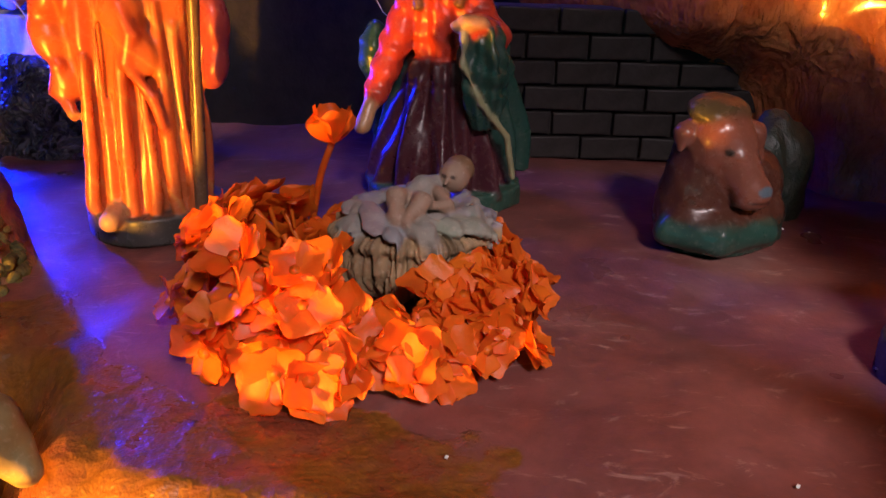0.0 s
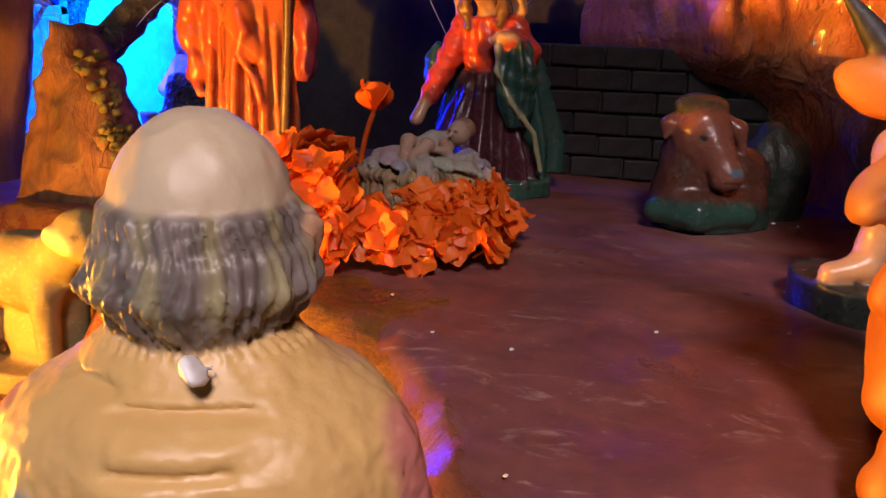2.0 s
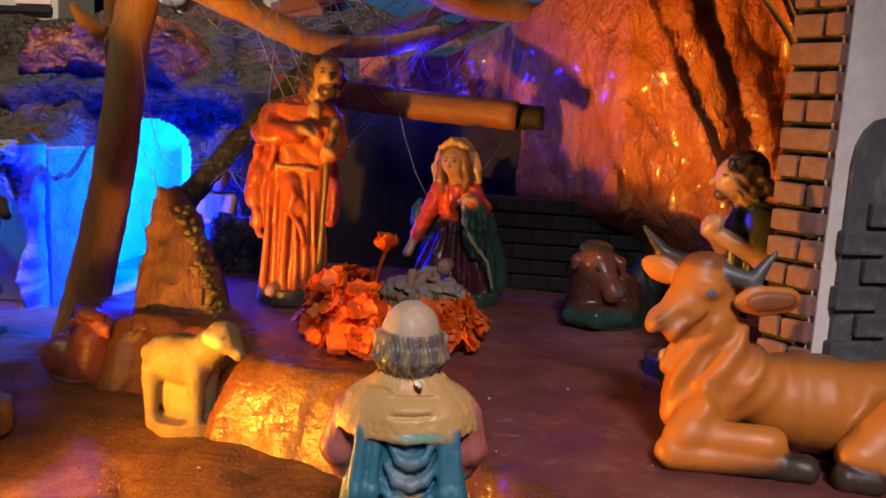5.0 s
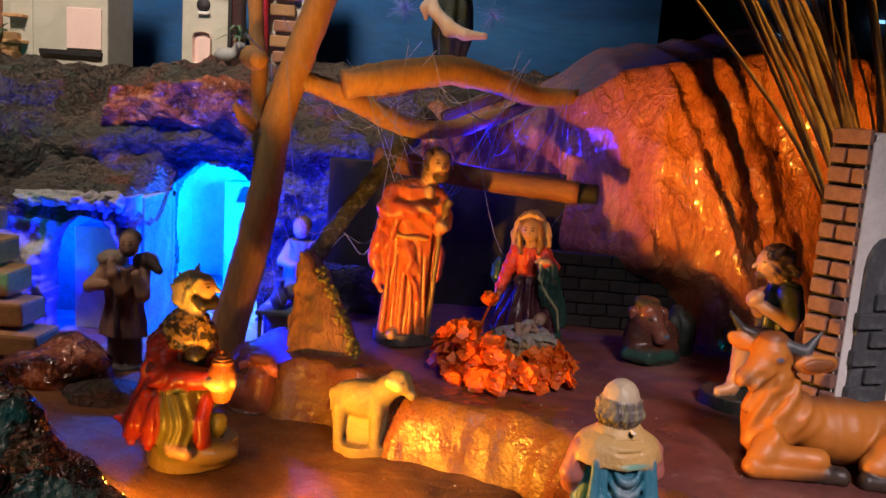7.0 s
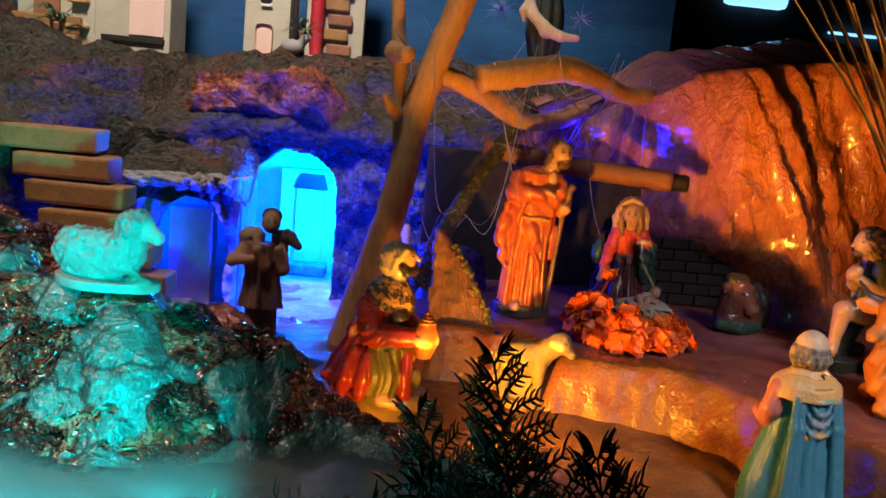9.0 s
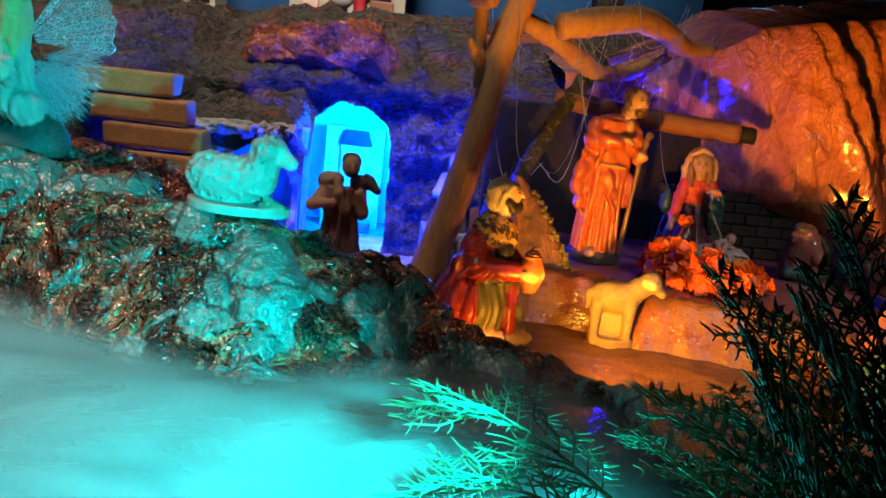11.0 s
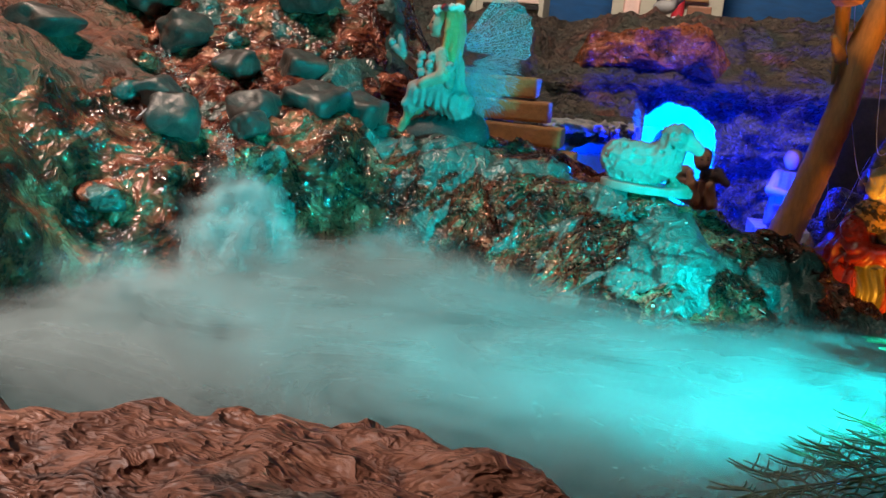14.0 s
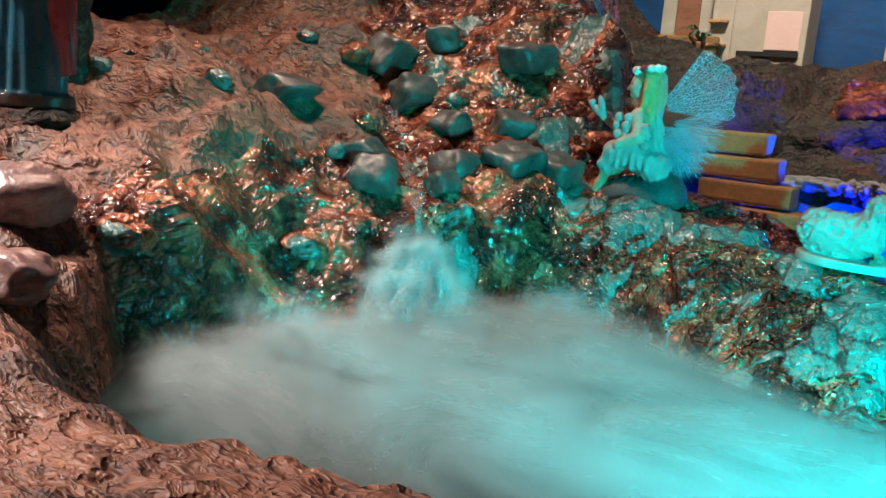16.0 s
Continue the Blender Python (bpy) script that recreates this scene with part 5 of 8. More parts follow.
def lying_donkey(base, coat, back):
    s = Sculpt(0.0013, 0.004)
    # Face painted 2.6 times lighter than the coat, as if lit.
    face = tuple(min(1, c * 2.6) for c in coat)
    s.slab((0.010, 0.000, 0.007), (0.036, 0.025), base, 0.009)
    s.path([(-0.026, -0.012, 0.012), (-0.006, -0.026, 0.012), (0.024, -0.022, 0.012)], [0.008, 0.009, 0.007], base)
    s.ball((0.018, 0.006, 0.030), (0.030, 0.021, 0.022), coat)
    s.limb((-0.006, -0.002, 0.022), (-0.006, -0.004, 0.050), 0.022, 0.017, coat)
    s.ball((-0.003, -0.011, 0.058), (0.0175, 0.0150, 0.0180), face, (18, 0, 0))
    s.limb((0.001, -0.018, 0.052), (0.008, -0.026, 0.037), 0.0125, 0.0098, face)
    s.ball((0.009, -0.028, 0.036), (0.0088, 0.0072, 0.0068), face)
    s.tint((0.012, -0.036, 0.039), (0.0055, 0.005, 0.0028), (0.10, 0.14, 0.17))
    s.tint((0.009, -0.034, 0.033), (0.0060, 0.004, 0.0010), (0.04, 0.015, 0.01), 0.3)
    s.ball((-0.004, -0.006, 0.0735), (0.0165, 0.0145, 0.0075), back, (14, 0, 0), 0.0015)
    s.path([(-0.016, -0.006, 0.066), (-0.023, -0.008, 0.063), (-0.025, -0.010, 0.056)], [0.0048, 0.0052, 0.0026], face, 0.002)
    s.path([(0.012, -0.002, 0.066), (0.021, -0.004, 0.060), (0.024, -0.006, 0.048)], [0.0045, 0.0055, 0.0022], face, 0.002)
    s.limb((0.032, -0.008, 0.018), (0.002, -0.022, 0.017), 0.010, 0.008, coat)
    s.limb((-0.018, -0.012, 0.018), (-0.006, -0.024, 0.016), 0.009, 0.008, coat)
    s.tint((-0.007, -0.0255, 0.0575), (0.0024, 0.003, 0.0018), (0.02, 0.015, 0.01), 0.3)
    s.tint((0.008, -0.0235, 0.0570), (0.0022, 0.003, 0.0018), (0.02, 0.015, 0.01), 0.3)
    s.relief = lambda p: 0.0007 * fbm(p[:, 0] * 110, p[:, 1] * 110, p[:, 2] * 110, 8, 3)
    return s


# This coat is darkened to paint in the stable's shade.
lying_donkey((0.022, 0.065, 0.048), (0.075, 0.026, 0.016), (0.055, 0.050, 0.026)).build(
    "donkey_statue", RESIN, "brown donkey lying on a green base, its coat darkened for shade", "statue", pose(0.138, 0.398, 0.0, 0, 0, 14), cut=0.0, scale=0.96)


def kneeling_boy():
    s = Sculpt(0.0012, 0.0035)
    G, K = (0.030, 0.045, 0.022), (0.045, 0.028, 0.018)
    s.slab((0, 0, 0.006), (0.038, 0.030), (0.025, 0.030, 0.025), 0.009)
    s.robe((0.028, 0.002, 0.062), (0.032, 0.0, 0.128), [0.019, 0.018, 0.0185, 0.020, 0.015], G, 7, 0.08, 0.80, 1.0)
    s.ball((0.026, 0.002, 0.066), (0.020, 0.018, 0.014), K)
    s.path([(0.026, -0.008, 0.068), (-0.004, -0.012, 0.070), (-0.008, -0.010, 0.032)], [0.0130, 0.0105, 0.0062], SKIN)
    s.limb((0.026, -0.008, 0.068), (0.008, -0.011, 0.071), 0.0145, 0.0128, K, 0.0015)
    s.path([(-0.008, -0.010, 0.030), (-0.010, -0.012, 0.023), (-0.024, -0.016, 0.019)], [0.0066, 0.0062, 0.0048], SKIN)
    s.path([(0.026, 0.010, 0.060), (0.012, 0.012, 0.022), (0.036, 0.014, 0.020)], [0.014, 0.011, 0.009], G)
    s.path([(0.036, -0.014, 0.118), (0.034, -0.022, 0.094), (0.002, -0.014, 0.110)], [0.0085, 0.0072, 0.0058], SKIN)
    s.path([(0.034, -0.010, 0.122), (0.036, -0.018, 0.102)], [0.0120, 0.0112], G, 0.0015)
    s.path([(0.018, 0.012, 0.114), (0.012, 0.004, 0.100), (0.000, -0.008, 0.110)], [0.008, 0.007, 0.0055], SKIN)
    s.ball((-0.001, -0.0130, 0.1140), (0.0070, 0.0070, 0.0090), SKIN, (0, 20, 0), 0.0015)
    s.ball((0.001, -0.0180, 0.1165), (0.0055, 0.0040, 0.0070), SKIN, (0, 30, 0), 0.001)
    s.limb((0.028, 0, 0.124), (0.020, -0.002, 0.138), 0.0082, 0.0078, SKIN)
    s.ball((0.0125, -0.002, 0.1475), (0.0120, 0.0115, 0.0145), SKIN)
    s.ball((0.0220, 0.001, 0.1530), (0.0155, 0.0150, 0.0150), K, blend=0.0012)
    s.ball((0.0290, 0.000, 0.1420), (0.0095, 0.0125, 0.0130), K, blend=0.0015)
    for k in range(7):
        s.ball((0.010 + 0.0045 * k, -0.0125, 0.162 - 0.0012 * (k - 2) ** 2 - 0.004 * (k % 2)), (0.0042, 0.0035, 0.0055), K, (0, 25 * k, 0), 0.001)
    s.limb((0.0015, -0.003, 0.1490), (-0.0015, -0.003, 0.1440), 0.0016, 0.0025, SKIN, 0.001)
    s.ball((0.0055, -0.003, 0.1360), (0.0060, 0.0060, 0.0045), (0.12, 0.06, 0.03), blend=0.001)
    s.tint((0.0050, -0.0120, 0.1500), (0.0022, 0.004, 0.0010), (0.05, 0.03, 0.02), 0.3)
    s.relief = lambda p: 0.0006 * (p[:, 0] > 0.006) * (p[:, 2] > 0.128) * np.sin(p[:, 0] * 500 + p[:, 2] * 800 + 4 * fbm(p[:, 0] * 90, p[:, 1] * 90, p[:, 2] * 90, 5, 2)) + 0.0004 * fbm(p[:, 0] * 140, p[:, 1] * 140, p[:, 2] * 80, 3, 2)
    return s


kneeling_boy().build("kneeling_boy_statue", RESIN, "kneeling resin boy in dark green clothes with folded arms", "statue", pose(0.206, 0.262, 0.0, 0, 0, 0))


def kneeling_king():
    s = Sculpt(0.0011, 0.0028)
    R, O, F = (0.30, 0.022, 0.010), (0.15, 0.13, 0.025), (0.04, 0.026, 0.012)
    CREAMC, JAR, BLACK = (0.46, 0.37, 0.19), (0.17, 0.050, 0.012), (0.020, 0.014, 0.012)
    s.slab((0.010, 0, 0.008), (0.040, 0.034), (0.26, 0.17, 0.05), 0.011)
    s.ball((0.020, -0.018, 0.012), (0.034, 0.018, 0.012), (0.26, 0.17, 0.05))
    s.robe((-0.020, 0.008, 0.016), (0.004, 0.0, 0.118), [0.030, 0.030, 0.028, 0.025, 0.023, 0.021, 0.018], R, 9, 0.15, 0.85, 1.2, 0, 2.0)
    s.path([(-0.030, 0.002, 0.050), (-0.042, 0.000, 0.034), (-0.054, -0.004, 0.036)], [0.012, 0.008, 0.003], R)
    s.path([(-0.022, -0.014, 0.060), (-0.032, -0.020, 0.036), (-0.036, -0.024, 0.022)], [0.008, 0.009, 0.004], R, 0.002)
    s.path([(-0.012, -0.020, 0.060), (-0.018, -0.028, 0.036), (-0.020, -0.030, 0.020)], [0.007, 0.008, 0.004], R, 0.002)
    s.path([(0.004, -0.018, 0.066), (0.004, -0.022, 0.046), (0.002, -0.022, 0.020)], [0.0165, 0.0155, 0.0165], O)
    s.ball((0.020, -0.006, 0.060), (0.018, 0.016, 0.014), O)
    s.path([(0.026, -0.016, 0.060), (0.024, -0.026, 0.044), (0.025, -0.026, 0.024)], [0.007, 0.0065, 0.008], R, 0.0015)
    s.ball((0.035, -0.010, 0.034), (0.0085, 0.010, 0.012), O)
    s.limb((0.002, -0.036, 0.020), (0.014, -0.040, 0.018), 0.0060, 0.0052, SKIN, 0.0015)
    s.path([(-0.014, -0.008, 0.106), (-0.010, -0.022, 0.082), (0.026, -0.028, 0.082)], [0.0125, 0.0128, 0.0095], R, 0.0022)
    s.path([(0.018, 0.004, 0.106), (0.028, 0.000, 0.090), (0.034, -0.016, 0.084)], [0.010, 0.0095, 0.0080], R, 0.0022)
    s.ball((0.015, -0.014, 0.098), (0.010, 0.010, 0.012), BLACK, blend=0.001)
    s.ball((0.037, -0.037, 0.080), (0.0100, 0.0045, 0.0058), SKIN, (0, 12, 0), 0.001)
    s.ball((0.0495, -0.032, 0.082), (0.0040, 0.0055, 0.0056), SKIN, blend=0.001)
    s.robe((0.041, -0.028, 0.062), (0.041, -0.028, 0.098), [0.0060, 0.0090, 0.0118, 0.0125, 0.0118, 0.0085], JAR, 1, 0.0, blend=0.0006)
    for z, r in ((0.0985, 0.0100), (0.1010, 0.0085), (0.1035, 0.0060)):
        s.ball((0.041, -0.028, z), (r, r, 0.0016), JAR, blend=0.0005)
    s.ball((0.041, -0.028, 0.1065), 0.0026, JAR, blend=0.0006)
    s.robe((0.005, 0.0, 0.104), (0.010, 0.0, 0.134), [0.0265, 0.0255, 0.0215, 0.0130], F, 5, 0.03, 0.80)
    s.limb((0.010, 0, 0.126), (0.0140, -0.002, 0.146), 0.0088, 0.0095, (0.64, 0.46, 0.30))
    s.ball((0.0190, -0.001, 0.1550), (0.0105, 0.0118, 0.0135), SKIN)
    s.ball((0.0095, 0.000, 0.1585), (0.0140, 0.0138, 0.0125), CREAMC, blend=0.001)
    s.path([(0.0020, -0.004, 0.158), (0.0010, -0.004, 0.147), (0.0040, -0.002, 0.138)], [0.0085, 0.0080, 0.0050], CREAMC, 0.0015)
    s.path([(0.0170, -0.010, 0.164), (0.0090, -0.0125, 0.156), (0.0050, -0.0110, 0.144)], [0.0030, 0.0034, 0.0030], CREAMC, 0.001)
    s.path([(0.0150, -0.0095, 0.1480), (0.0200, -0.0085, 0.1425), (0.0265, -0.0040, 0.1425)], [0.0050, 0.0060, 0.0058], BLACK, 0.001)
    s.ball((0.0265, -0.0020, 0.1445), (0.0062, 0.0075, 0.0060), BLACK, blend=0.001)
    s.limb((0.0285, -0.002, 0.1580), (0.0318, -0.002, 0.1535), 0.0016, 0.0023, SKIN, 0.001)
    s.tint((0.0245, -0.0100, 0.1585), (0.0022, 0.0040, 0.0010), BLACK, 0.3)
    s.tint((0.0240, -0.0100, 0.1612), (0.0030, 0.0040, 0.0007), BLACK, 0.3)
    for x, y, z, x2, z2 in ((-0.004, -0.006, 0.155, -0.0075, 0.159), (-0.0045, 0.002, 0.150, -0.008, 0.152), (-0.001, 0.004, 0.163, -0.003, 0.167), (0.012, 0.006, 0.169, 0.013, 0.1750)):
        s.limb((x, y, z), (x2, y * 1.2, z2), 0.0026, 0.0008, GOLD, 0.0008)

    def carve(p):
        x, y, z = p[:, 0], p[:, 1], p[:, 2]
        fur = (z > 0.105) * (z < 0.135)
        ang, rad = np.arctan2(z - 0.118, x - 0.012), np.hypot(x - 0.012, z - 0.118)
        red = (z < 0.100) * (x < 0.014)
        leg = (x > -0.014) * (x < 0.022) * (z < 0.07) * (z > 0.022) * (y > -0.042)
        fold = np.sin(ang * 21 + 1.5 * np.sin(rad * 120) + 2 * fbm(x * 40, y * 40, z * 40, 3, 2))
        return fur * 0.0011 * fbm(x * 420, y * 420, z * 420, 5, 2) + red * ~leg * (z > 0.022) * 0.0016 * fold * smooth(0.03, 0.05, rad) + leg * 0.0011 * np.sin(x * 700 + 2.2 * np.sin(z * 110)) + 0.0004 * fbm(x * 120, y * 120, z * 50, 4, 2) + 0.0004 * (z > 0.138) * (x < 0.016) * np.sin(x * 1500 + z * 700)
    s.relief = carve

    def fur(V, col):
        w = smooth(0.103, 0.106, V[:, 2]) * smooth(0.137, 0.134, V[:, 2]) * smooth(0.10, -0.05, fbm(V[:, 0] * 330, V[:, 1] * 330, V[:, 2] * 330, 7, 2) + 0.5 * np.sin(V[:, 2] * 420 + V[:, 0] * 150))
        w = w * (np.abs(col[:, 0] - 0.05) < 0.02)
        return col * (1 - w[:, None]) + w[:, None] * np.array((0.40, 0.23, 0.06))
    s.dye = fur
    return s


kneeling_king().build("kneeling_king_statue", RESIN, "kneeling resin king in red holding a lidded golden jar", "statue", pose(-0.322, 0.150, -0.050, 0, 0, 8), scale=1.0)


def standing_lamb():
    s = Sculpt(0.0013, 0.005)
    W = (0.19, 0.145, 0.055)
    s.slab((0, 0, 0.003), (0.026, 0.018), (0.42, 0.32, 0.10), 0.006)
    s.ball((-0.003, 0, 0.054), (0.028, 0.016, 0.018), W)
    s.limb((0.016, 0, 0.060), (0.030, -0.003, 0.072), 0.013, 0.011, W)
    s.ball((0.034, -0.004, 0.076), (0.011, 0.010, 0.010), W)
    s.limb((0.036, -0.004, 0.073), (0.046, -0.006, 0.064), 0.008, 0.005, W)
    s.ball((0.029, -0.014, 0.074), (0.007, 0.003, 0.004), (0.62, 0.48, 0.22), (0, 30, 0))
    for x, y in ((-0.022, -0.008), (-0.020, 0.008), (0.014, -0.008), (0.016, 0.008)):
        s.limb((x, y, 0.046), (x, y, 0.004), 0.007, 0.0042, W)
    s.limb((-0.030, 0, 0.056), (-0.031, 0, 0.040), 0.004, 0.003, W)
    s.ball((-0.002, 0, 0.024), (0.017, 0.006, 0.020), (0.30, 0.21, 0.07))
    s.tint((0.0, 0, 0.002), (0.05, 0.05, 0.012), (0.22, 0.15, 0.05), 0.3)
    s.tint((0.0385, -0.012, 0.0765), (0.0018, 0.004, 0.0014), (0.05, 0.03, 0.02), 0.3)
    s.tint((0.0480, -0.008, 0.0625), (0.0024, 0.005, 0.0008), (0.10, 0.05, 0.03), 0.3)
    s.relief = lambda p: 0.0009 * fbm(p[:, 0] * 130, p[:, 1] * 130, p[:, 2] * 130, 8, 2) * (p[:, 2] > 0.035)
    return s


standing_lamb().build("lamb_statue", MATT, "cream painted lamb standing on a small base", "statue", pose(-0.163, 0.205, -0.056, 0, 0, -6), cut=-0.002)


# ---- the stable ----
def holder(name, label, category, place=(0, 0, 0), group=""):
    return tagged(new(name), label, category, group) if place == (0, 0, 0) else at(tagged(new(name), label, category, group), place)


def at(ob, place):
    ob.matrix_world = pose(*place)
    return ob


def rough_tube(points, radii, n=40, sides=14, seed=0, rough=0.06, gnarl=9.0):
    """A branch with swellings and an uneven skin, as arrays in a bmesh."""
    pts = bend(points, n)
    rr = np.interp(np.linspace(0, 1, n), np.linspace(0, 1, len(radii)), radii)
    bm = bmesh.new()
    tube_mesh(bm, pts, list(rr), sides)
    for v in bm.verts:
        c = v.co
        k = noise.noise(c * gnarl * 9 + Vector((seed, 0, 0))) * 0.6 + noise.noise(c * gnarl * 30) * 0.4
        near = min(pts[::2], key=lambda q: (q[0] - c.x) ** 2 + (q[1] - c.y) ** 2 + (q[2] - c.z) ** 2)
        away = c - Vector(near)
        v.co = c + away * k * rough * 4
    return bm


tree = holder("dry_branch_tree", "bare peeled branch set up as a dry tree", "branch")
part("trunk", rough_tube([(-0.375, 0.400, -0.09), (-0.352, 0.402, 0.0), (-0.331, 0.400, 0.08), (-0.312, 0.395, 0.17), (-0.302, 0.395, 0.245), (-0.276, 0.398, 0.33), (-0.243, 0.402, 0.43), (-0.22, 0.405, 0.52)],
                         [0.024, 0.022, 0.020, 0.0185, 0.0185, 0.017, 0.016, 0.0155], 60, 16, 1, 0.04), WOOD, tree)
part("branch", rough_tube([(-0.322, 0.398, 0.205), (-0.328, 0.41, 0.30), (-0.336, 0.415, 0.38), (-0.340, 0.42, 0.50)], [0.007, 0.0095, 0.0085, 0.008], 30, 10, 2), WOOD, tree)
part("branch", rough_tube([(-0.336, 0.405, 0.315), (-0.326, 0.385, 0.312), (-0.318, 0.372, 0.312)], [0.013, 0.011, 0.010], 10, 10, 3), WOOD, tree, "sawn branch stub")
part("branch", rough_tube([(-0.325, 0.385, 0.238), (-0.336, 0.37, 0.250), (-0.343, 0.365, 0.262)], [0.009, 0.006, 0.003], 10, 8, 4, 0.15), WOOD, tree, "small knotty twig stub")
part("branch", rough_tube([(-0.295, 0.392, 0.300), (-0.238, 0.42, 0.282), (-0.185, 0.46, 0.258), (-0.145, 0.50, 0.245), (-0.09, 0.55, 0.252), (-0.045, 0.60, 0.272)], [0.011, 0.0125, 0.013, 0.012, 0.011, 0.008], 40, 12, 5), WOOD, tree)
part("branch", rough_tube([(-0.228, 0.396, 0.292), (-0.17, 0.42, 0.306), (-0.11, 0.46, 0.318), (-0.05, 0.52, 0.310), (0.0, 0.58, 0.298), (0.055, 0.62, 0.300)], [0.0165, 0.0185, 0.0175, 0.0155, 0.0135, 0.011], 44, 14, 6), WOOD, tree, "thick peeled branch with a sawn end")

lintel = holder("roof_beam", "round log beam across the stable front", "beam")
part("log", rough_tube([(-0.20, 0.515, 0.205), (-0.06, 0.488, 0.190), (0.055, 0.470, 0.183)], [0.014, 0.0145, 0.0145], 30, 14, 7, 0.03), LOG, lintel)
part("log", rough_tube([(0.050, 0.478, 0.183), (0.08, 0.475, 0.182)], [0.0125, 0.012], 8, 12, 8, 0.05), DARKBRICK, lintel, "near-black end of the beam")
post = holder("leaning_log", "grey lichen-covered log leaning over the stable", "log")
part("log", rough_tube([(-0.262, 0.40, 0.075), (-0.235, 0.44, 0.125), (-0.198, 0.49, 0.180), (-0.160, 0.52, 0.232), (-0.135, 0.54, 0.262)], [0.013, 0.011, 0.011, 0.013, 0.015], 40, 12, 9, 0.10), BARK, post)

# red clay slats of the broken roof behind the branches
for k, (x, y, z, rz, ry, L) in enumerate([(-0.16, 0.56, 0.300, 20, -16, 0.13), (-0.07, 0.60, 0.285, 14, -24, 0.12), (-0.02, 0.62, 0.280, 24, -28, 0.11), (0.03, 0.63, 0.300, 16, -10, 0.10), (-0.24, 0.60, 0.285, 10, -8, 0.12)]):
    s = part("roof_slat", box_bm((L, 0.012, 0.014), 0.003), LOG, None, "reddish wooden slat of the broken roof", False)
    s.matrix_world = pose(x, y, z, 0, ry, rz)
    tagged(s, category="slat", group="slats of the broken roof")


def rock(name, place, size, seed, material, label, category="stone", group="", turn=0.0, knobs=0.3, detail=3, blocky=0.0):
    bm = bmesh.new()
    tip = Euler((seed * 1.7, seed * 0.9, seed * 2.3)).to_matrix()
    bmesh.ops.create_icosphere(bm, subdivisions=detail, radius=1.0)
    for v in bm.verts:
        if blocky:
            q = tip @ v.co
            v.co *= 1 + blocky * ((abs(q.x) ** 6 + abs(q.y) ** 6 + abs(q.z) ** 6) ** (-1 / 6) - 1.15)
        n = noise.noise(v.co * 1.3 + Vector((seed * 3.1, 0, 0))) + 0.5 * noise.noise(v.co * 3.1 + Vector((0, seed * 2.3, 0)))
        v.co *= 1 + knobs * n
        v.co = Vector((v.co.x * size[0], v.co.y * size[1], v.co.z * size[2]))
    ob = part(name, bm, material)
    ob.matrix_world = pose(*place, 0, 0, turn)
    return tagged(ob, label, category, group)


rock("boulder", (-0.235, 0.525, 0.010), (0.060, 0.030, 0.055), 3, CAVEROCK, "dark grey boulder behind the standing man", detail=4)
rock("boulder", (0.186, 0.440, 0.022), (0.022, 0.018, 0.036), 5, DARKMOSS, "dark mossy boulder with white flakes", detail=4, knobs=0.2)
rock("boulder", (-0.232, 0.338, -0.040), (0.058, 0.032, 0.030), 8, STAGE, "red-brown lump of rock under the ruined pillar", detail=4)
rock("boulder", (-0.445, 0.295, -0.070), (0.055, 0.045, 0.030), 9, HILL, "low mossy earth mound", "mound", detail=4)
rock("boulder", (-0.53, 0.345, -0.060), (0.06, 0.05, 0.045), 10, BANK, "rough earth mound beside the steps", "mound", detail=4)

# the ruined pillar
pillar = holder("ruined_pillar", "broken mossy brick pillar beside the stable", "ruin")
bm = bmesh.new()
n = 18
for i in range(n):
    z = -0.022 + 0.124 * i / (n - 1)
    right = float(np.interp(z, [-0.02, 0.03, 0.07, 0.088, 0.10], [-0.180, -0.206, -0.230, -0.244, -0.254]))
    lean, thick = 0.40 * max(z, 0), 0.020
    ring = [bm.verts.new((x, 0.343 + lean + dy, z)) for x, dy in ((-0.264, -thick), (-0.264 + (right + 0.264) * 0.35, -thick * 1.15), (-0.264 + (right + 0.264) * 0.7, -thick * 1.1), (right, -thick * 0.6), (right, thick), (-0.264, thick))]
    if i:
        for k in range(6):
            bm.faces.new((prev[k], prev[(k + 1) % 6], ring[(k + 1) % 6], ring[k]))
    prev = ring
bm.faces.new(prev)
bmesh.ops.subdivide_edges(bm, edges=bm.edges[:], cuts=2, use_grid_fill=True)
for v in bm.verts:
    v.co += Vector((noise.noise(v.co * 90), noise.noise(v.co * 90 + Vector((7, 0, 0))), noise.noise(v.co * 70))) * 0.0045
part("core", bm, MOSS, pillar, "streaky painted plaster core")
rnd = random.Random(41)
for k in range(6):
    z = -0.020 + 0.0185 * k
    left, right, y = -0.266 + rnd.uniform(-0.003, 0.002), float(np.interp(z + 0.015, [-0.02, 0.03, 0.07, 0.088, 0.10], [-0.184, -0.210, -0.234, -0.250, -0.262])), 0.3325 + 0.0074 * k
    x = left
    while x < right - 0.006:
        w = min(rnd.uniform(0.024, 0.042), right - x)
        bk = part("brick", box_bm((w - 0.0012, 0.022, 0.0174), 0.0018), MOSS, pillar, smooth_faces=False)
        for v in bk.data.vertices:
            v.co += Vector((noise.noise(v.co * 120 + Vector((k, x * 90, 0))), noise.noise(v.co * 120 + Vector((0, k, x * 90))), noise.noise(v.co * 100 + Vector((x * 90, 0, k))))) * 0.0026
        bk.matrix_world = pose(x + w / 2, y + rnd.uniform(-0.001, 0.001), z + 0.009, -20, rnd.uniform(-2, 3), rnd.uniform(-3, 3))
        x += w
bm = bmesh.new()
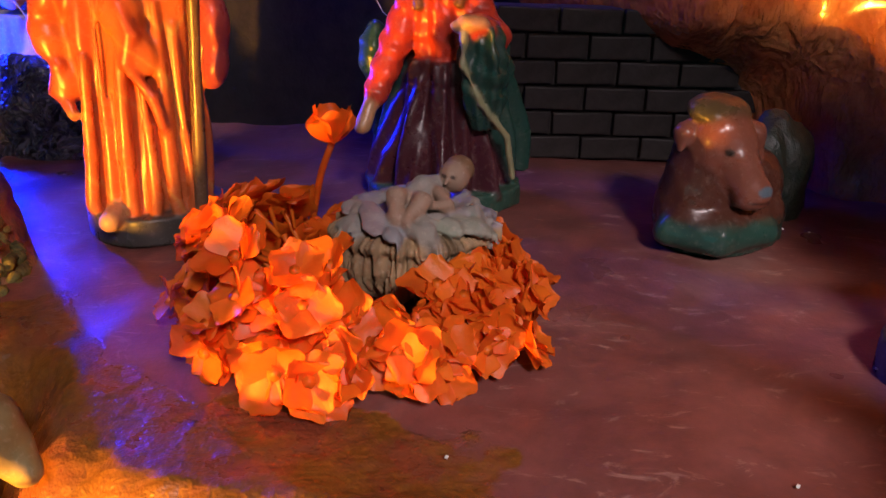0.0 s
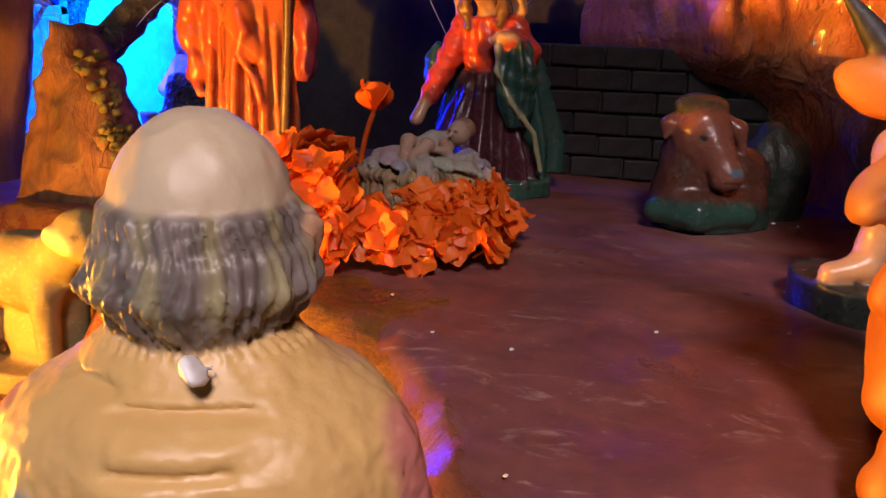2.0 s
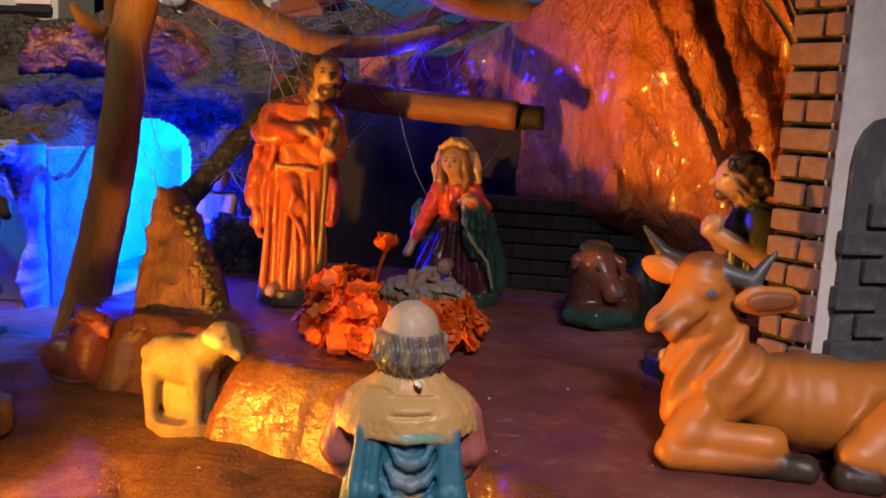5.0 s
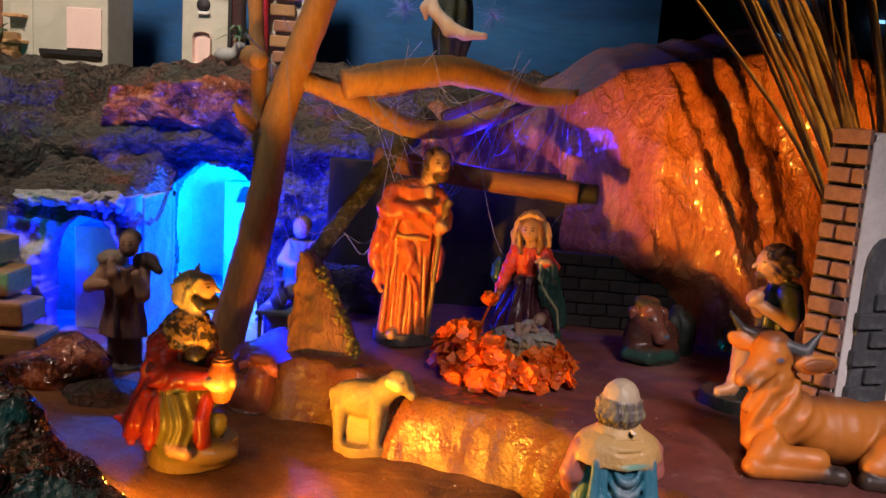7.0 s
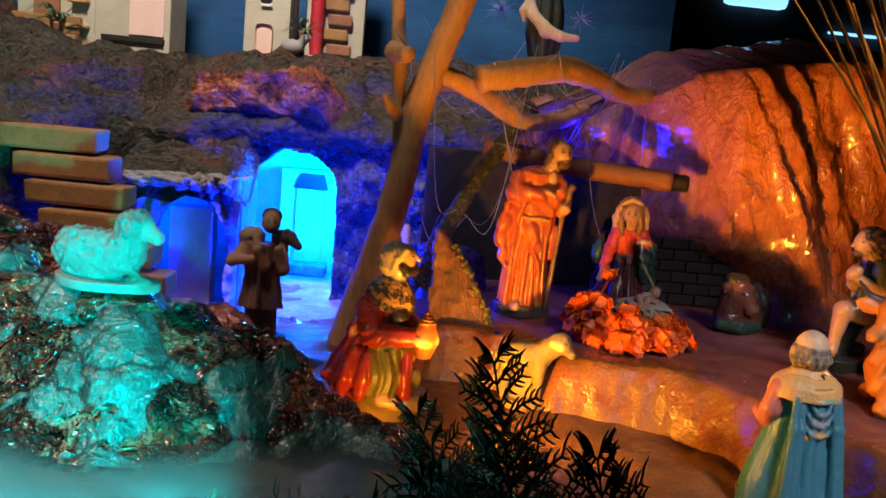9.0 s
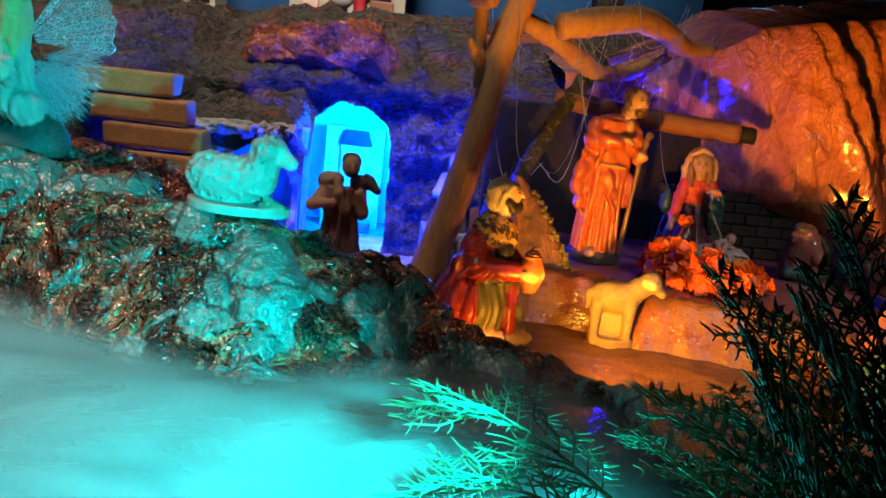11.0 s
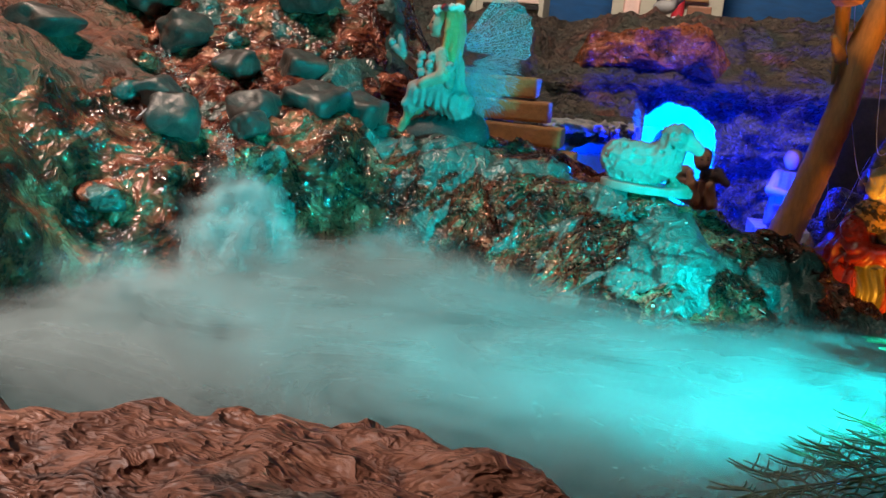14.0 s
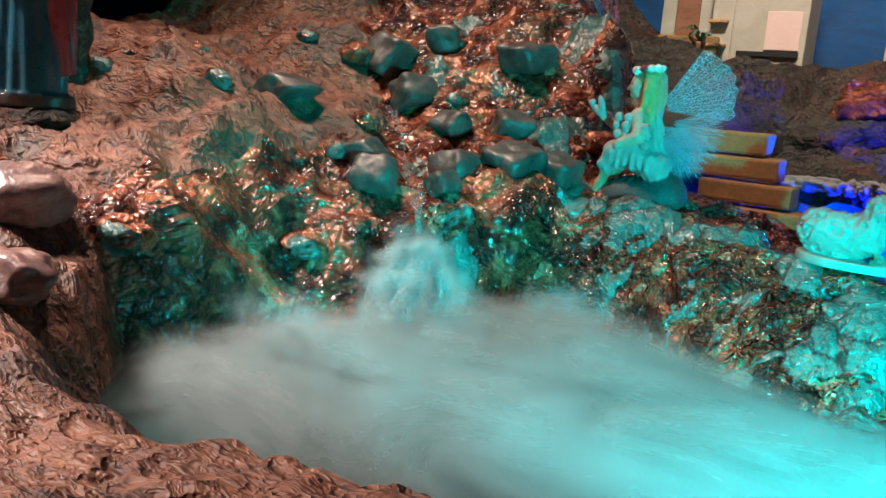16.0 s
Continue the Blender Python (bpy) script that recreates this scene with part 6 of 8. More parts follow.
for k in range(120):
    t = rnd.random()
    z = -0.02 + 0.112 * t
    x = float(np.interp(z, [-0.02, 0.03, 0.07, 0.088, 0.10], [-0.178, -0.205, -0.228, -0.246, -0.258]))
    r = rnd.uniform(0.0016, 0.0042)
    bmesh.ops.create_icosphere(bm, subdivisions=1, radius=r, matrix=pose(x + rnd.uniform(-0.006, 0.003), 0.322 + 0.045 * t + rnd.uniform(-0.008, 0.016), z + rnd.uniform(-0.004, 0.004), rnd.uniform(0, 90), rnd.uniform(0, 90), 0) @ Matrix.Diagonal((1, 1.3, 0.8, 1)))
part("moss", bm, EDGEMOSS, pillar, "yellow-green mossy crust")


# dark brick wall at the back of the stable
def brick_rows(wall, x0, x1, z0, z1, length, high, gap, deep, material, place, seed, drop=0.0):
    rnd = random.Random(seed)
    shapes = []
    for k in range(4):
        me = part("brick", box_bm((length - gap, deep, high - gap), min(high, deep) * 0.14), material, None, "", False)
        shapes.append(me.data)
        bpy.data.objects.remove(me)
    row, z = 0, z0 + high / 2
    while z < z1:
        x = x0 + (length / 2 if row % 2 else 0)
        while x < x1:
            if rnd.random() > drop:
                b = new("brick", rnd.choice(shapes))
                b.parent = wall
                b.matrix_world = place @ pose(x, rnd.uniform(-0.001, 0.001), z, rnd.uniform(-2, 2), rnd.uniform(-1.5, 1.5), rnd.uniform(-2, 2))
            x += length
        row, z = row + 1, z + high


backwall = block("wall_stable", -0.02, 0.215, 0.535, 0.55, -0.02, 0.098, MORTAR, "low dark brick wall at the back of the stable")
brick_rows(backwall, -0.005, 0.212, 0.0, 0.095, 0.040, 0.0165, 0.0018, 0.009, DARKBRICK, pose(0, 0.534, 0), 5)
# Raised and widened near-black wall that paints in the shade behind the figures.
block("wall_stable_side", -0.275, 0.06, 0.60, 0.62, -0.02, 0.195, DARKBRICK, "back wall of the stable, near-black for the shade there")


# ---- the brick ruin beside the rock ----
ruin = holder("arch_ruin", "white plastered ruin with a brick edge and a dark niche", "ruin", (0.250, 0.155, 0.0, 0, 0, 20))
bm = bmesh.new()
outline = [(0.0, -0.03), (0.0, 0.272), (0.012, 0.281), (0.030, 0.274), (0.042, 0.255), (0.055, 0.248), (0.062, 0.22), (0.068, 0.17), (0.080, 0.10), (0.095, -0.03)]
a = [bm.verts.new((x, 0.0, z)) for x, z in outline]
b = [bm.verts.new((x, 0.035, z)) for x, z in outline]
bm.faces.new(a)
bm.faces.new(b[::-1])
for i in range(len(a)):
    j = (i + 1) % len(a)
    bm.faces.new((a[j], a[i], b[i], b[j]))
bmesh.ops.bevel(bm, geom=bm.edges[:], offset=0.0025, segments=2, affect="EDGES")
part("wall", bm, WHITE, ruin, "rough white plaster", False)
bm = bmesh.new()
arch = [(0.012, -0.03)] + [(0.032 - 0.02 * math.cos(t), 0.165 + 0.028 * math.sin(t)) for t in np.linspace(0, math.pi, 9)] + [(0.058, -0.03)]
a = [bm.verts.new((x, -0.0035, z)) for x, z in arch]
b = [bm.verts.new((x, 0.006, z)) for x, z in arch]
bm.faces.new(a)
for i in range(len(a) - 1):
    bm.faces.new((a[i + 1], a[i], b[i], b[i + 1]))
part("niche", bm, GREYP, ruin, "grey painted niche", False)
for k in range(9):
    blk = part("brick", box_bm((0.030 if k % 2 else 0.022, 0.008, 0.014), 0.002), GREYP, ruin, smooth_faces=False)
    blk.matrix_world = ruin.matrix_world @ pose(0.030 + 0.006 * (-1) ** k, -0.004, 0.005 + 0.0165 * k)
edge_place = pose(0.250, 0.155, 0, 0, 0, 132)
core = part("brick_edge", box_bm((0.033, 0.03, 0.31), 0.002), MORTAR, ruin, "black mortar between bricks", False)
core.matrix_world = edge_place @ pose(0.0165, -0.0165, 0.123)
rnd = random.Random(12)
for k in range(19):
    z = -0.016 + 0.0162 * k
    tick = 0.012 + 0.006 * (k % 2)
    for u0, u1 in [(0.0, tick - 0.001), (tick + 0.001, 0.032)] if k % 3 else [(0.0, 0.032)]:
        bk = part("brick", box_bm((u1 - u0, 0.009, 0.0126), 0.0020), BRICK, ruin, smooth_faces=False)
        bk.matrix_world = edge_place @ pose((u0 + u1) / 2, 0.0005 + rnd.uniform(-0.0006, 0.0006), z, 0, rnd.uniform(-2, 2), 0)

# long leaf blades behind the ruin
plant = holder("long_leaf_plant", "clump of long striped leaf blades in a pot", "plant")
part("pot", rough_tube([(0.385, 0.36, -0.03), (0.385, 0.36, 0.04)], [0.028, 0.034], 6, 16, 1, 0.0), GREYP, plant)
rnd = random.Random(21)
for k in range(54):
    p0 = Vector((0.385 + rnd.uniform(-0.018, 0.018), 0.36 + rnd.uniform(-0.018, 0.018), 0.03))
    tip = Vector((rnd.uniform(0.10, 0.46), 0.36 + rnd.uniform(-0.14, 0.10), rnd.uniform(0.40, 0.60)))
    mid = p0 * 0.55 + tip * 0.45 + Vector((rnd.uniform(0.0, 0.03), 0, rnd.uniform(0.0, 0.04)))
    pts = bend([p0, mid, tip], 10)
    bm = bmesh.new()
    side = Vector((rnd.uniform(0.6, 1), rnd.uniform(-0.6, 0.6), 0)).normalized()
    last = None
    for i, p in enumerate(pts):
        w = 0.0034 * math.sin(math.pi * (0.12 + 0.88 * (1 - i / 9) * 0.9)) ** 0.7
        p = Vector(p)
        r = [bm.verts.new(p - side * w), bm.verts.new(p + Vector((0, 0.002, 0))), bm.verts.new(p + side * w)]
        if last:
            bm.faces.new((last[0], last[1], r[1], r[0]))
            bm.faces.new((last[1], last[2], r[2], r[1]))
        last = r
    part("blade", bm, BLADE, plant)


# ---- flowers round the infant ----
def petal(bm, m, size, rnd):
    """A broad, cupped, slightly crumpled petal with a rounded end."""
    nu, nv = 9, 8
    ph = rnd.uniform(0, 6)
    g = []
    cup, twist = rnd.uniform(-0.12, 0.36), rnd.uniform(-0.35, 0.35)
    for j in range(nv):
        v = j / (nv - 1)
        w = 0.07 + 0.56 * math.sin(math.pi * (0.04 + 0.80 * v)) ** 0.85
        row = []
        for i in range(nu):
            u = i / (nu - 1) * 2 - 1
            x = u * w * (1 + 0.04 * math.sin(9 * v + ph))
            y = v - 0.34 * u * u * v * v + 0.025 * math.sin(7 * u + ph) * v * v
            z = cup * (u * u * w * w * 1.2 + 0.55 * v * v) + twist * u * v * 0.4 + 0.06 * math.sin(4.5 * u + 6 * v + ph) * v + 0.03 * math.sin(11 * u - ph) * v * v
            row.append(bm.verts.new(m @ Vector((x * size, y * size, z * size))))
        g.append(row)
    for j in range(nv - 1):
        for i in range(nu - 1):
            bm.faces.new((g[j][i], g[j][i + 1], g[j + 1][i + 1], g[j + 1][i]))


def floret(seed):
    rnd = random.Random(seed)
    bm = bmesh.new()
    for k in range(5 if seed % 2 else 4):
        a = k * (72 if seed % 2 else 90) + rnd.uniform(-12, 12)
        petal(bm, pose(0, 0, 0, 0, 0, a) @ pose(0, 0.001, 0.008, rnd.uniform(-18, 40), rnd.uniform(-22, 22), 0), rnd.uniform(0.013, 0.0185), rnd)
    tube_mesh(bm, [(0, 0, -0.012), (0, 0, 0.006), (0, 0, 0.010)], [0.0012, 0.0016, 0.003], 6)
    me = bpy.data.meshes.new("floret")
    bm.normal_update()
    bm.to_mesh(me)
    bm.free()
    me.polygons.foreach_set("use_smooth", np.ones(len(me.polygons), bool))
    me.materials.append(PETAL)
    return me


wreath = holder("flower_wreath", "wreath of orange hydrangea petals round the straw", "flowers")
kinds = [floret(s) for s in range(12)]
rnd = random.Random(77)
for k in range(190):
    a = rnd.uniform(0, 2 * math.pi)
    level = rnd.random()
    out = (1.0 - 0.22 * level) * math.sqrt(rnd.uniform(0.42, 1.0))
    front = -math.sin(a)
    if front < -0.35 and abs(math.cos(a)) < 0.55 and level > 0.4:
        level = 0.2
    x = -0.029 + math.cos(a) * 0.076 * out
    y = 0.305 + math.sin(a) * (0.070 if front > 0 else 0.052) * out
    z = 0.008 + 0.034 * level * (1.0 if math.cos(a) < -0.1 else 0.5)
    f = new("floret", rnd.choice(kinds))
    f.parent = wreath
    tilt = Vector((math.cos(a) * 0.9, math.sin(a) * 0.9, 0.25 + 0.8 * level)) + Vector((rnd.uniform(-.5, .5), rnd.uniform(-.5, .5), rnd.uniform(-.3, .3)))
    f.matrix_world = Matrix.Translation((x, y, z)) @ tilt.to_track_quat("Z", "Y").to_matrix().to_4x4() @ pose(0, 0, 0, 0, 0, rnd.uniform(0, 360)) @ Matrix.Scale(rnd.uniform(0.58, 0.90), 4)
bm = bmesh.new()
tube_mesh(bm, bend([(-0.058, 0.355, 0.015), (-0.052, 0.352, 0.045), (-0.046, 0.350, 0.062)], 8), [0.0016] * 8, 7)
part("stem", bm, PETAL, wreath)
for k in range(4):
    bm = bmesh.new()
    petal(bm, pose(-0.046, 0.350, 0.062, 0, 0, k * 90 + 20) @ pose(0, 0, 0, 55, 0, 0), 0.018, random.Random(k))
    part("petal", bm, PETAL, wreath)


# ---- the cave side ----
steps = holder("stone_steps", "flight of ochre painted stone steps up the hill", "steps")
for k in range(7):
    t = k / 6
    right, y, z = -0.575 - 0.140 * t, 0.395 + 0.085 * t, -0.030 + 0.034 * k
    st = part("step", box_bm((0.125, 0.055, 0.030), 0.004), STEPM, steps, smooth_faces=False)
    for v in st.data.vertices:
        v.co += Vector((noise.noise(v.co * 40 + Vector((k, 0, 0))), 0, noise.noise(v.co * 50 + Vector((0, k, 0))))) * 0.003
    st.matrix_world = pose(right - 0.0625, y + 0.012, z - 0.010, 0, 0, -2)

little = holder("cave_house", "small white house front inside the lit cave", "house", (-0.500, 1.03, -0.102))
part("wall", box_bm((0.118, 0.06, 0.205), 0.002, None, pose(0.010, 0.03, 0.1025)), WHITE, little, smooth_faces=False)
part("door", box_bm((0.056, 0.010, 0.168), 0.002, None, pose(0.012, -0.005, 0.084)), WHITE, little, "bright white door", False)
bm = bmesh.new()
lint = [(-0.022, 0.170), (0.046, 0.170), (0.036, 0.200), (-0.010, 0.200)]
fr, bk = [bm.verts.new((x, -0.012, z)) for x, z in lint], [bm.verts.new((x, 0.004, z)) for x, z in lint]
bm.faces.new(fr)
for k in range(4):
    bm.faces.new((fr[(k + 1) % 4], fr[k], bk[k], bk[(k + 1) % 4]))
part("lintel", bm, DARKBRICK, little, "dark sloping hood over the door", False)
part("step", box_bm((0.085, 0.05, 0.022), 0.003, None, pose(0.012, -0.03, 0.011)), CAVE, little, smooth_faces=False)
pil = holder("hut_pillar", "pale square pillar inside the blue-lit hut", "pillar", (-0.640, 0.700, -0.102))
part("shaft", box_bm((0.068, 0.04, 0.160), 0.002, None, pose(0, 0, 0.080)), WHITE, pil, smooth_faces=False)


def shepherd_with_lamb():
    s = Sculpt(0.0016, 0.004)
    T, D = (0.24, 0.12, 0.085), (0.11, 0.065, 0.05)
    s.slab((0, 0, 0.004), (0.028, 0.022), STONE, 0.006)
    s.limb((-0.009, 0, 0.008), (-0.008, 0, 0.055), 0.010, 0.012, D)
    s.limb((0.011, 0, 0.008), (0.009, 0, 0.055), 0.010, 0.012, D)
    s.robe((0, 0, 0.046), (0, 0, 0.130), [0.027, 0.024, 0.021, 0.024, 0.022], T, 9, 0.08, 0.75, 0.6)
    s.path([(-0.022, 0, 0.124), (-0.038, -0.008, 0.106), (-0.012, -0.024, 0.112)], [0.0085, 0.0070, 0.0055], SKIN2)
    s.path([(0.022, 0, 0.124), (0.026, -0.014, 0.100), (0.020, -0.020, 0.126)], [0.0085, 0.0078, 0.0055], SKIN2)
    s.path([(0.004, -0.022, 0.104), (-0.006, -0.024, 0.124), (-0.008, -0.020, 0.140)], [0.0070, 0.0058, 0.0050], SKIN2)
    s.ball((-0.016, 0.004, 0.137), (0.0170, 0.0130, 0.0120), (0.30, 0.22, 0.14))
    s.limb((0.018, 0.006, 0.137), (0.031, 0.000, 0.139), 0.0100, 0.0092, (0.17, 0.09, 0.05))
    s.limb((0.033, -0.004, 0.138), (0.043, -0.010, 0.130), 0.0082, 0.0052, (0.07, 0.04, 0.03))
    s.ball((0.031, -0.006, 0.146), (0.0075, 0.003, 0.004), (0.10, 0.06, 0.04), (0, 30, 0), 0.001)
    s.limb((-0.002, -0.024, 0.05), (0.000, -0.024, 0.128), 0.0035, 0.0035, D)
    s.ball((0.008, -0.008, 0.158), (0.0115, 0.012, 0.0145), SKIN2)
    s.ball((0.008, -0.001, 0.1645), (0.0128, 0.0128, 0.0110), (0.03, 0.02, 0.015), blend=0.001)
    s.ball((0.009, -0.015, 0.150), (0.0075, 0.006, 0.0055), (0.035, 0.022, 0.016), blend=0.001)
    eyes(s, (0.009, -0.0195, 0.1600), 0.0042, 0.0, 0.0013)
    s.relief = lambda p: 0.0008 * (p[:, 2] < 0.13) * fbm(p[:, 0] * 130, p[:, 1] * 130, p[:, 2] * 60, 4, 2) + 0.0012 * (p[:, 0] < 0.0) * (p[:, 2] > 0.134) * fbm(p[:, 0] * 260, p[:, 1] * 260, p[:, 2] * 260, 6, 2)
    s.limb((0.009, -0.019, 0.160), (0.010, -0.020, 0.155), 0.0015, 0.0022, SKIN2)
    return s


shepherd_with_lamb().build("shepherd_statue", MATT, "shepherd figure in brown carrying a lamb on his shoulders", "statue", pose(-0.480, 0.405, -0.068, 0, 0, 4))

lying_donkey((0.10, 0.05, 0.03), (0.35, 0.10, 0.05), (0.30, 0.09, 0.05)).build(
    "donkey_statue", RESIN, "red-brown painted donkey lying under the tree", "statue", pose(-0.290, 0.285, -0.066, 0, 0, 150), cut=0.0, scale=0.9)


def seated_figure(c):
    s = Sculpt(0.002, 0.004)
    s.robe((0, 0, 0), (0, 0, 0.09), [0.028, 0.026, 0.022, 0.018], c, 6, 0.08, 0.8)
    s.ball((0, -0.004, 0.108), (0.012, 0.012, 0.015), SKIN2)
    s.ball((0, 0.0, 0.114), (0.013, 0.013, 0.012), HAIR)
    s.path([(-0.018, 0, 0.082), (-0.024, -0.014, 0.058), (0.0, -0.026, 0.056)], [0.008, 0.007, 0.005], SKIN2)
    s.path([(0.018, 0, 0.082), (0.024, -0.014, 0.058), (0.004, -0.026, 0.056)], [0.008, 0.007, 0.005], SKIN2)
    s.limb((0, -0.01, 0.02), (0, -0.034, 0.018), 0.014, 0.011, c)
    return s


seated_figure((0.12, 0.11, 0.11)).build("seated_statue", MATT, "seated figure at work in the blue-lit niche", "statue", pose(-0.315, 0.635, -0.02, 0, 0, -20), cut=0.0)
bench = holder("work_bench", "small grey table with a jug in the niche", "table", (-0.335, 0.585, -0.100))
part("tabletop", box_bm((0.055, 0.045, 0.006), 0.001, None, pose(0, 0, 0.075)), GREYP, bench, smooth_faces=False)
for sx in (-1, 1):
    for sy in (-1, 1):
        part("leg", box_bm((0.005, 0.005, 0.072), 0.001, None, pose(sx * 0.022, sy * 0.017, 0.036)), GREYP, bench, smooth_faces=False)
block("plinth", -0.36, -0.25, 0.60, 0.70, -0.11, -0.02, CAVE, "rough block under the seated figure", "plinth", "")
jug = rough_tube([(-0.335, 0.585, -0.022), (-0.335, 0.585, -0.008), (-0.335, 0.585, 0.008), (-0.335, 0.585, 0.02)], [0.008, 0.013, 0.006, 0.008], 14, 14, 1, 0.0)
tagged(part("jug", jug, GREYP), "small grey jug on the table", "jug")


# ---- houses on the hill ----
def palm(place, size, seed):
    p = holder("potted_palm", "small green potted palm beside a house", "plant", (*place, 0, 0, 0), "palms by the houses")
    part("pot", rough_tube([(0, 0, -0.005), (0, 0, 0.012)], [size * 0.16, size * 0.22], 4, 12, 1, 0.0), LOG, p)
    rnd = random.Random(seed)
    for k in range(16):
        a, lift = rnd.uniform(0, 6.28), rnd.uniform(0.35, 1.0)
        d = Vector((math.cos(a), math.sin(a), 0))
        pts = bend([(0, 0, 0.012), d * size * 0.45 + Vector((0, 0, size * 0.7 * lift)), d * size * 0.95 + Vector((0, 0, size * (0.75 * lift - 0.25)))], 9)
        bm = bmesh.new()
        side = Vector((-d.y, d.x, 0))
        last = None
        for i, q in enumerate(pts):
            q, w = Vector(q), size * 0.06 * math.sin(math.pi * (0.1 + 0.85 * i / 8)) * (0.6 + 0.7 * (i % 2))
            r = [bm.verts.new(q - side * w), bm.verts.new(q), bm.verts.new(q + side * w)]
            if last:
                bm.faces.new((last[0], last[1], r[1], r[0]))
                bm.faces.new((last[1], last[2], r[2], r[1]))
            last = r
        part("leaf", bm, PALM, p)


PINK = grain("pinkish_lit_plaster", (0.70, 0.48, 0.40), (0.76, 0.54, 0.46), (0.80, 0.60, 0.52), 12, (0.7, 0.9), 0.1, 0.001, 200, None, 0.08).m
house = holder("cream_house", "cream plaster model house with a bright opening", "house", (-0.865, 1.05, 0.30))
part("wall", box_bm((0.145, 0.12, 0.34), 0.003, None, pose(0.005, 0.06, 0.17)), CREAM, house, smooth_faces=False)
part("wall", box_bm((0.045, 0.10, 0.40), 0.003, None, pose(-0.090, 0.05, 0.15)), CREAM, house, smooth_faces=False)
part("window", box_bm((0.067, 0.006, 0.076), 0.001, None, pose(0.033, -0.001, 0.073)), PINK, house, "pale pink panel", False)
# Near-black colour stands for the shadow on this ledge.
part("ledge", box_bm((0.12, 0.012, 0.010), 0.001, None, pose(0.008, -0.003, 0.026)), DARKBRICK, house, "ledge painted dark for its shadow", False)
part("shelf", box_bm((0.040, 0.022, 0.006), 0.001, None, pose(-0.096, -0.010, 0.088)), WOOD, house, smooth_faces=False)
part("shelf", box_bm((0.040, 0.022, 0.006), 0.001, None, pose(-0.096, -0.010, 0.040)), WOOD, house, smooth_faces=False)
porch = holder("brown_porch", "brown porch with stepped ledges beside the house", "porch", (-1.02, 1.02, 0.25))
for k in range(3):
    part("step", box_bm((0.13, 0.05, 0.035), 0.004, None, pose(0, 0.02 * k, 0.02 + 0.035 * k)), STEPM, porch, smooth_faces=False)
part("wall", box_bm((0.12, 0.05, 0.30), 0.003, None, pose(-0.02, 0.10, 0.15)), CREAM, porch, smooth_faces=False)
part("door", box_bm((0.05, 0.01, 0.18), 0.002, None, pose(-0.02, 0.07, 0.19)), LOG, porch, "brown door", False)
house = holder("cream_house", "cream plaster model house with a dark round window and red curtain", "house", (-0.53, 1.05, 0.30))
part("wall", box_bm((0.090, 0.12, 0.34), 0.003, None, pose(-0.070, 0.06, 0.17)), CREAM, house, smooth_faces=False)
part("wall", box_bm((0.12, 0.06, 0.36), 0.003, None, pose(0.055, 0.12, 0.18)), CREAM, house, smooth_faces=False)
part("window", rough_tube([(-0.074, 0.004, 0.132), (-0.074, -0.002, 0.132)], [0.013, 0.013], 3, 16, 1, 0.0), MORTAR, house, "dark round window")
part("window_sill", box_bm((0.022, 0.008, 0.005), 0.001, None, pose(-0.072, -0.003, 0.117)), WHITE, house, smooth_faces=False)
part("roof", box_bm((0.108, 0.05, 0.016), 0.004, None, pose(-0.070, 0.006, 0.168)), DARKBRICK, house, "dark brown roof edge", False)
part("door", box_bm((0.034, 0.006, 0.060), 0.012, None, pose(-0.074, -0.002, 0.052)), PINK, house, "pale pink door", False)
part("post", box_bm((0.007, 0.007, 0.30), 0.001, None, pose(-0.022, -0.004, 0.15)), DARKBRICK, house, smooth_faces=False)
part("curtain", rough_tube([(0.022, 0.06, 0.02), (0.020, 0.062, 0.10), (0.024, 0.06, 0.26)], [0.013, 0.014, 0.012], 20, 12, 3, 0.05), RED, house, "red cloth curtain")
for k in range(6):
    part("brick", box_bm((0.050, 0.012, 0.022), 0.003, None, pose(0.062 + 0.004 * (-1) ** k, 0.080, 0.05 + 0.030 * k)), STEPM if k % 2 else LOG, house, smooth_faces=False)
part("ledge", box_bm((0.09, 0.02, 0.008), 0.002, None, pose(0.055, 0.03, 0.028)), WHITE, house, smooth_faces=False)
palm((-0.983, 1.0, 0.33), 0.065, 3)
palm((-0.521, 1.0, 0.36), 0.050, 5)
s = Sculpt(0.002, 0.004)
s.ball((0, 0, 0.018), (0.022, 0.013, 0.014), (0.30, 0.29, 0.27)).limb((0.015, 0, 0.022), (0.024, -0.004, 0.034), 0.009, 0.008, (0.30, 0.29, 0.27)).ball((0.027, -0.005, 0.036), (0.010, 0.008, 0.008), (0.32, 0.31, 0.29))
s.build("sheep_statue", MATT, "small grey sheep figure lying beside the house", "statue", pose(-0.540, 0.985, 0.322))

# doll with tinsel over the branches
doll = Sculpt(0.002, 0.005)
doll.robe((0, 0, -0.05), (0, 0, 0.05), [0.02, 0.026, 0.024, 0.018], (0.015, 0.03, 0.025), 6, 0.1)
for k in range(3):
    doll.path([(-0.030, -0.022, 0.030), (-0.024, -0.028, 0.012 - 0.004 * k), (-0.006, -0.031, -0.006 - 0.006 * k), (0.018, -0.031, -0.018 - 0.002 * k), (0.044, -0.024, -0.020)], [0.004, 0.005, 0.0052, 0.0048, 0.0030], (0.66, 0.56, 0.46))
doll.path([(-0.030, -0.022, 0.030), (-0.038, -0.024, 0.012), (-0.036, -0.024, -0.002)], [0.005, 0.006, 0.003], (0.55, 0.42, 0.34))
doll.ball((0, 0, 0.07), 0.016, SKIN2)
doll.build("hanging_doll", MATT, "dark hanging doll with a cream cloth sash", "doll", pose(-0.118, 0.62, 0.392, 0, 0, 0))
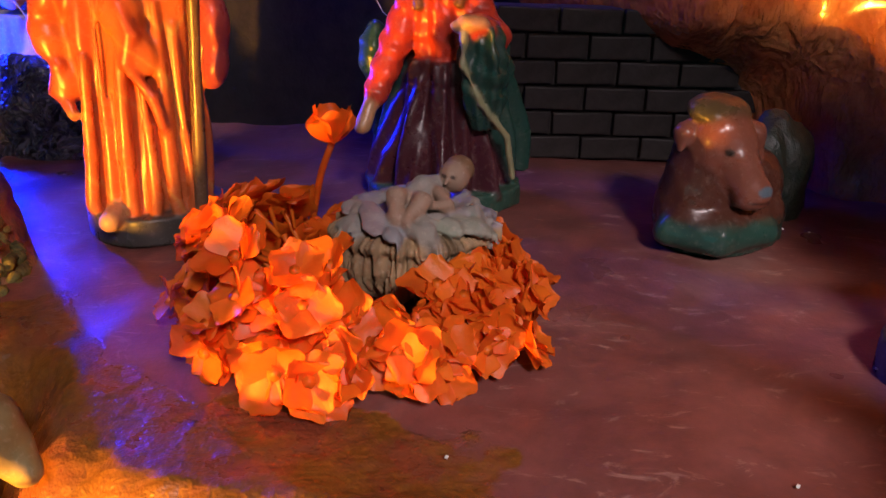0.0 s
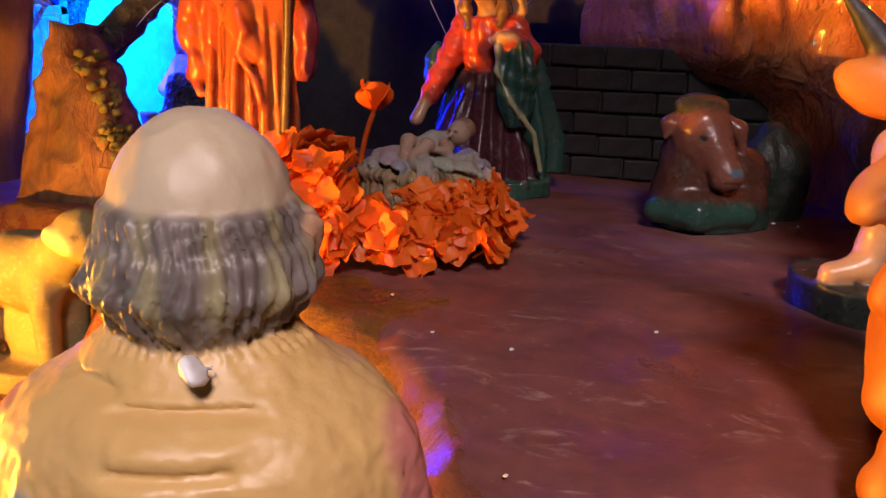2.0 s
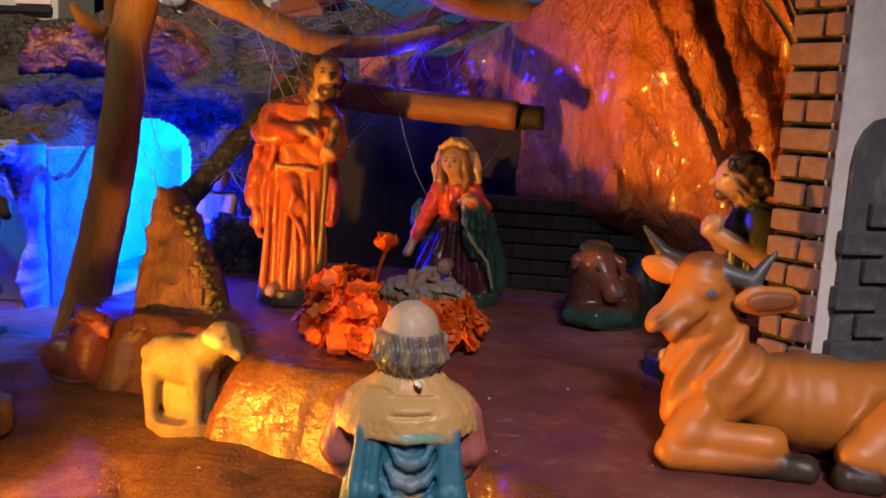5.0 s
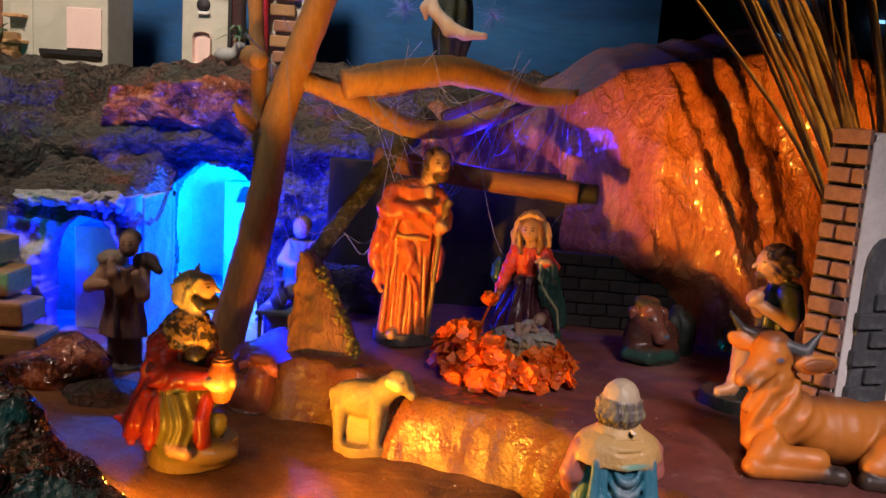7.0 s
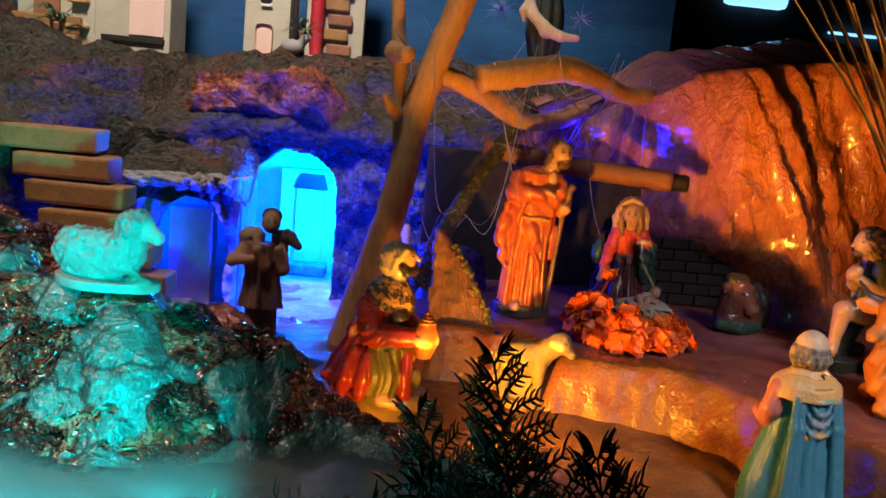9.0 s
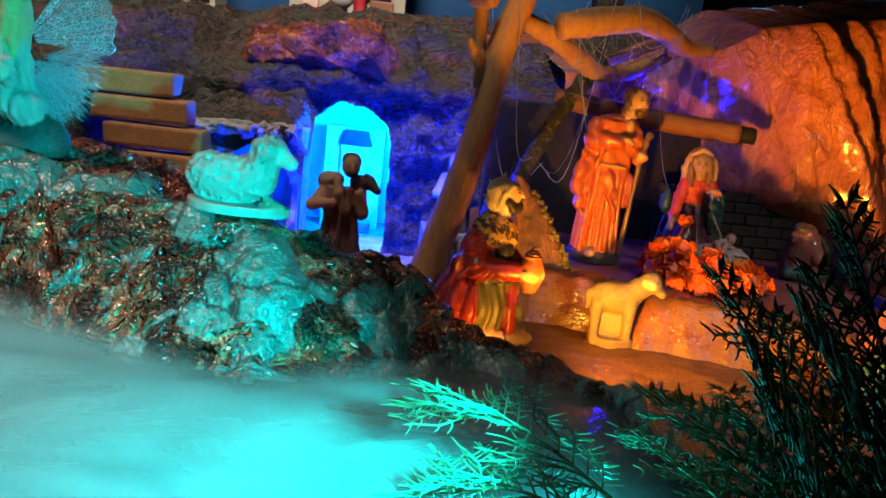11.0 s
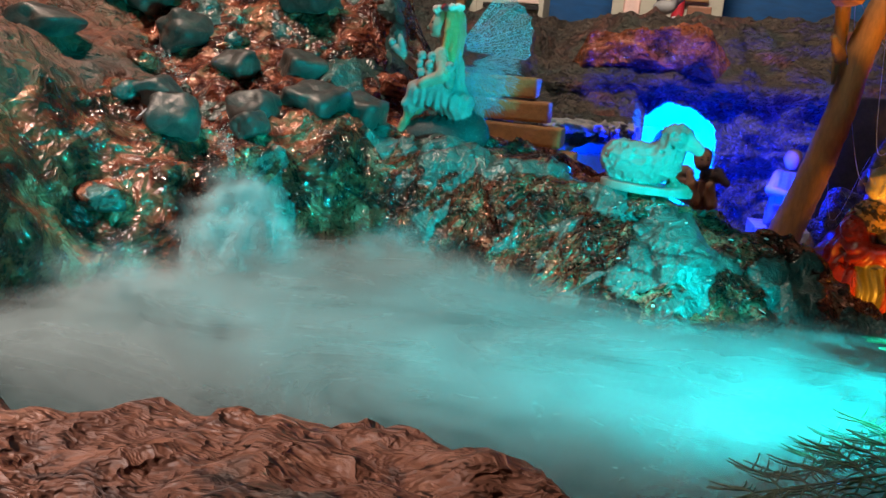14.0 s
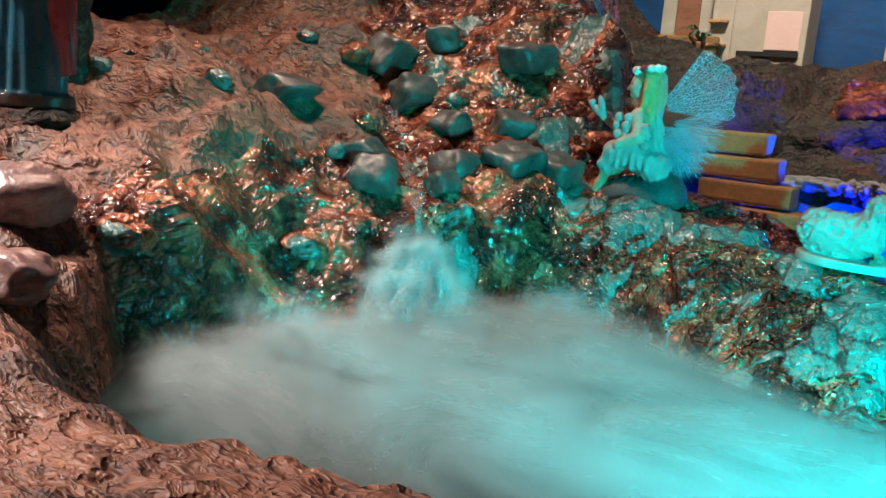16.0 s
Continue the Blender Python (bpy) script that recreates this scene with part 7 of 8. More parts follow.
bm = bmesh.new()
rnd = random.Random(9)
for k in range(150):
    c = Vector((rnd.choice((-0.185, -0.065)), 0.63, 0.405))
    d = Vector((rnd.gauss(0, 1), rnd.gauss(0, 1), rnd.gauss(0, 1))).normalized()
    tube_mesh(bm, [c, c + d * rnd.uniform(0.01, 0.028)], [0.0003, 0.0002], 3)
tagged(part("tinsel", bm, THREAD), "silvery tinsel tufts beside the hanging doll", "tinsel", kind="stuff")

# threads over the tree
bm = bmesh.new()
rnd = random.Random(31)
knots = [(-0.305, 0.375, 0.245), (-0.30, 0.38, 0.31), (-0.325, 0.40, 0.33), (-0.20, 0.42, 0.305), (-0.14, 0.43, 0.33), (-0.10, 0.45, 0.30), (-0.03, 0.53, 0.325), (0.05, 0.60, 0.31), (-0.05, 0.56, 0.26), (-0.19, 0.47, 0.19), (-0.24, 0.44, 0.12), (0.06, 0.48, 0.19), (-0.08, 0.50, 0.20), (-0.13, 0.55, 0.36)]
for k in range(52):
    p, q = Vector(rnd.choice(knots)), Vector(rnd.choice(knots[:9] if k % 3 else knots))
    p += Vector((rnd.gauss(0, 0.012), rnd.gauss(0, 0.012), rnd.gauss(0, 0.012)))
    q += Vector((rnd.gauss(0, 0.02), rnd.gauss(0, 0.02), rnd.gauss(0, 0.02)))
    if (p - q).length < 0.08 or (p - q).length > 0.26:
        continue
    mid = (p + q) / 2 + Vector((rnd.gauss(0, 0.01), rnd.gauss(0, 0.01), -rnd.uniform(0.03, 0.13) * (p - q).length / 0.15))
    w = rnd.choice((0.00024, 0.00030, 0.00042, 0.00060))
    tube_mesh(bm, bend([p, mid, q], 14), [w] * 14, 4, close=False)
tagged(part("loose_threads", bm, THREAD), "loose threads tinted blue as if lit, tangled over the branches", "threads", kind="stuff")

# glowing screen far off in the dark room
SCREEN = Mat("lit_screen").set((0.02, 0.05, 0.1), 0.3, Emission_Color=(0.25, 0.60, 1.0), Emission_Strength=1.6).m
tagged(block("distant_screen", 1.01, 1.29, 2.96, 3.0, 0.81, 1.0, SCREEN, "lit blue screen in the dark room", "screen", "", 0.03), category="screen")
block("light_strip", 1.5, 2.0, 2.97, 3.0, 0.735, 0.745, SCREEN, "thin blue light strip in the dark room", "light strip", "", 0.002)

# white crust along the top of the hut front
rnd = random.Random(17)
for k in range(7):
    rock("plaster_crust", (-0.700 + 0.021 * k, 0.604 + 0.003 * (k % 2), 0.104 + 0.006 * rnd.random()), (0.024, 0.010, 0.011), 300 + k, CAVE, "pale crust of plaster over the hut front", "plaster", "crusts on the hut front", k * 17, 0.6, 4)


# ---- the pool side ----
def ground(x, y):
    return float(bank_height(np.array([[float(x)]]), np.array([[float(y)]]))[0, 0])


def curly_ram():
    s = Sculpt(0.0014, 0.005)
    W = (0.32, 0.33, 0.30)
    s.slab((0, 0, 0.003), (0.044, 0.026), (0.34, 0.36, 0.32), 0.004)
    s.ball((-0.008, 0, 0.026), (0.034, 0.019, 0.021), W)
    s.ball((-0.026, 0, 0.028), (0.018, 0.017, 0.019), W)
    s.limb((0.016, 0, 0.030), (0.022, -0.002, 0.052), 0.017, 0.013, W)
    s.ball((0.024, -0.003, 0.056), (0.014, 0.011, 0.011), W)
    s.limb((0.030, -0.004, 0.054), (0.044, -0.006, 0.046), 0.0085, 0.006, (0.66, 0.62, 0.54))
    s.ball((0.026, -0.013, 0.054), (0.006, 0.005, 0.007), W)
    s.limb((0.028, -0.008, 0.010), (0.038, -0.010, 0.008), 0.006, 0.005, (0.30, 0.24, 0.18))

    def curls(p):
        x, y, z = p[:, 0], p[:, 1], p[:, 2]
        body = 1.0 * (z > 0.009) * (x < 0.033)
        best = np.full(len(p), 1.0)
        g = np.floor(np.stack([x, y, z], -1) / 0.0085)
        for o in np.ndindex(3, 3, 3):
            c = g + np.array(o) - 1
            j = np.stack([lattice(c[:, 0].astype(np.int64), c[:, 1].astype(np.int64), c[:, 2].astype(np.int64), 5 + k) for k in range(3)], -1)
            q = (c + 0.5 + 0.3 * j) * 0.0085
            best = np.minimum(best, np.sqrt(((p - q) ** 2).sum(-1)))
        return -body * 0.0016 * np.cos(np.clip(best / 0.0060, 0, 1.4) * 2 * math.pi) * 0.8
    s.relief = curls
    return s


z = ground(-0.562, 0.035)
curly_ram().build("ram_statue", MATT, "white curly ram figure on an oval base", "statue", pose(-0.553, 0.040, 0.081, 0, 2, -6))
rock("stone", (-0.555, 0.04, 0.066), (0.05, 0.035, 0.014), 31, BANK, "flat rock under the ram", detail=3)


def sitting_fairy():
    s = Sculpt(0.0012, 0.0030)
    W, G, F = (0.30, 0.31, 0.30), (0.50, 0.32, 0.13), (0.46, 0.36, 0.28)
    rockc = (0.05, 0.05, 0.052)
    s.ball((0.004, 0, 0.014), (0.044, 0.030, 0.022), rockc)
    s.ball((0.030, 0.004, 0.020), (0.026, 0.024, 0.024), rockc)
    s.ball((-0.030, -0.006, 0.006), (0.022, 0.018, 0.010), rockc)
    s.robe((0.018, 0, 0.040), (0.006, 0, 0.102), [0.017, 0.0145, 0.0125, 0.0145, 0.0115], W, 6, 0.12, 0.85, 0.6)
    # the wide skirt over the lap, with its hem in flounces
    s.ball((0.012, -0.002, 0.052), (0.027, 0.021, 0.013), W)
    s.path([(0.006, -0.012, 0.058), (-0.020, -0.014, 0.060), (-0.026, -0.014, 0.044)], [0.0125, 0.0115, 0.0085], W)
    s.path([(0.006, 0.010, 0.058), (-0.018, 0.012, 0.058), (-0.024, 0.012, 0.046)], [0.0120, 0.0105, 0.0080], W)
    for k in range(7):
        x = -0.028 + 0.0085 * k
        s.limb((x, -0.0175 - 0.002 * (k % 2), 0.058), (x - 0.003, -0.0205, 0.046 + 0.003 * (k % 2)), 0.0032, 0.0040, W, 0.0012)
    s.ball((0.024, -0.010, 0.044), (0.014, 0.012, 0.010), W)
    s.path([(-0.024, -0.014, 0.046), (-0.032, -0.016, 0.026), (-0.038, -0.018, 0.012)], [0.0056, 0.0046, 0.0042], SKIN2)
    s.path([(-0.022, 0.010, 0.046), (-0.040, 0.010, 0.022), (-0.046, 0.008, 0.010)], [0.0056, 0.0044, 0.0040], SKIN2)
    s.limb((-0.038, -0.018, 0.010), (-0.051, -0.021, 0.006), 0.0058, 0.0046, W)
    s.limb((-0.046, 0.008, 0.010), (-0.058, 0.006, 0.006), 0.0054, 0.0042, W)
    # arms, and a dove on the lifted palm
    s.path([(0.002, -0.015, 0.099), (0.010, -0.024, 0.078), (-0.012, -0.026, 0.068)], [0.0072, 0.0066, 0.0050], F)
    s.path([(-0.004, 0.012, 0.098), (-0.022, 0.008, 0.080), (-0.044, 0.000, 0.094)], [0.0068, 0.0060, 0.0042], F)
    s.ball((-0.050, -0.002, 0.100), (0.0105, 0.0040, 0.0048), W, (0, 28, 0), 0.001)
    s.ball((-0.058, -0.002, 0.108), (0.0042, 0.0036, 0.0042), W, blend=0.001)
    s.ball((-0.046, -0.004, 0.107), (0.0040, 0.0025, 0.0100), W, (0, -22, 0), 0.001)
    s.ball((-0.040, -0.002, 0.098), (0.0080, 0.0030, 0.0030), W, (0, 16, 0), 0.001)
    rnd = random.Random(6)
    for k in range(14):
        s.ball((-0.016 + 0.0105 * (k % 4) + rnd.uniform(-0.002, 0.002), -0.021 + rnd.uniform(-0.003, 0.003), 0.070 + 0.0085 * (k // 4)), (0.0052, 0.0040, 0.0052), W, (0, rnd.uniform(0, 90), 0), 0.0008)
    s.limb((0.004, 0, 0.102), (0.001, 0, 0.116), 0.0066, 0.0062, F)
    s.ball((-0.0045, 0, 0.1290), (0.0125, 0.0115, 0.0145), F, (0, 10, 0))
    s.limb((-0.0165, -0.001, 0.1290), (-0.0185, -0.001, 0.1255), 0.0013, 0.0020, F, 0.001)
    s.ball((-0.0115, -0.001, 0.1195), (0.0040, 0.0050, 0.0036), F, blend=0.001)
    s.tint((-0.0125, -0.0095, 0.1305), (0.0022, 0.0040, 0.0013), (0.06, 0.04, 0.03), 0.3)
    s.tint((-0.0125, -0.0040, 0.1205), (0.0022, 0.0040, 0.0008), (0.45, 0.12, 0.10), 0.3)
    s.ball((0.0050, 0.001, 0.1350), (0.0140, 0.0136, 0.0135), G, blend=0.0012)
    for k in range(6):
        y = -0.0085 + 0.0036 * k
        s.path([(0.012, y, 0.138), (0.0140, y * 1.1, 0.120), (0.0125, y * 1.1 - 0.001, 0.103), (0.0130 + 0.002 * (k % 2), y * 1.1, 0.088 + 0.002 * (k % 3))], [0.0054, 0.0056, 0.0050, 0.0022], G, 0.002)
    s.path([(0.0070, -0.0110, 0.138), (0.0085, -0.0120, 0.124), (0.0070, -0.0115, 0.110), (0.002, -0.0145, 0.094)], [0.0044, 0.0050, 0.0046, 0.0022], G, 0.002)
    for k in range(12):
        a = radians(30 * k)
        s.ball((0.002 + 0.0138 * math.cos(a), 0.0132 * math.sin(a), 0.1455 + 0.0020 * math.cos(a)), 0.0036 + 0.0006 * (k % 2), (0.45, 0.012, 0.02) if k % 4 == 1 else (0.76, 0.74, 0.70), blend=0.0006)
    s.relief = lambda p: 0.0005 * fbm(p[:, 0] * 200, p[:, 1] * 200, p[:, 2] * 60, 4, 2) + 0.0003 * (p[:, 2] > 0.078) * (p[:, 0] > 0.002) * np.sin(p[:, 1] * 1400 + 2 * np.sin(p[:, 2] * 260)) + 0.0005 * (p[:, 2] < 0.062) * (p[:, 2] > 0.030) * np.sin(p[:, 0] * 800 + 2 * np.sin(p[:, 2] * 150))
    return s


fairy_at = pose(-0.782, 0.13, 0.090, 0, 0, -6) @ Matrix.Scale(1.05, 4)
sitting_fairy().build("fairy_statue", MATT, "sitting fairy figure with a beaded wreath on its yellow hair", "statue", fairy_at, scale=1.0)
m = Mat("wing_gauze")
m.set((0.62, 0.68, 0.80), 0.25, Alpha=m.ramp(m.noise(700, 2, 0.7), [(0.42, 0.06), (0.62, 0.5)]))
GAUZE = m.m
GLINT = Mat("wing_wire").set((0.75, 0.80, 0.88), 0.2, 0.6).m
wings = holder("fairy_wings", "pair of glittering gauze wings behind the fairy", "wings")
wings.matrix_world = fairy_at
for part_no, (a0, a1, L, cz) in enumerate([(-4, 58, 0.080, 0.106), (-70, -4, 0.056, 0.090)]):
    bm, wire = bmesh.new(), bmesh.new()
    g = []
    for i in range(15):
        ang = radians(a0 + (a1 - a0) * i / 14)
        row = []
        for j in range(9):
            r = L * (0.12 + 0.88 * j / 8) * (1 - 0.10 * abs(i - 7) / 7 + 0.03 * (i % 2))
            p = Vector((0.012 + r * math.cos(ang), 0.012 + 0.25 * r * (0.3 + 0.2 * part_no) + 0.004 * math.sin(i * 1.7), cz + r * math.sin(ang)))
            row.append(p)
        g.append(row)
    vs = [[bm.verts.new(p) for p in row] for row in g]
    for i in range(14):
        for j in range(8):
            bm.faces.new((vs[i][j], vs[i + 1][j], vs[i + 1][j + 1], vs[i][j + 1]))
    for row in g:
        tube_mesh(wire, row, [0.00028] * 9, 3, close=False)
    for j in range(1, 9):
        tube_mesh(wire, [row[j] for row in g], [0.00026 if j < 8 else 0.0006] * 15, 3, close=False)
    w = part("wing", bm, GAUZE, wings)
    wr = part("wire_net", wire, GLINT, w)
    w.matrix_world = fairy_at
    wr.matrix_world = fairy_at
bm = bmesh.new()
rnd = random.Random(8)
for k in range(900):
    a, r = radians(rnd.uniform(-80, 20)), rnd.uniform(0.012, 0.056)
    p = Vector((0.016 + r * math.cos(a), 0.012 + rnd.uniform(-0.006, 0.012), 0.090 + r * math.sin(a)))
    d = Vector((math.cos(a), rnd.uniform(-0.5, 0.5), math.sin(a) + rnd.uniform(-0.4, 0.4))).normalized() * rnd.uniform(0.006, 0.016)
    tube_mesh(bm, [p, p + d], [0.00025, 0.00018], 3, close=False)
fz = part("tulle", bm, GLINT, wings, "sparkling tulle fibres")
fz.matrix_world = fairy_at

standing = Sculpt(0.0018, 0.004)
standing.slab((0, 0, 0.005), (0.040, 0.030), STONE, 0.006)
standing.robe((0, 0, 0.010), (0, 0, 0.19), [0.034, 0.032, 0.028, 0.027, 0.028, 0.024], (0.03, 0.16, 0.24), 8, 0.09, 0.8, 0.6)
standing.robe((0.026, 0.006, 0.03), (0.016, 0.004, 0.19), [0.014, 0.018, 0.020, 0.018], (0.40, 0.08, 0.10), 5, 0.12, 0.9, 0.8)
standing.path([(-0.02, -0.01, 0.16), (-0.016, -0.03, 0.13), (0.004, -0.034, 0.128)], [0.010, 0.009, 0.007], (0.04, 0.20, 0.28))
standing.ball((0, -0.004, 0.212), (0.015, 0.015, 0.018), SKIN).ball((0, 0.002, 0.216), (0.017, 0.016, 0.016), (0.30, 0.05, 0.06))
standing.build("robed_statue", RESIN, "standing figure in a blue robe and red cloak on the rocks", "statue", pose(-1.245, -0.288, 0.158, 0, 0, 25), scale=1.05)
rock("stone", (-1.245, -0.288, 0.142), (0.062, 0.05, 0.022), 44, HILL, "mossy flat rock under the robed figure", detail=4)
trunk = holder("cork_bark", "piece of rough bark standing on the rocks", "bark")
part("bark", rough_tube([(-1.30, -0.215, 0.12), (-1.305, -0.21, 0.22), (-1.31, -0.205, 0.40)], [0.028, 0.026, 0.024], 24, 12, 5, 0.10), BARK, trunk)

# stones of the stream
stones = [(-1.02, -0.052, 0.020, 0.9), (-0.985, -0.075, 0.019, 1.2), (-0.955, 0.035, 0.024, 1.0), (-0.905, 0.075, 0.030, 0.8), (-1.035, 0.145, 0.020, 1.0), (-1.19, 0.01, 0.026, 0.7), (-1.13, 0.20, 0.026, 1.0), (-1.22, 0.26, 0.034, 1.0), (-1.17, 0.32, 0.026, 0.9), (-0.97, 0.19, 0.022, 1.0), (-1.00, 0.27, 0.028, 0.8), (-0.93, -0.03, 0.014, 1.0), (-0.86, 0.10, 0.022, 1.2)]
for k, (x, y, r, tall) in enumerate(stones):
    r *= 1.22
    rock("stone", (x, y, ground(x, y) + r * 0.20 * tall), (r * 1.08, r * 0.9, r * 0.80 * tall), 50 + k, PEBBLE, "smooth dark wet stone in the stream", "stone", "stones of the stream", k * 40, 0.16, 4, 0.9)
twig = bmesh.new()
tube_mesh(twig, [(-1.022, -0.09, 0.100), (-1.005, -0.088, 0.118)], [0.002, 0.002], 7)
tagged(part("pipe", twig, GLINT), "small pale tube beside the stream", "tube")
PINKSTONE = grain("pink_grey_stone", (0.10, 0.06, 0.06), (0.30, 0.17, 0.15), (0.50, 0.36, 0.34), 26, (0.2, 0.5), 0.5, 0.004, 160).m
for k, (x, y, r) in enumerate(((-0.985, -0.462, 0.030), (-1.045, -0.415, 0.034), (-1.02, -0.505, 0.026))):
    rock("stone", (x, y, ground(x, y) + 0.35 * r), (r, r * 0.8, r * 0.7), 400 + k, PINKSTONE, "pinkish grey glinting stone on the rocky bank", "stone", "pink stones", 50 * k, 0.3, 4)
for k in range(26):
    rnd = random.Random(200 + k)
    a, b = rnd.uniform(0, 1), rnd.uniform(-1, 1)
    x, y = -0.86 - 0.55 * a, -0.40 + 0.85 * rnd.random()
    r = rnd.uniform(0.010, 0.030)
    rock("stone", (x, y, ground(x, y) + 0.1 * r), (r, r * 0.8, r * 0.6), 90 + k, BANK, "rough copper-flecked rock on the slope", "stone", "rocks of the slope", rnd.uniform(0, 360), 0.35, 3)

# running water over the stones and the pool's surface
WATER = Mat("dark_pool_water")
WATER.set((0.01, 0.03, 0.03), 0.08).relief(WATER.noise(40, 3), 0.2, 0.003)
X, Y = area_grid(-1.05, -0.20, -0.55, 0.06, 0.01)
d = side_distance(X, Y, POOL)
tagged(sheet("water_pool", X, Y, 0 * X - 0.018, WATER.m, (d < 0.02)[:-1, :-1], "dark still water of the pool", "water"), kind="structure")
m = Mat("running_water")
m.set((0.9, 0.95, 0.95), 0.04, Alpha=0.12, Specular_IOR_Level=0.9).relief(m.noise(120, 3, 0.6), 0.9, 0.006).relief(m.noise(40, 2, 0.5), 0.6, 0.01)
s, c = np.meshgrid(np.linspace(0, 1, 120), np.linspace(-1, 1, 18), indexing="ij")
cx, cy = np.interp(s, [0, 0.1, 0.4, 0.8, 1], [-0.925, -0.94, -1.03, -1.15, -1.22]), np.interp(s, [0, 0.1, 0.4, 0.8, 1], [-0.085, -0.06, 0.05, 0.18, 0.27])
wx, wy = cx + c * 0.030 * 0.7, cy + c * 0.030 * -0.7
wz = bank_height(wx, wy) + 0.006 + 0.004 * fbm(wx * 50, wy * 50, 0, 91, 3)
sheet("water_stream", wx, wy, wz, m.m, None, "thin running water between the stones", "water")

# mist lying on the pool
m = Mat("white_mist")
at_node = m.t.nodes.new("ShaderNodeAttribute")
at_node.attribute_name = "paint"
n1 = m.noise(7, 5, 0.6, (1, 1.6, 3), 1.2)
dens = m.t.nodes.new("ShaderNodeMath")
dens.operation = "MULTIPLY"
m.put(dens.inputs[0], m.ramp(n1, [(0.32, 0.10), (0.62, 1.0)]))
m.put(dens.inputs[1], at_node.outputs["Color"])
dif, trl, tr = m.t.nodes.new("ShaderNodeBsdfDiffuse"), m.t.nodes.new("ShaderNodeBsdfTranslucent"), m.t.nodes.new("ShaderNodeBsdfTransparent")
for q in (dif, trl):
    q.inputs["Color"].default_value = (0.40, 0.48, 0.48, 1)
half, over = m.t.nodes.new("ShaderNodeMixShader"), m.t.nodes.new("ShaderNodeMixShader")
half.inputs[0].default_value = 0.5
m.put(half.inputs[1], dif.outputs[0])
m.put(half.inputs[2], trl.outputs[0])
m.put(over.inputs[0], dens.outputs[0])
m.put(over.inputs[1], tr.outputs[0])
m.put(over.inputs[2], half.outputs[0])
m.put(m.t.nodes["Material Output"].inputs["Surface"], over.outputs[0])
MIST = m.m
mist = tagged(new("mist"), "low white mist lying on the pool", "mist", kind="stuff")
for k in range(5):
    X, Y = area_grid(-1.10, -0.20, -0.58, 0.10, 0.012)
    d = side_distance(X, Y, POOL)
    Z = -0.010 + 0.0065 * k + 0.012 * fbm(X * 7, Y * 7, k * 0.4, 95, 3) * (0.3 + 0.15 * k) + 0.012 * smooth(0.0, -0.12, d) * (k / 5)
    fade = smooth(0.015 - 0.004 * k, -0.05 - 0.008 * k, d) * (0.55 - 0.06 * k)
    col = np.stack([fade, fade, fade, np.ones_like(fade)], -1).reshape(-1, 4)
    me = mesh_of("mist_layer", np.stack([X, Y, Z], -1).reshape(-1, 3), grid_faces(*X.shape, (d < 0.02)[:-1, :-1]), [MIST], colours=col)
    new("mist_layer", me).parent = mist
V, Q, C, n0 = [], [], [], 0
rnd = random.Random(5)
A, R = np.meshgrid(np.linspace(0, 2 * math.pi, 14), np.linspace(0, 1, 5), indexing="ij")
plumes = [(-0.885, -0.140, 0.070, 0.046, 260, 1.0), (-0.86, -0.17, 0.045, 0.055, 40, 0.30), (-0.76, -0.07, 0.035, 0.05, 30, 0.30), (-0.90, -0.30, 0.035, 0.06, 45, 0.30), (-0.80, -0.36, 0.03, 0.08, 45, 0.25)]
for x, y, high, wide, count, dense in plumes:
    for k in range(count):
        t = rnd.random() ** 1.2
        c = Vector((x + rnd.gauss(0, wide * 0.45) * (1 - 0.6 * t), y + rnd.gauss(0, wide * 0.45) * (1 - 0.6 * t), high * t))
        m4 = Matrix.Translation(c) @ Euler((rnd.uniform(0, 6), rnd.uniform(0, 6), 0)).to_matrix().to_4x4()
        r = rnd.uniform(0.014, 0.032) * (1.2 - 0.5 * t)
        wob = 1 + 0.25 * np.sin(A * 3 + k)
        P = np.stack([r * R * wob * np.cos(A), r * R * wob * np.sin(A), 0.15 * r * np.sin(A * 2) * R, np.ones_like(A)], -1).reshape(-1, 4)
        V.append((P @ np.array(m4).T)[:, :3])
        Q.append(grid_faces(14, 5) + n0)
        n0 += 70
        f = ((1 - R) ** 1.3 * dense * (1 - 0.5 * t)).reshape(-1, 1)
        C.append(np.hstack([f, f, f, np.ones_like(f)]))
# Lighter copy of the mist material, so the plume looks more strongly lit.
PLUME = MIST.copy()
PLUME.name = "bright_mist"
for q in PLUME.node_tree.nodes:
    if q.type in ("BSDF_DIFFUSE", "BSDF_TRANSLUCENT"):
        q.inputs["Color"].default_value = (0.60, 0.68, 0.68, 1)
new("mist_puff", mesh_of("mist_puff", np.vstack(V), np.vstack(Q), [PLUME], colours=np.vstack(C))).parent = mist


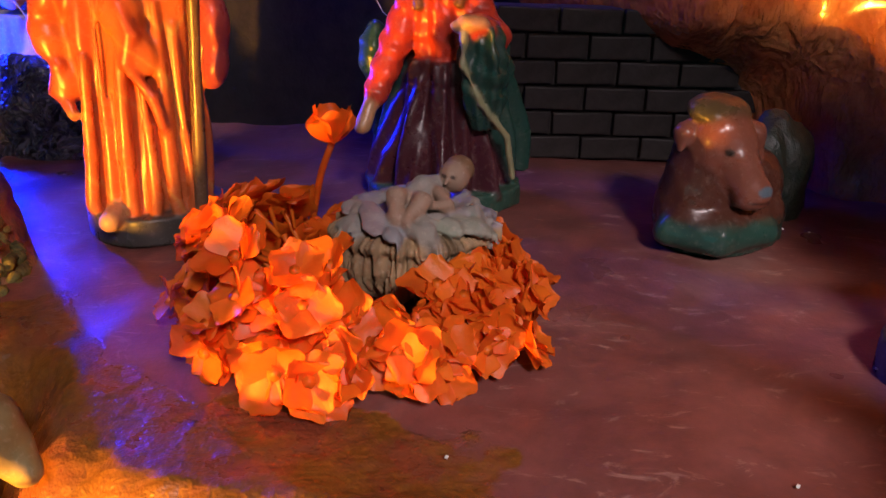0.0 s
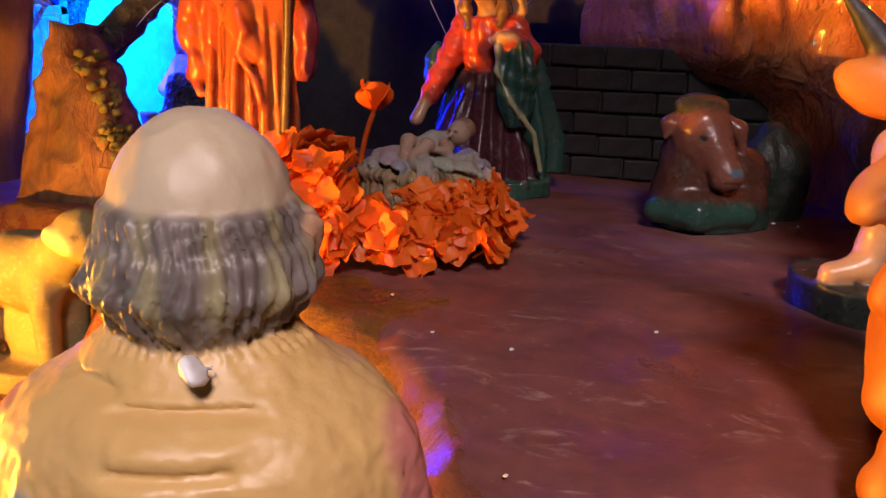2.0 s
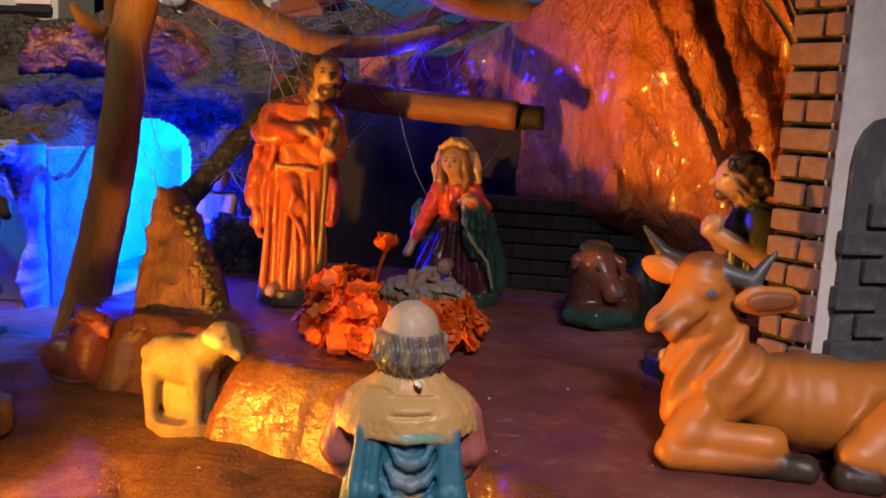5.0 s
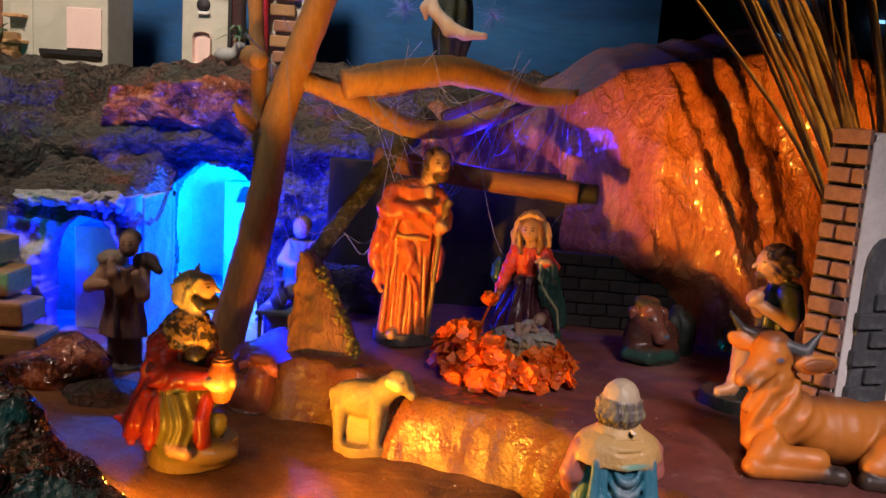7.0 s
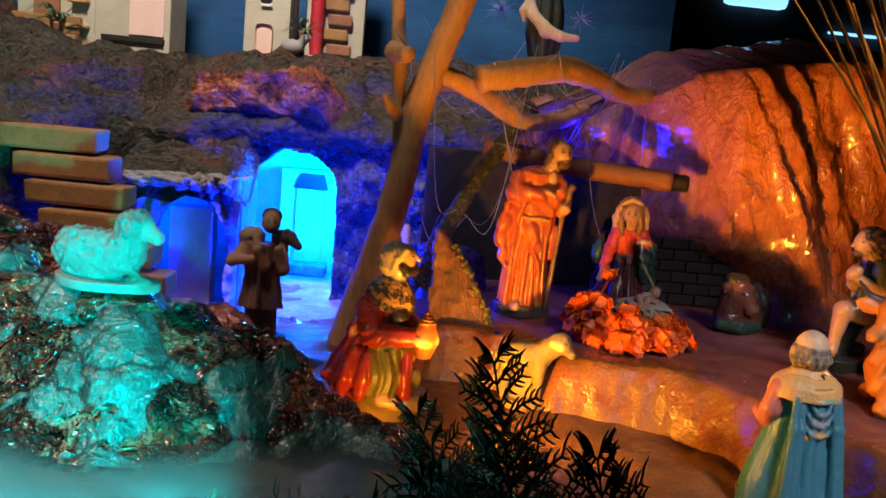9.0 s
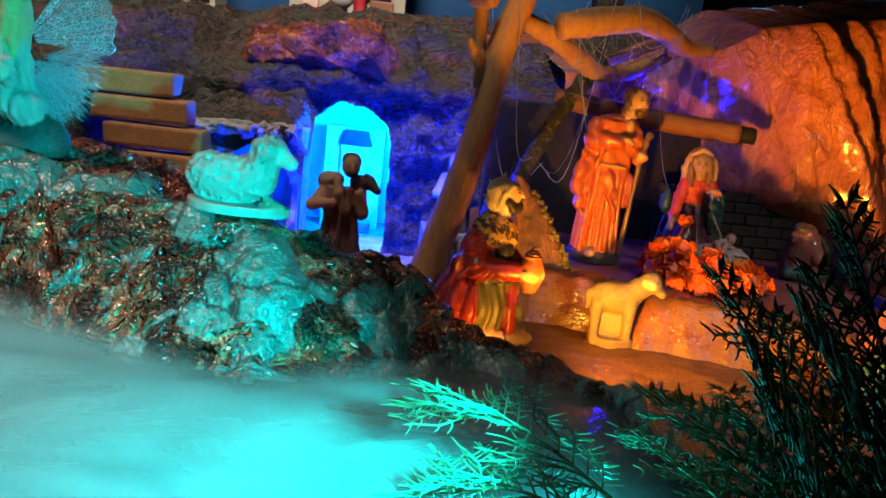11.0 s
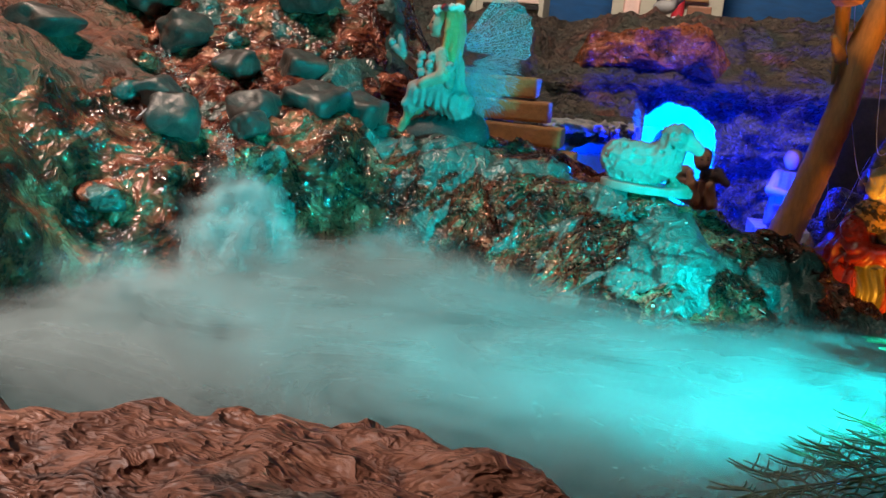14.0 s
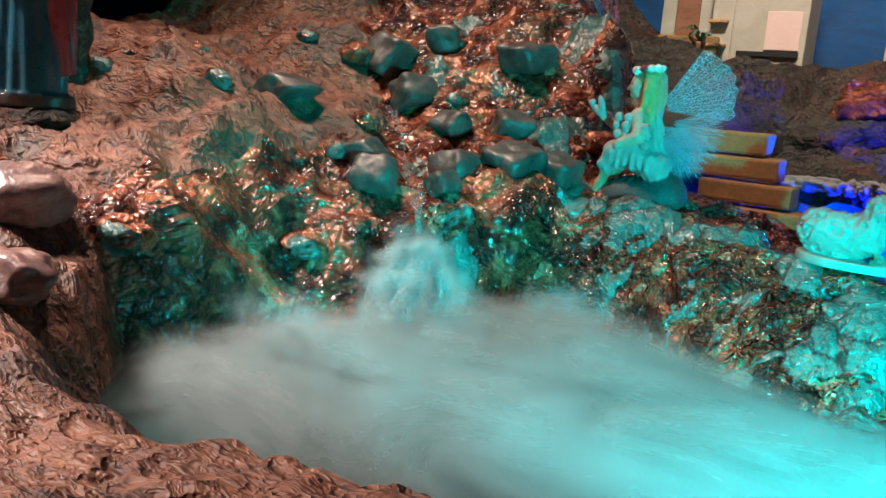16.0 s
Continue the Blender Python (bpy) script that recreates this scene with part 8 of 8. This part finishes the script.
# ---- fern over the water ----
def frond(bm, p0, p1, sag, rnd, width, n=22, reach=0.0042):
    """A feathery branch with side twigs set with short needles."""
    pts = bend([p0, (Vector(p0) + Vector(p1)) / 2 + Vector((0, 0, sag)), p1], n)
    tube_mesh(bm, pts, [0.0012 * (1 - 0.7 * i / n) for i in range(n)], 4, close=False)
    d = (Vector(p1) - Vector(p0)).normalized()
    side = d.cross(Vector((0, 0, 1))).normalized()
    for i in range(2, n):
        for sg in (-1, 1):
            L = width * math.sin(math.pi * (0.15 + 0.8 * i / n)) * rnd.uniform(0.6, 1.1)
            a = Vector(pts[i])
            b = a + (side * sg + d * 0.7 + Vector((0, 0, rnd.uniform(-0.3, 0.5)))).normalized() * L
            mid = (a + b) / 2 + Vector((0, 0, 0.12 * L))
            q = bend([a, mid, b], 6)
            tube_mesh(bm, q, [0.0006] * 6, 3, close=False)
            for t in range(1, 6):
                for s2 in (-1, 1):
                    go = (d * s2 * 0.9 + (b - a).normalized() * 0.7 + Vector((0, 0, rnd.uniform(-0.3, 0.3)))) * reach * rnd.uniform(0.6, 1.2)
                    tube_mesh(bm, [q[t], Vector(q[t]) + go * 0.6, Vector(q[t]) + go + side * sg * reach * 0.25], [0.0005, 0.0005, 0.0003], 3, close=False)


fern = holder("feathery_fern", "dark green feathery fern hanging over the pool", "fern")
rnd = random.Random(61)
root = Vector((-0.245, -0.465, 0.015))
ends = [(-0.31, -0.42, 0.155), (-0.29, -0.40, 0.185), (-0.26, -0.42, 0.165), (-0.235, -0.40, 0.110), (-0.20, -0.43, 0.080), (-0.31, -0.36, 0.150), (-0.27, -0.33, 0.13), (-0.22, -0.36, 0.070),
        (-0.30, -0.28, 0.075), (-0.25, -0.26, 0.07), (-0.19, -0.47, 0.060), (-0.25, -0.48, 0.12), (-0.30, -0.47, 0.13)]
ends = ends + [(x + rnd.gauss(0.01, 0.018), y + rnd.gauss(0, 0.018), z * rnd.uniform(0.55, 1.0)) for x, y, z in ends]
for k, e in enumerate(ends):
    e = (e[0] + 0.006, e[1] - 0.004, e[2] - 0.008)
    bm = bmesh.new()
    frond(bm, root + Vector((rnd.gauss(0, 0.012), rnd.gauss(0, 0.012), 0)), Vector(e), 0.012, rnd, 0.030, 26)
    part("frond", bm, FERN, fern)
for k, (p, e) in enumerate([((-0.335, -0.385, 0.030), (-0.465, -0.388, 0.012)), ((-0.33, -0.37, 0.035), (-0.405, -0.335, 0.030)), ((-0.33, -0.40, 0.03), (-0.50, -0.425, 0.010)), ((-0.32, -0.36, 0.04), (-0.40, -0.27, 0.045))]):
    bm = bmesh.new()
    frond(bm, Vector(p), Vector(e), 0.012, rnd, 0.034, 16, 0.010)
    tube_mesh(bm, bend([root, (root + Vector(p)) / 2 + Vector((0, 0, 0.02)), p], 8), [0.0014] * 8, 4, close=False)
    part("frond", bm, FERN, fern)
lampb = rough_tube([(-0.325, -0.330, 0.0), (-0.325, -0.330, 0.031)], [0.004, 0.003], 4, 12, 1, 0.0)
tagged(part("pool_light_housing", lampb, WHITE), "small pale lamp housing at the water's edge", "lamp")

# crumbs and flakes on the stage floor
bm = bmesh.new()
rnd = random.Random(3)
for k in range(28):
    x, y = rnd.uniform(-0.1, 0.32), rnd.uniform(0.02, 0.44)
    r = rnd.uniform(0.0003, 0.0008)
    box_bm((r * 2, r * rnd.uniform(1, 3), r), 0, bm, pose(x, y, 0.002, 0, 0, rnd.uniform(0, 180)))
tagged(part("flakes", bm, WHITE, None, "", False), "small pale flakes scattered on the floor", "flakes", kind="stuff")
bm = bmesh.new()
for k in range(900):
    x, y = rnd.uniform(-0.42, 0.0), rnd.uniform(0.0, 0.3)
    r = rnd.uniform(0.0002, 0.0007)
    z = float(sand_height(np.array(x), np.array(y)))
    box_bm((r * 2, r * 2, r * 1.6), 0, bm, pose(x, y, z + 0.0005, rnd.uniform(0, 90), rnd.uniform(0, 90), 0))
tagged(part("sand_grains", bm, SAND, None, "", False), "coarse grains lying on the sand", "grains", kind="stuff")

# pale flakes fallen on the bank, and drops glinting in the stream
bm = bmesh.new()
rnd = random.Random(19)
for k in range(24):
    x, y = rnd.uniform(-0.60, -0.36), rnd.uniform(-0.09, 0.05)
    r = rnd.uniform(0.0010, 0.0024)
    box_bm((r * 2, r * rnd.uniform(1.2, 2.6), 0.0008), 0, bm, pose(x, y, float(bank_height(np.array(x), np.array(y))) + 0.0016, rnd.uniform(-25, 25), rnd.uniform(-25, 25), rnd.uniform(0, 180)))
tagged(part("bank_flakes", bm, WHITE, None, "", False), "pale flakes fallen on the rocky bank", "flakes", kind="stuff")
DROP = Mat("water_drop").set((0.85, 0.95, 0.95), 0.03, Specular_IOR_Level=1.0).m
bm = bmesh.new()
for k in range(420):
    t, c = rnd.random(), rnd.gauss(0, 1.1)
    x = np.interp(t, [0, 0.1, 0.4, 0.8, 1], [-0.925, -0.94, -1.03, -1.15, -1.22]) + 0.03 * c
    y = np.interp(t, [0, 0.1, 0.4, 0.8, 1], [-0.085, -0.06, 0.05, 0.18, 0.27]) - 0.025 * c
    r = rnd.uniform(0.0002, 0.0007)
    bmesh.ops.create_icosphere(bm, subdivisions=1, radius=r, matrix=pose(x, y, float(bank_height(np.array(x), np.array(y))) + 0.004 + rnd.uniform(0, 0.004)) @ Matrix.Diagonal((1, rnd.uniform(1, 2.4), 0.7, 1)))
tagged(part("water_drops", bm, DROP), "glinting drops of running water on the stones", "drops", kind="stuff")
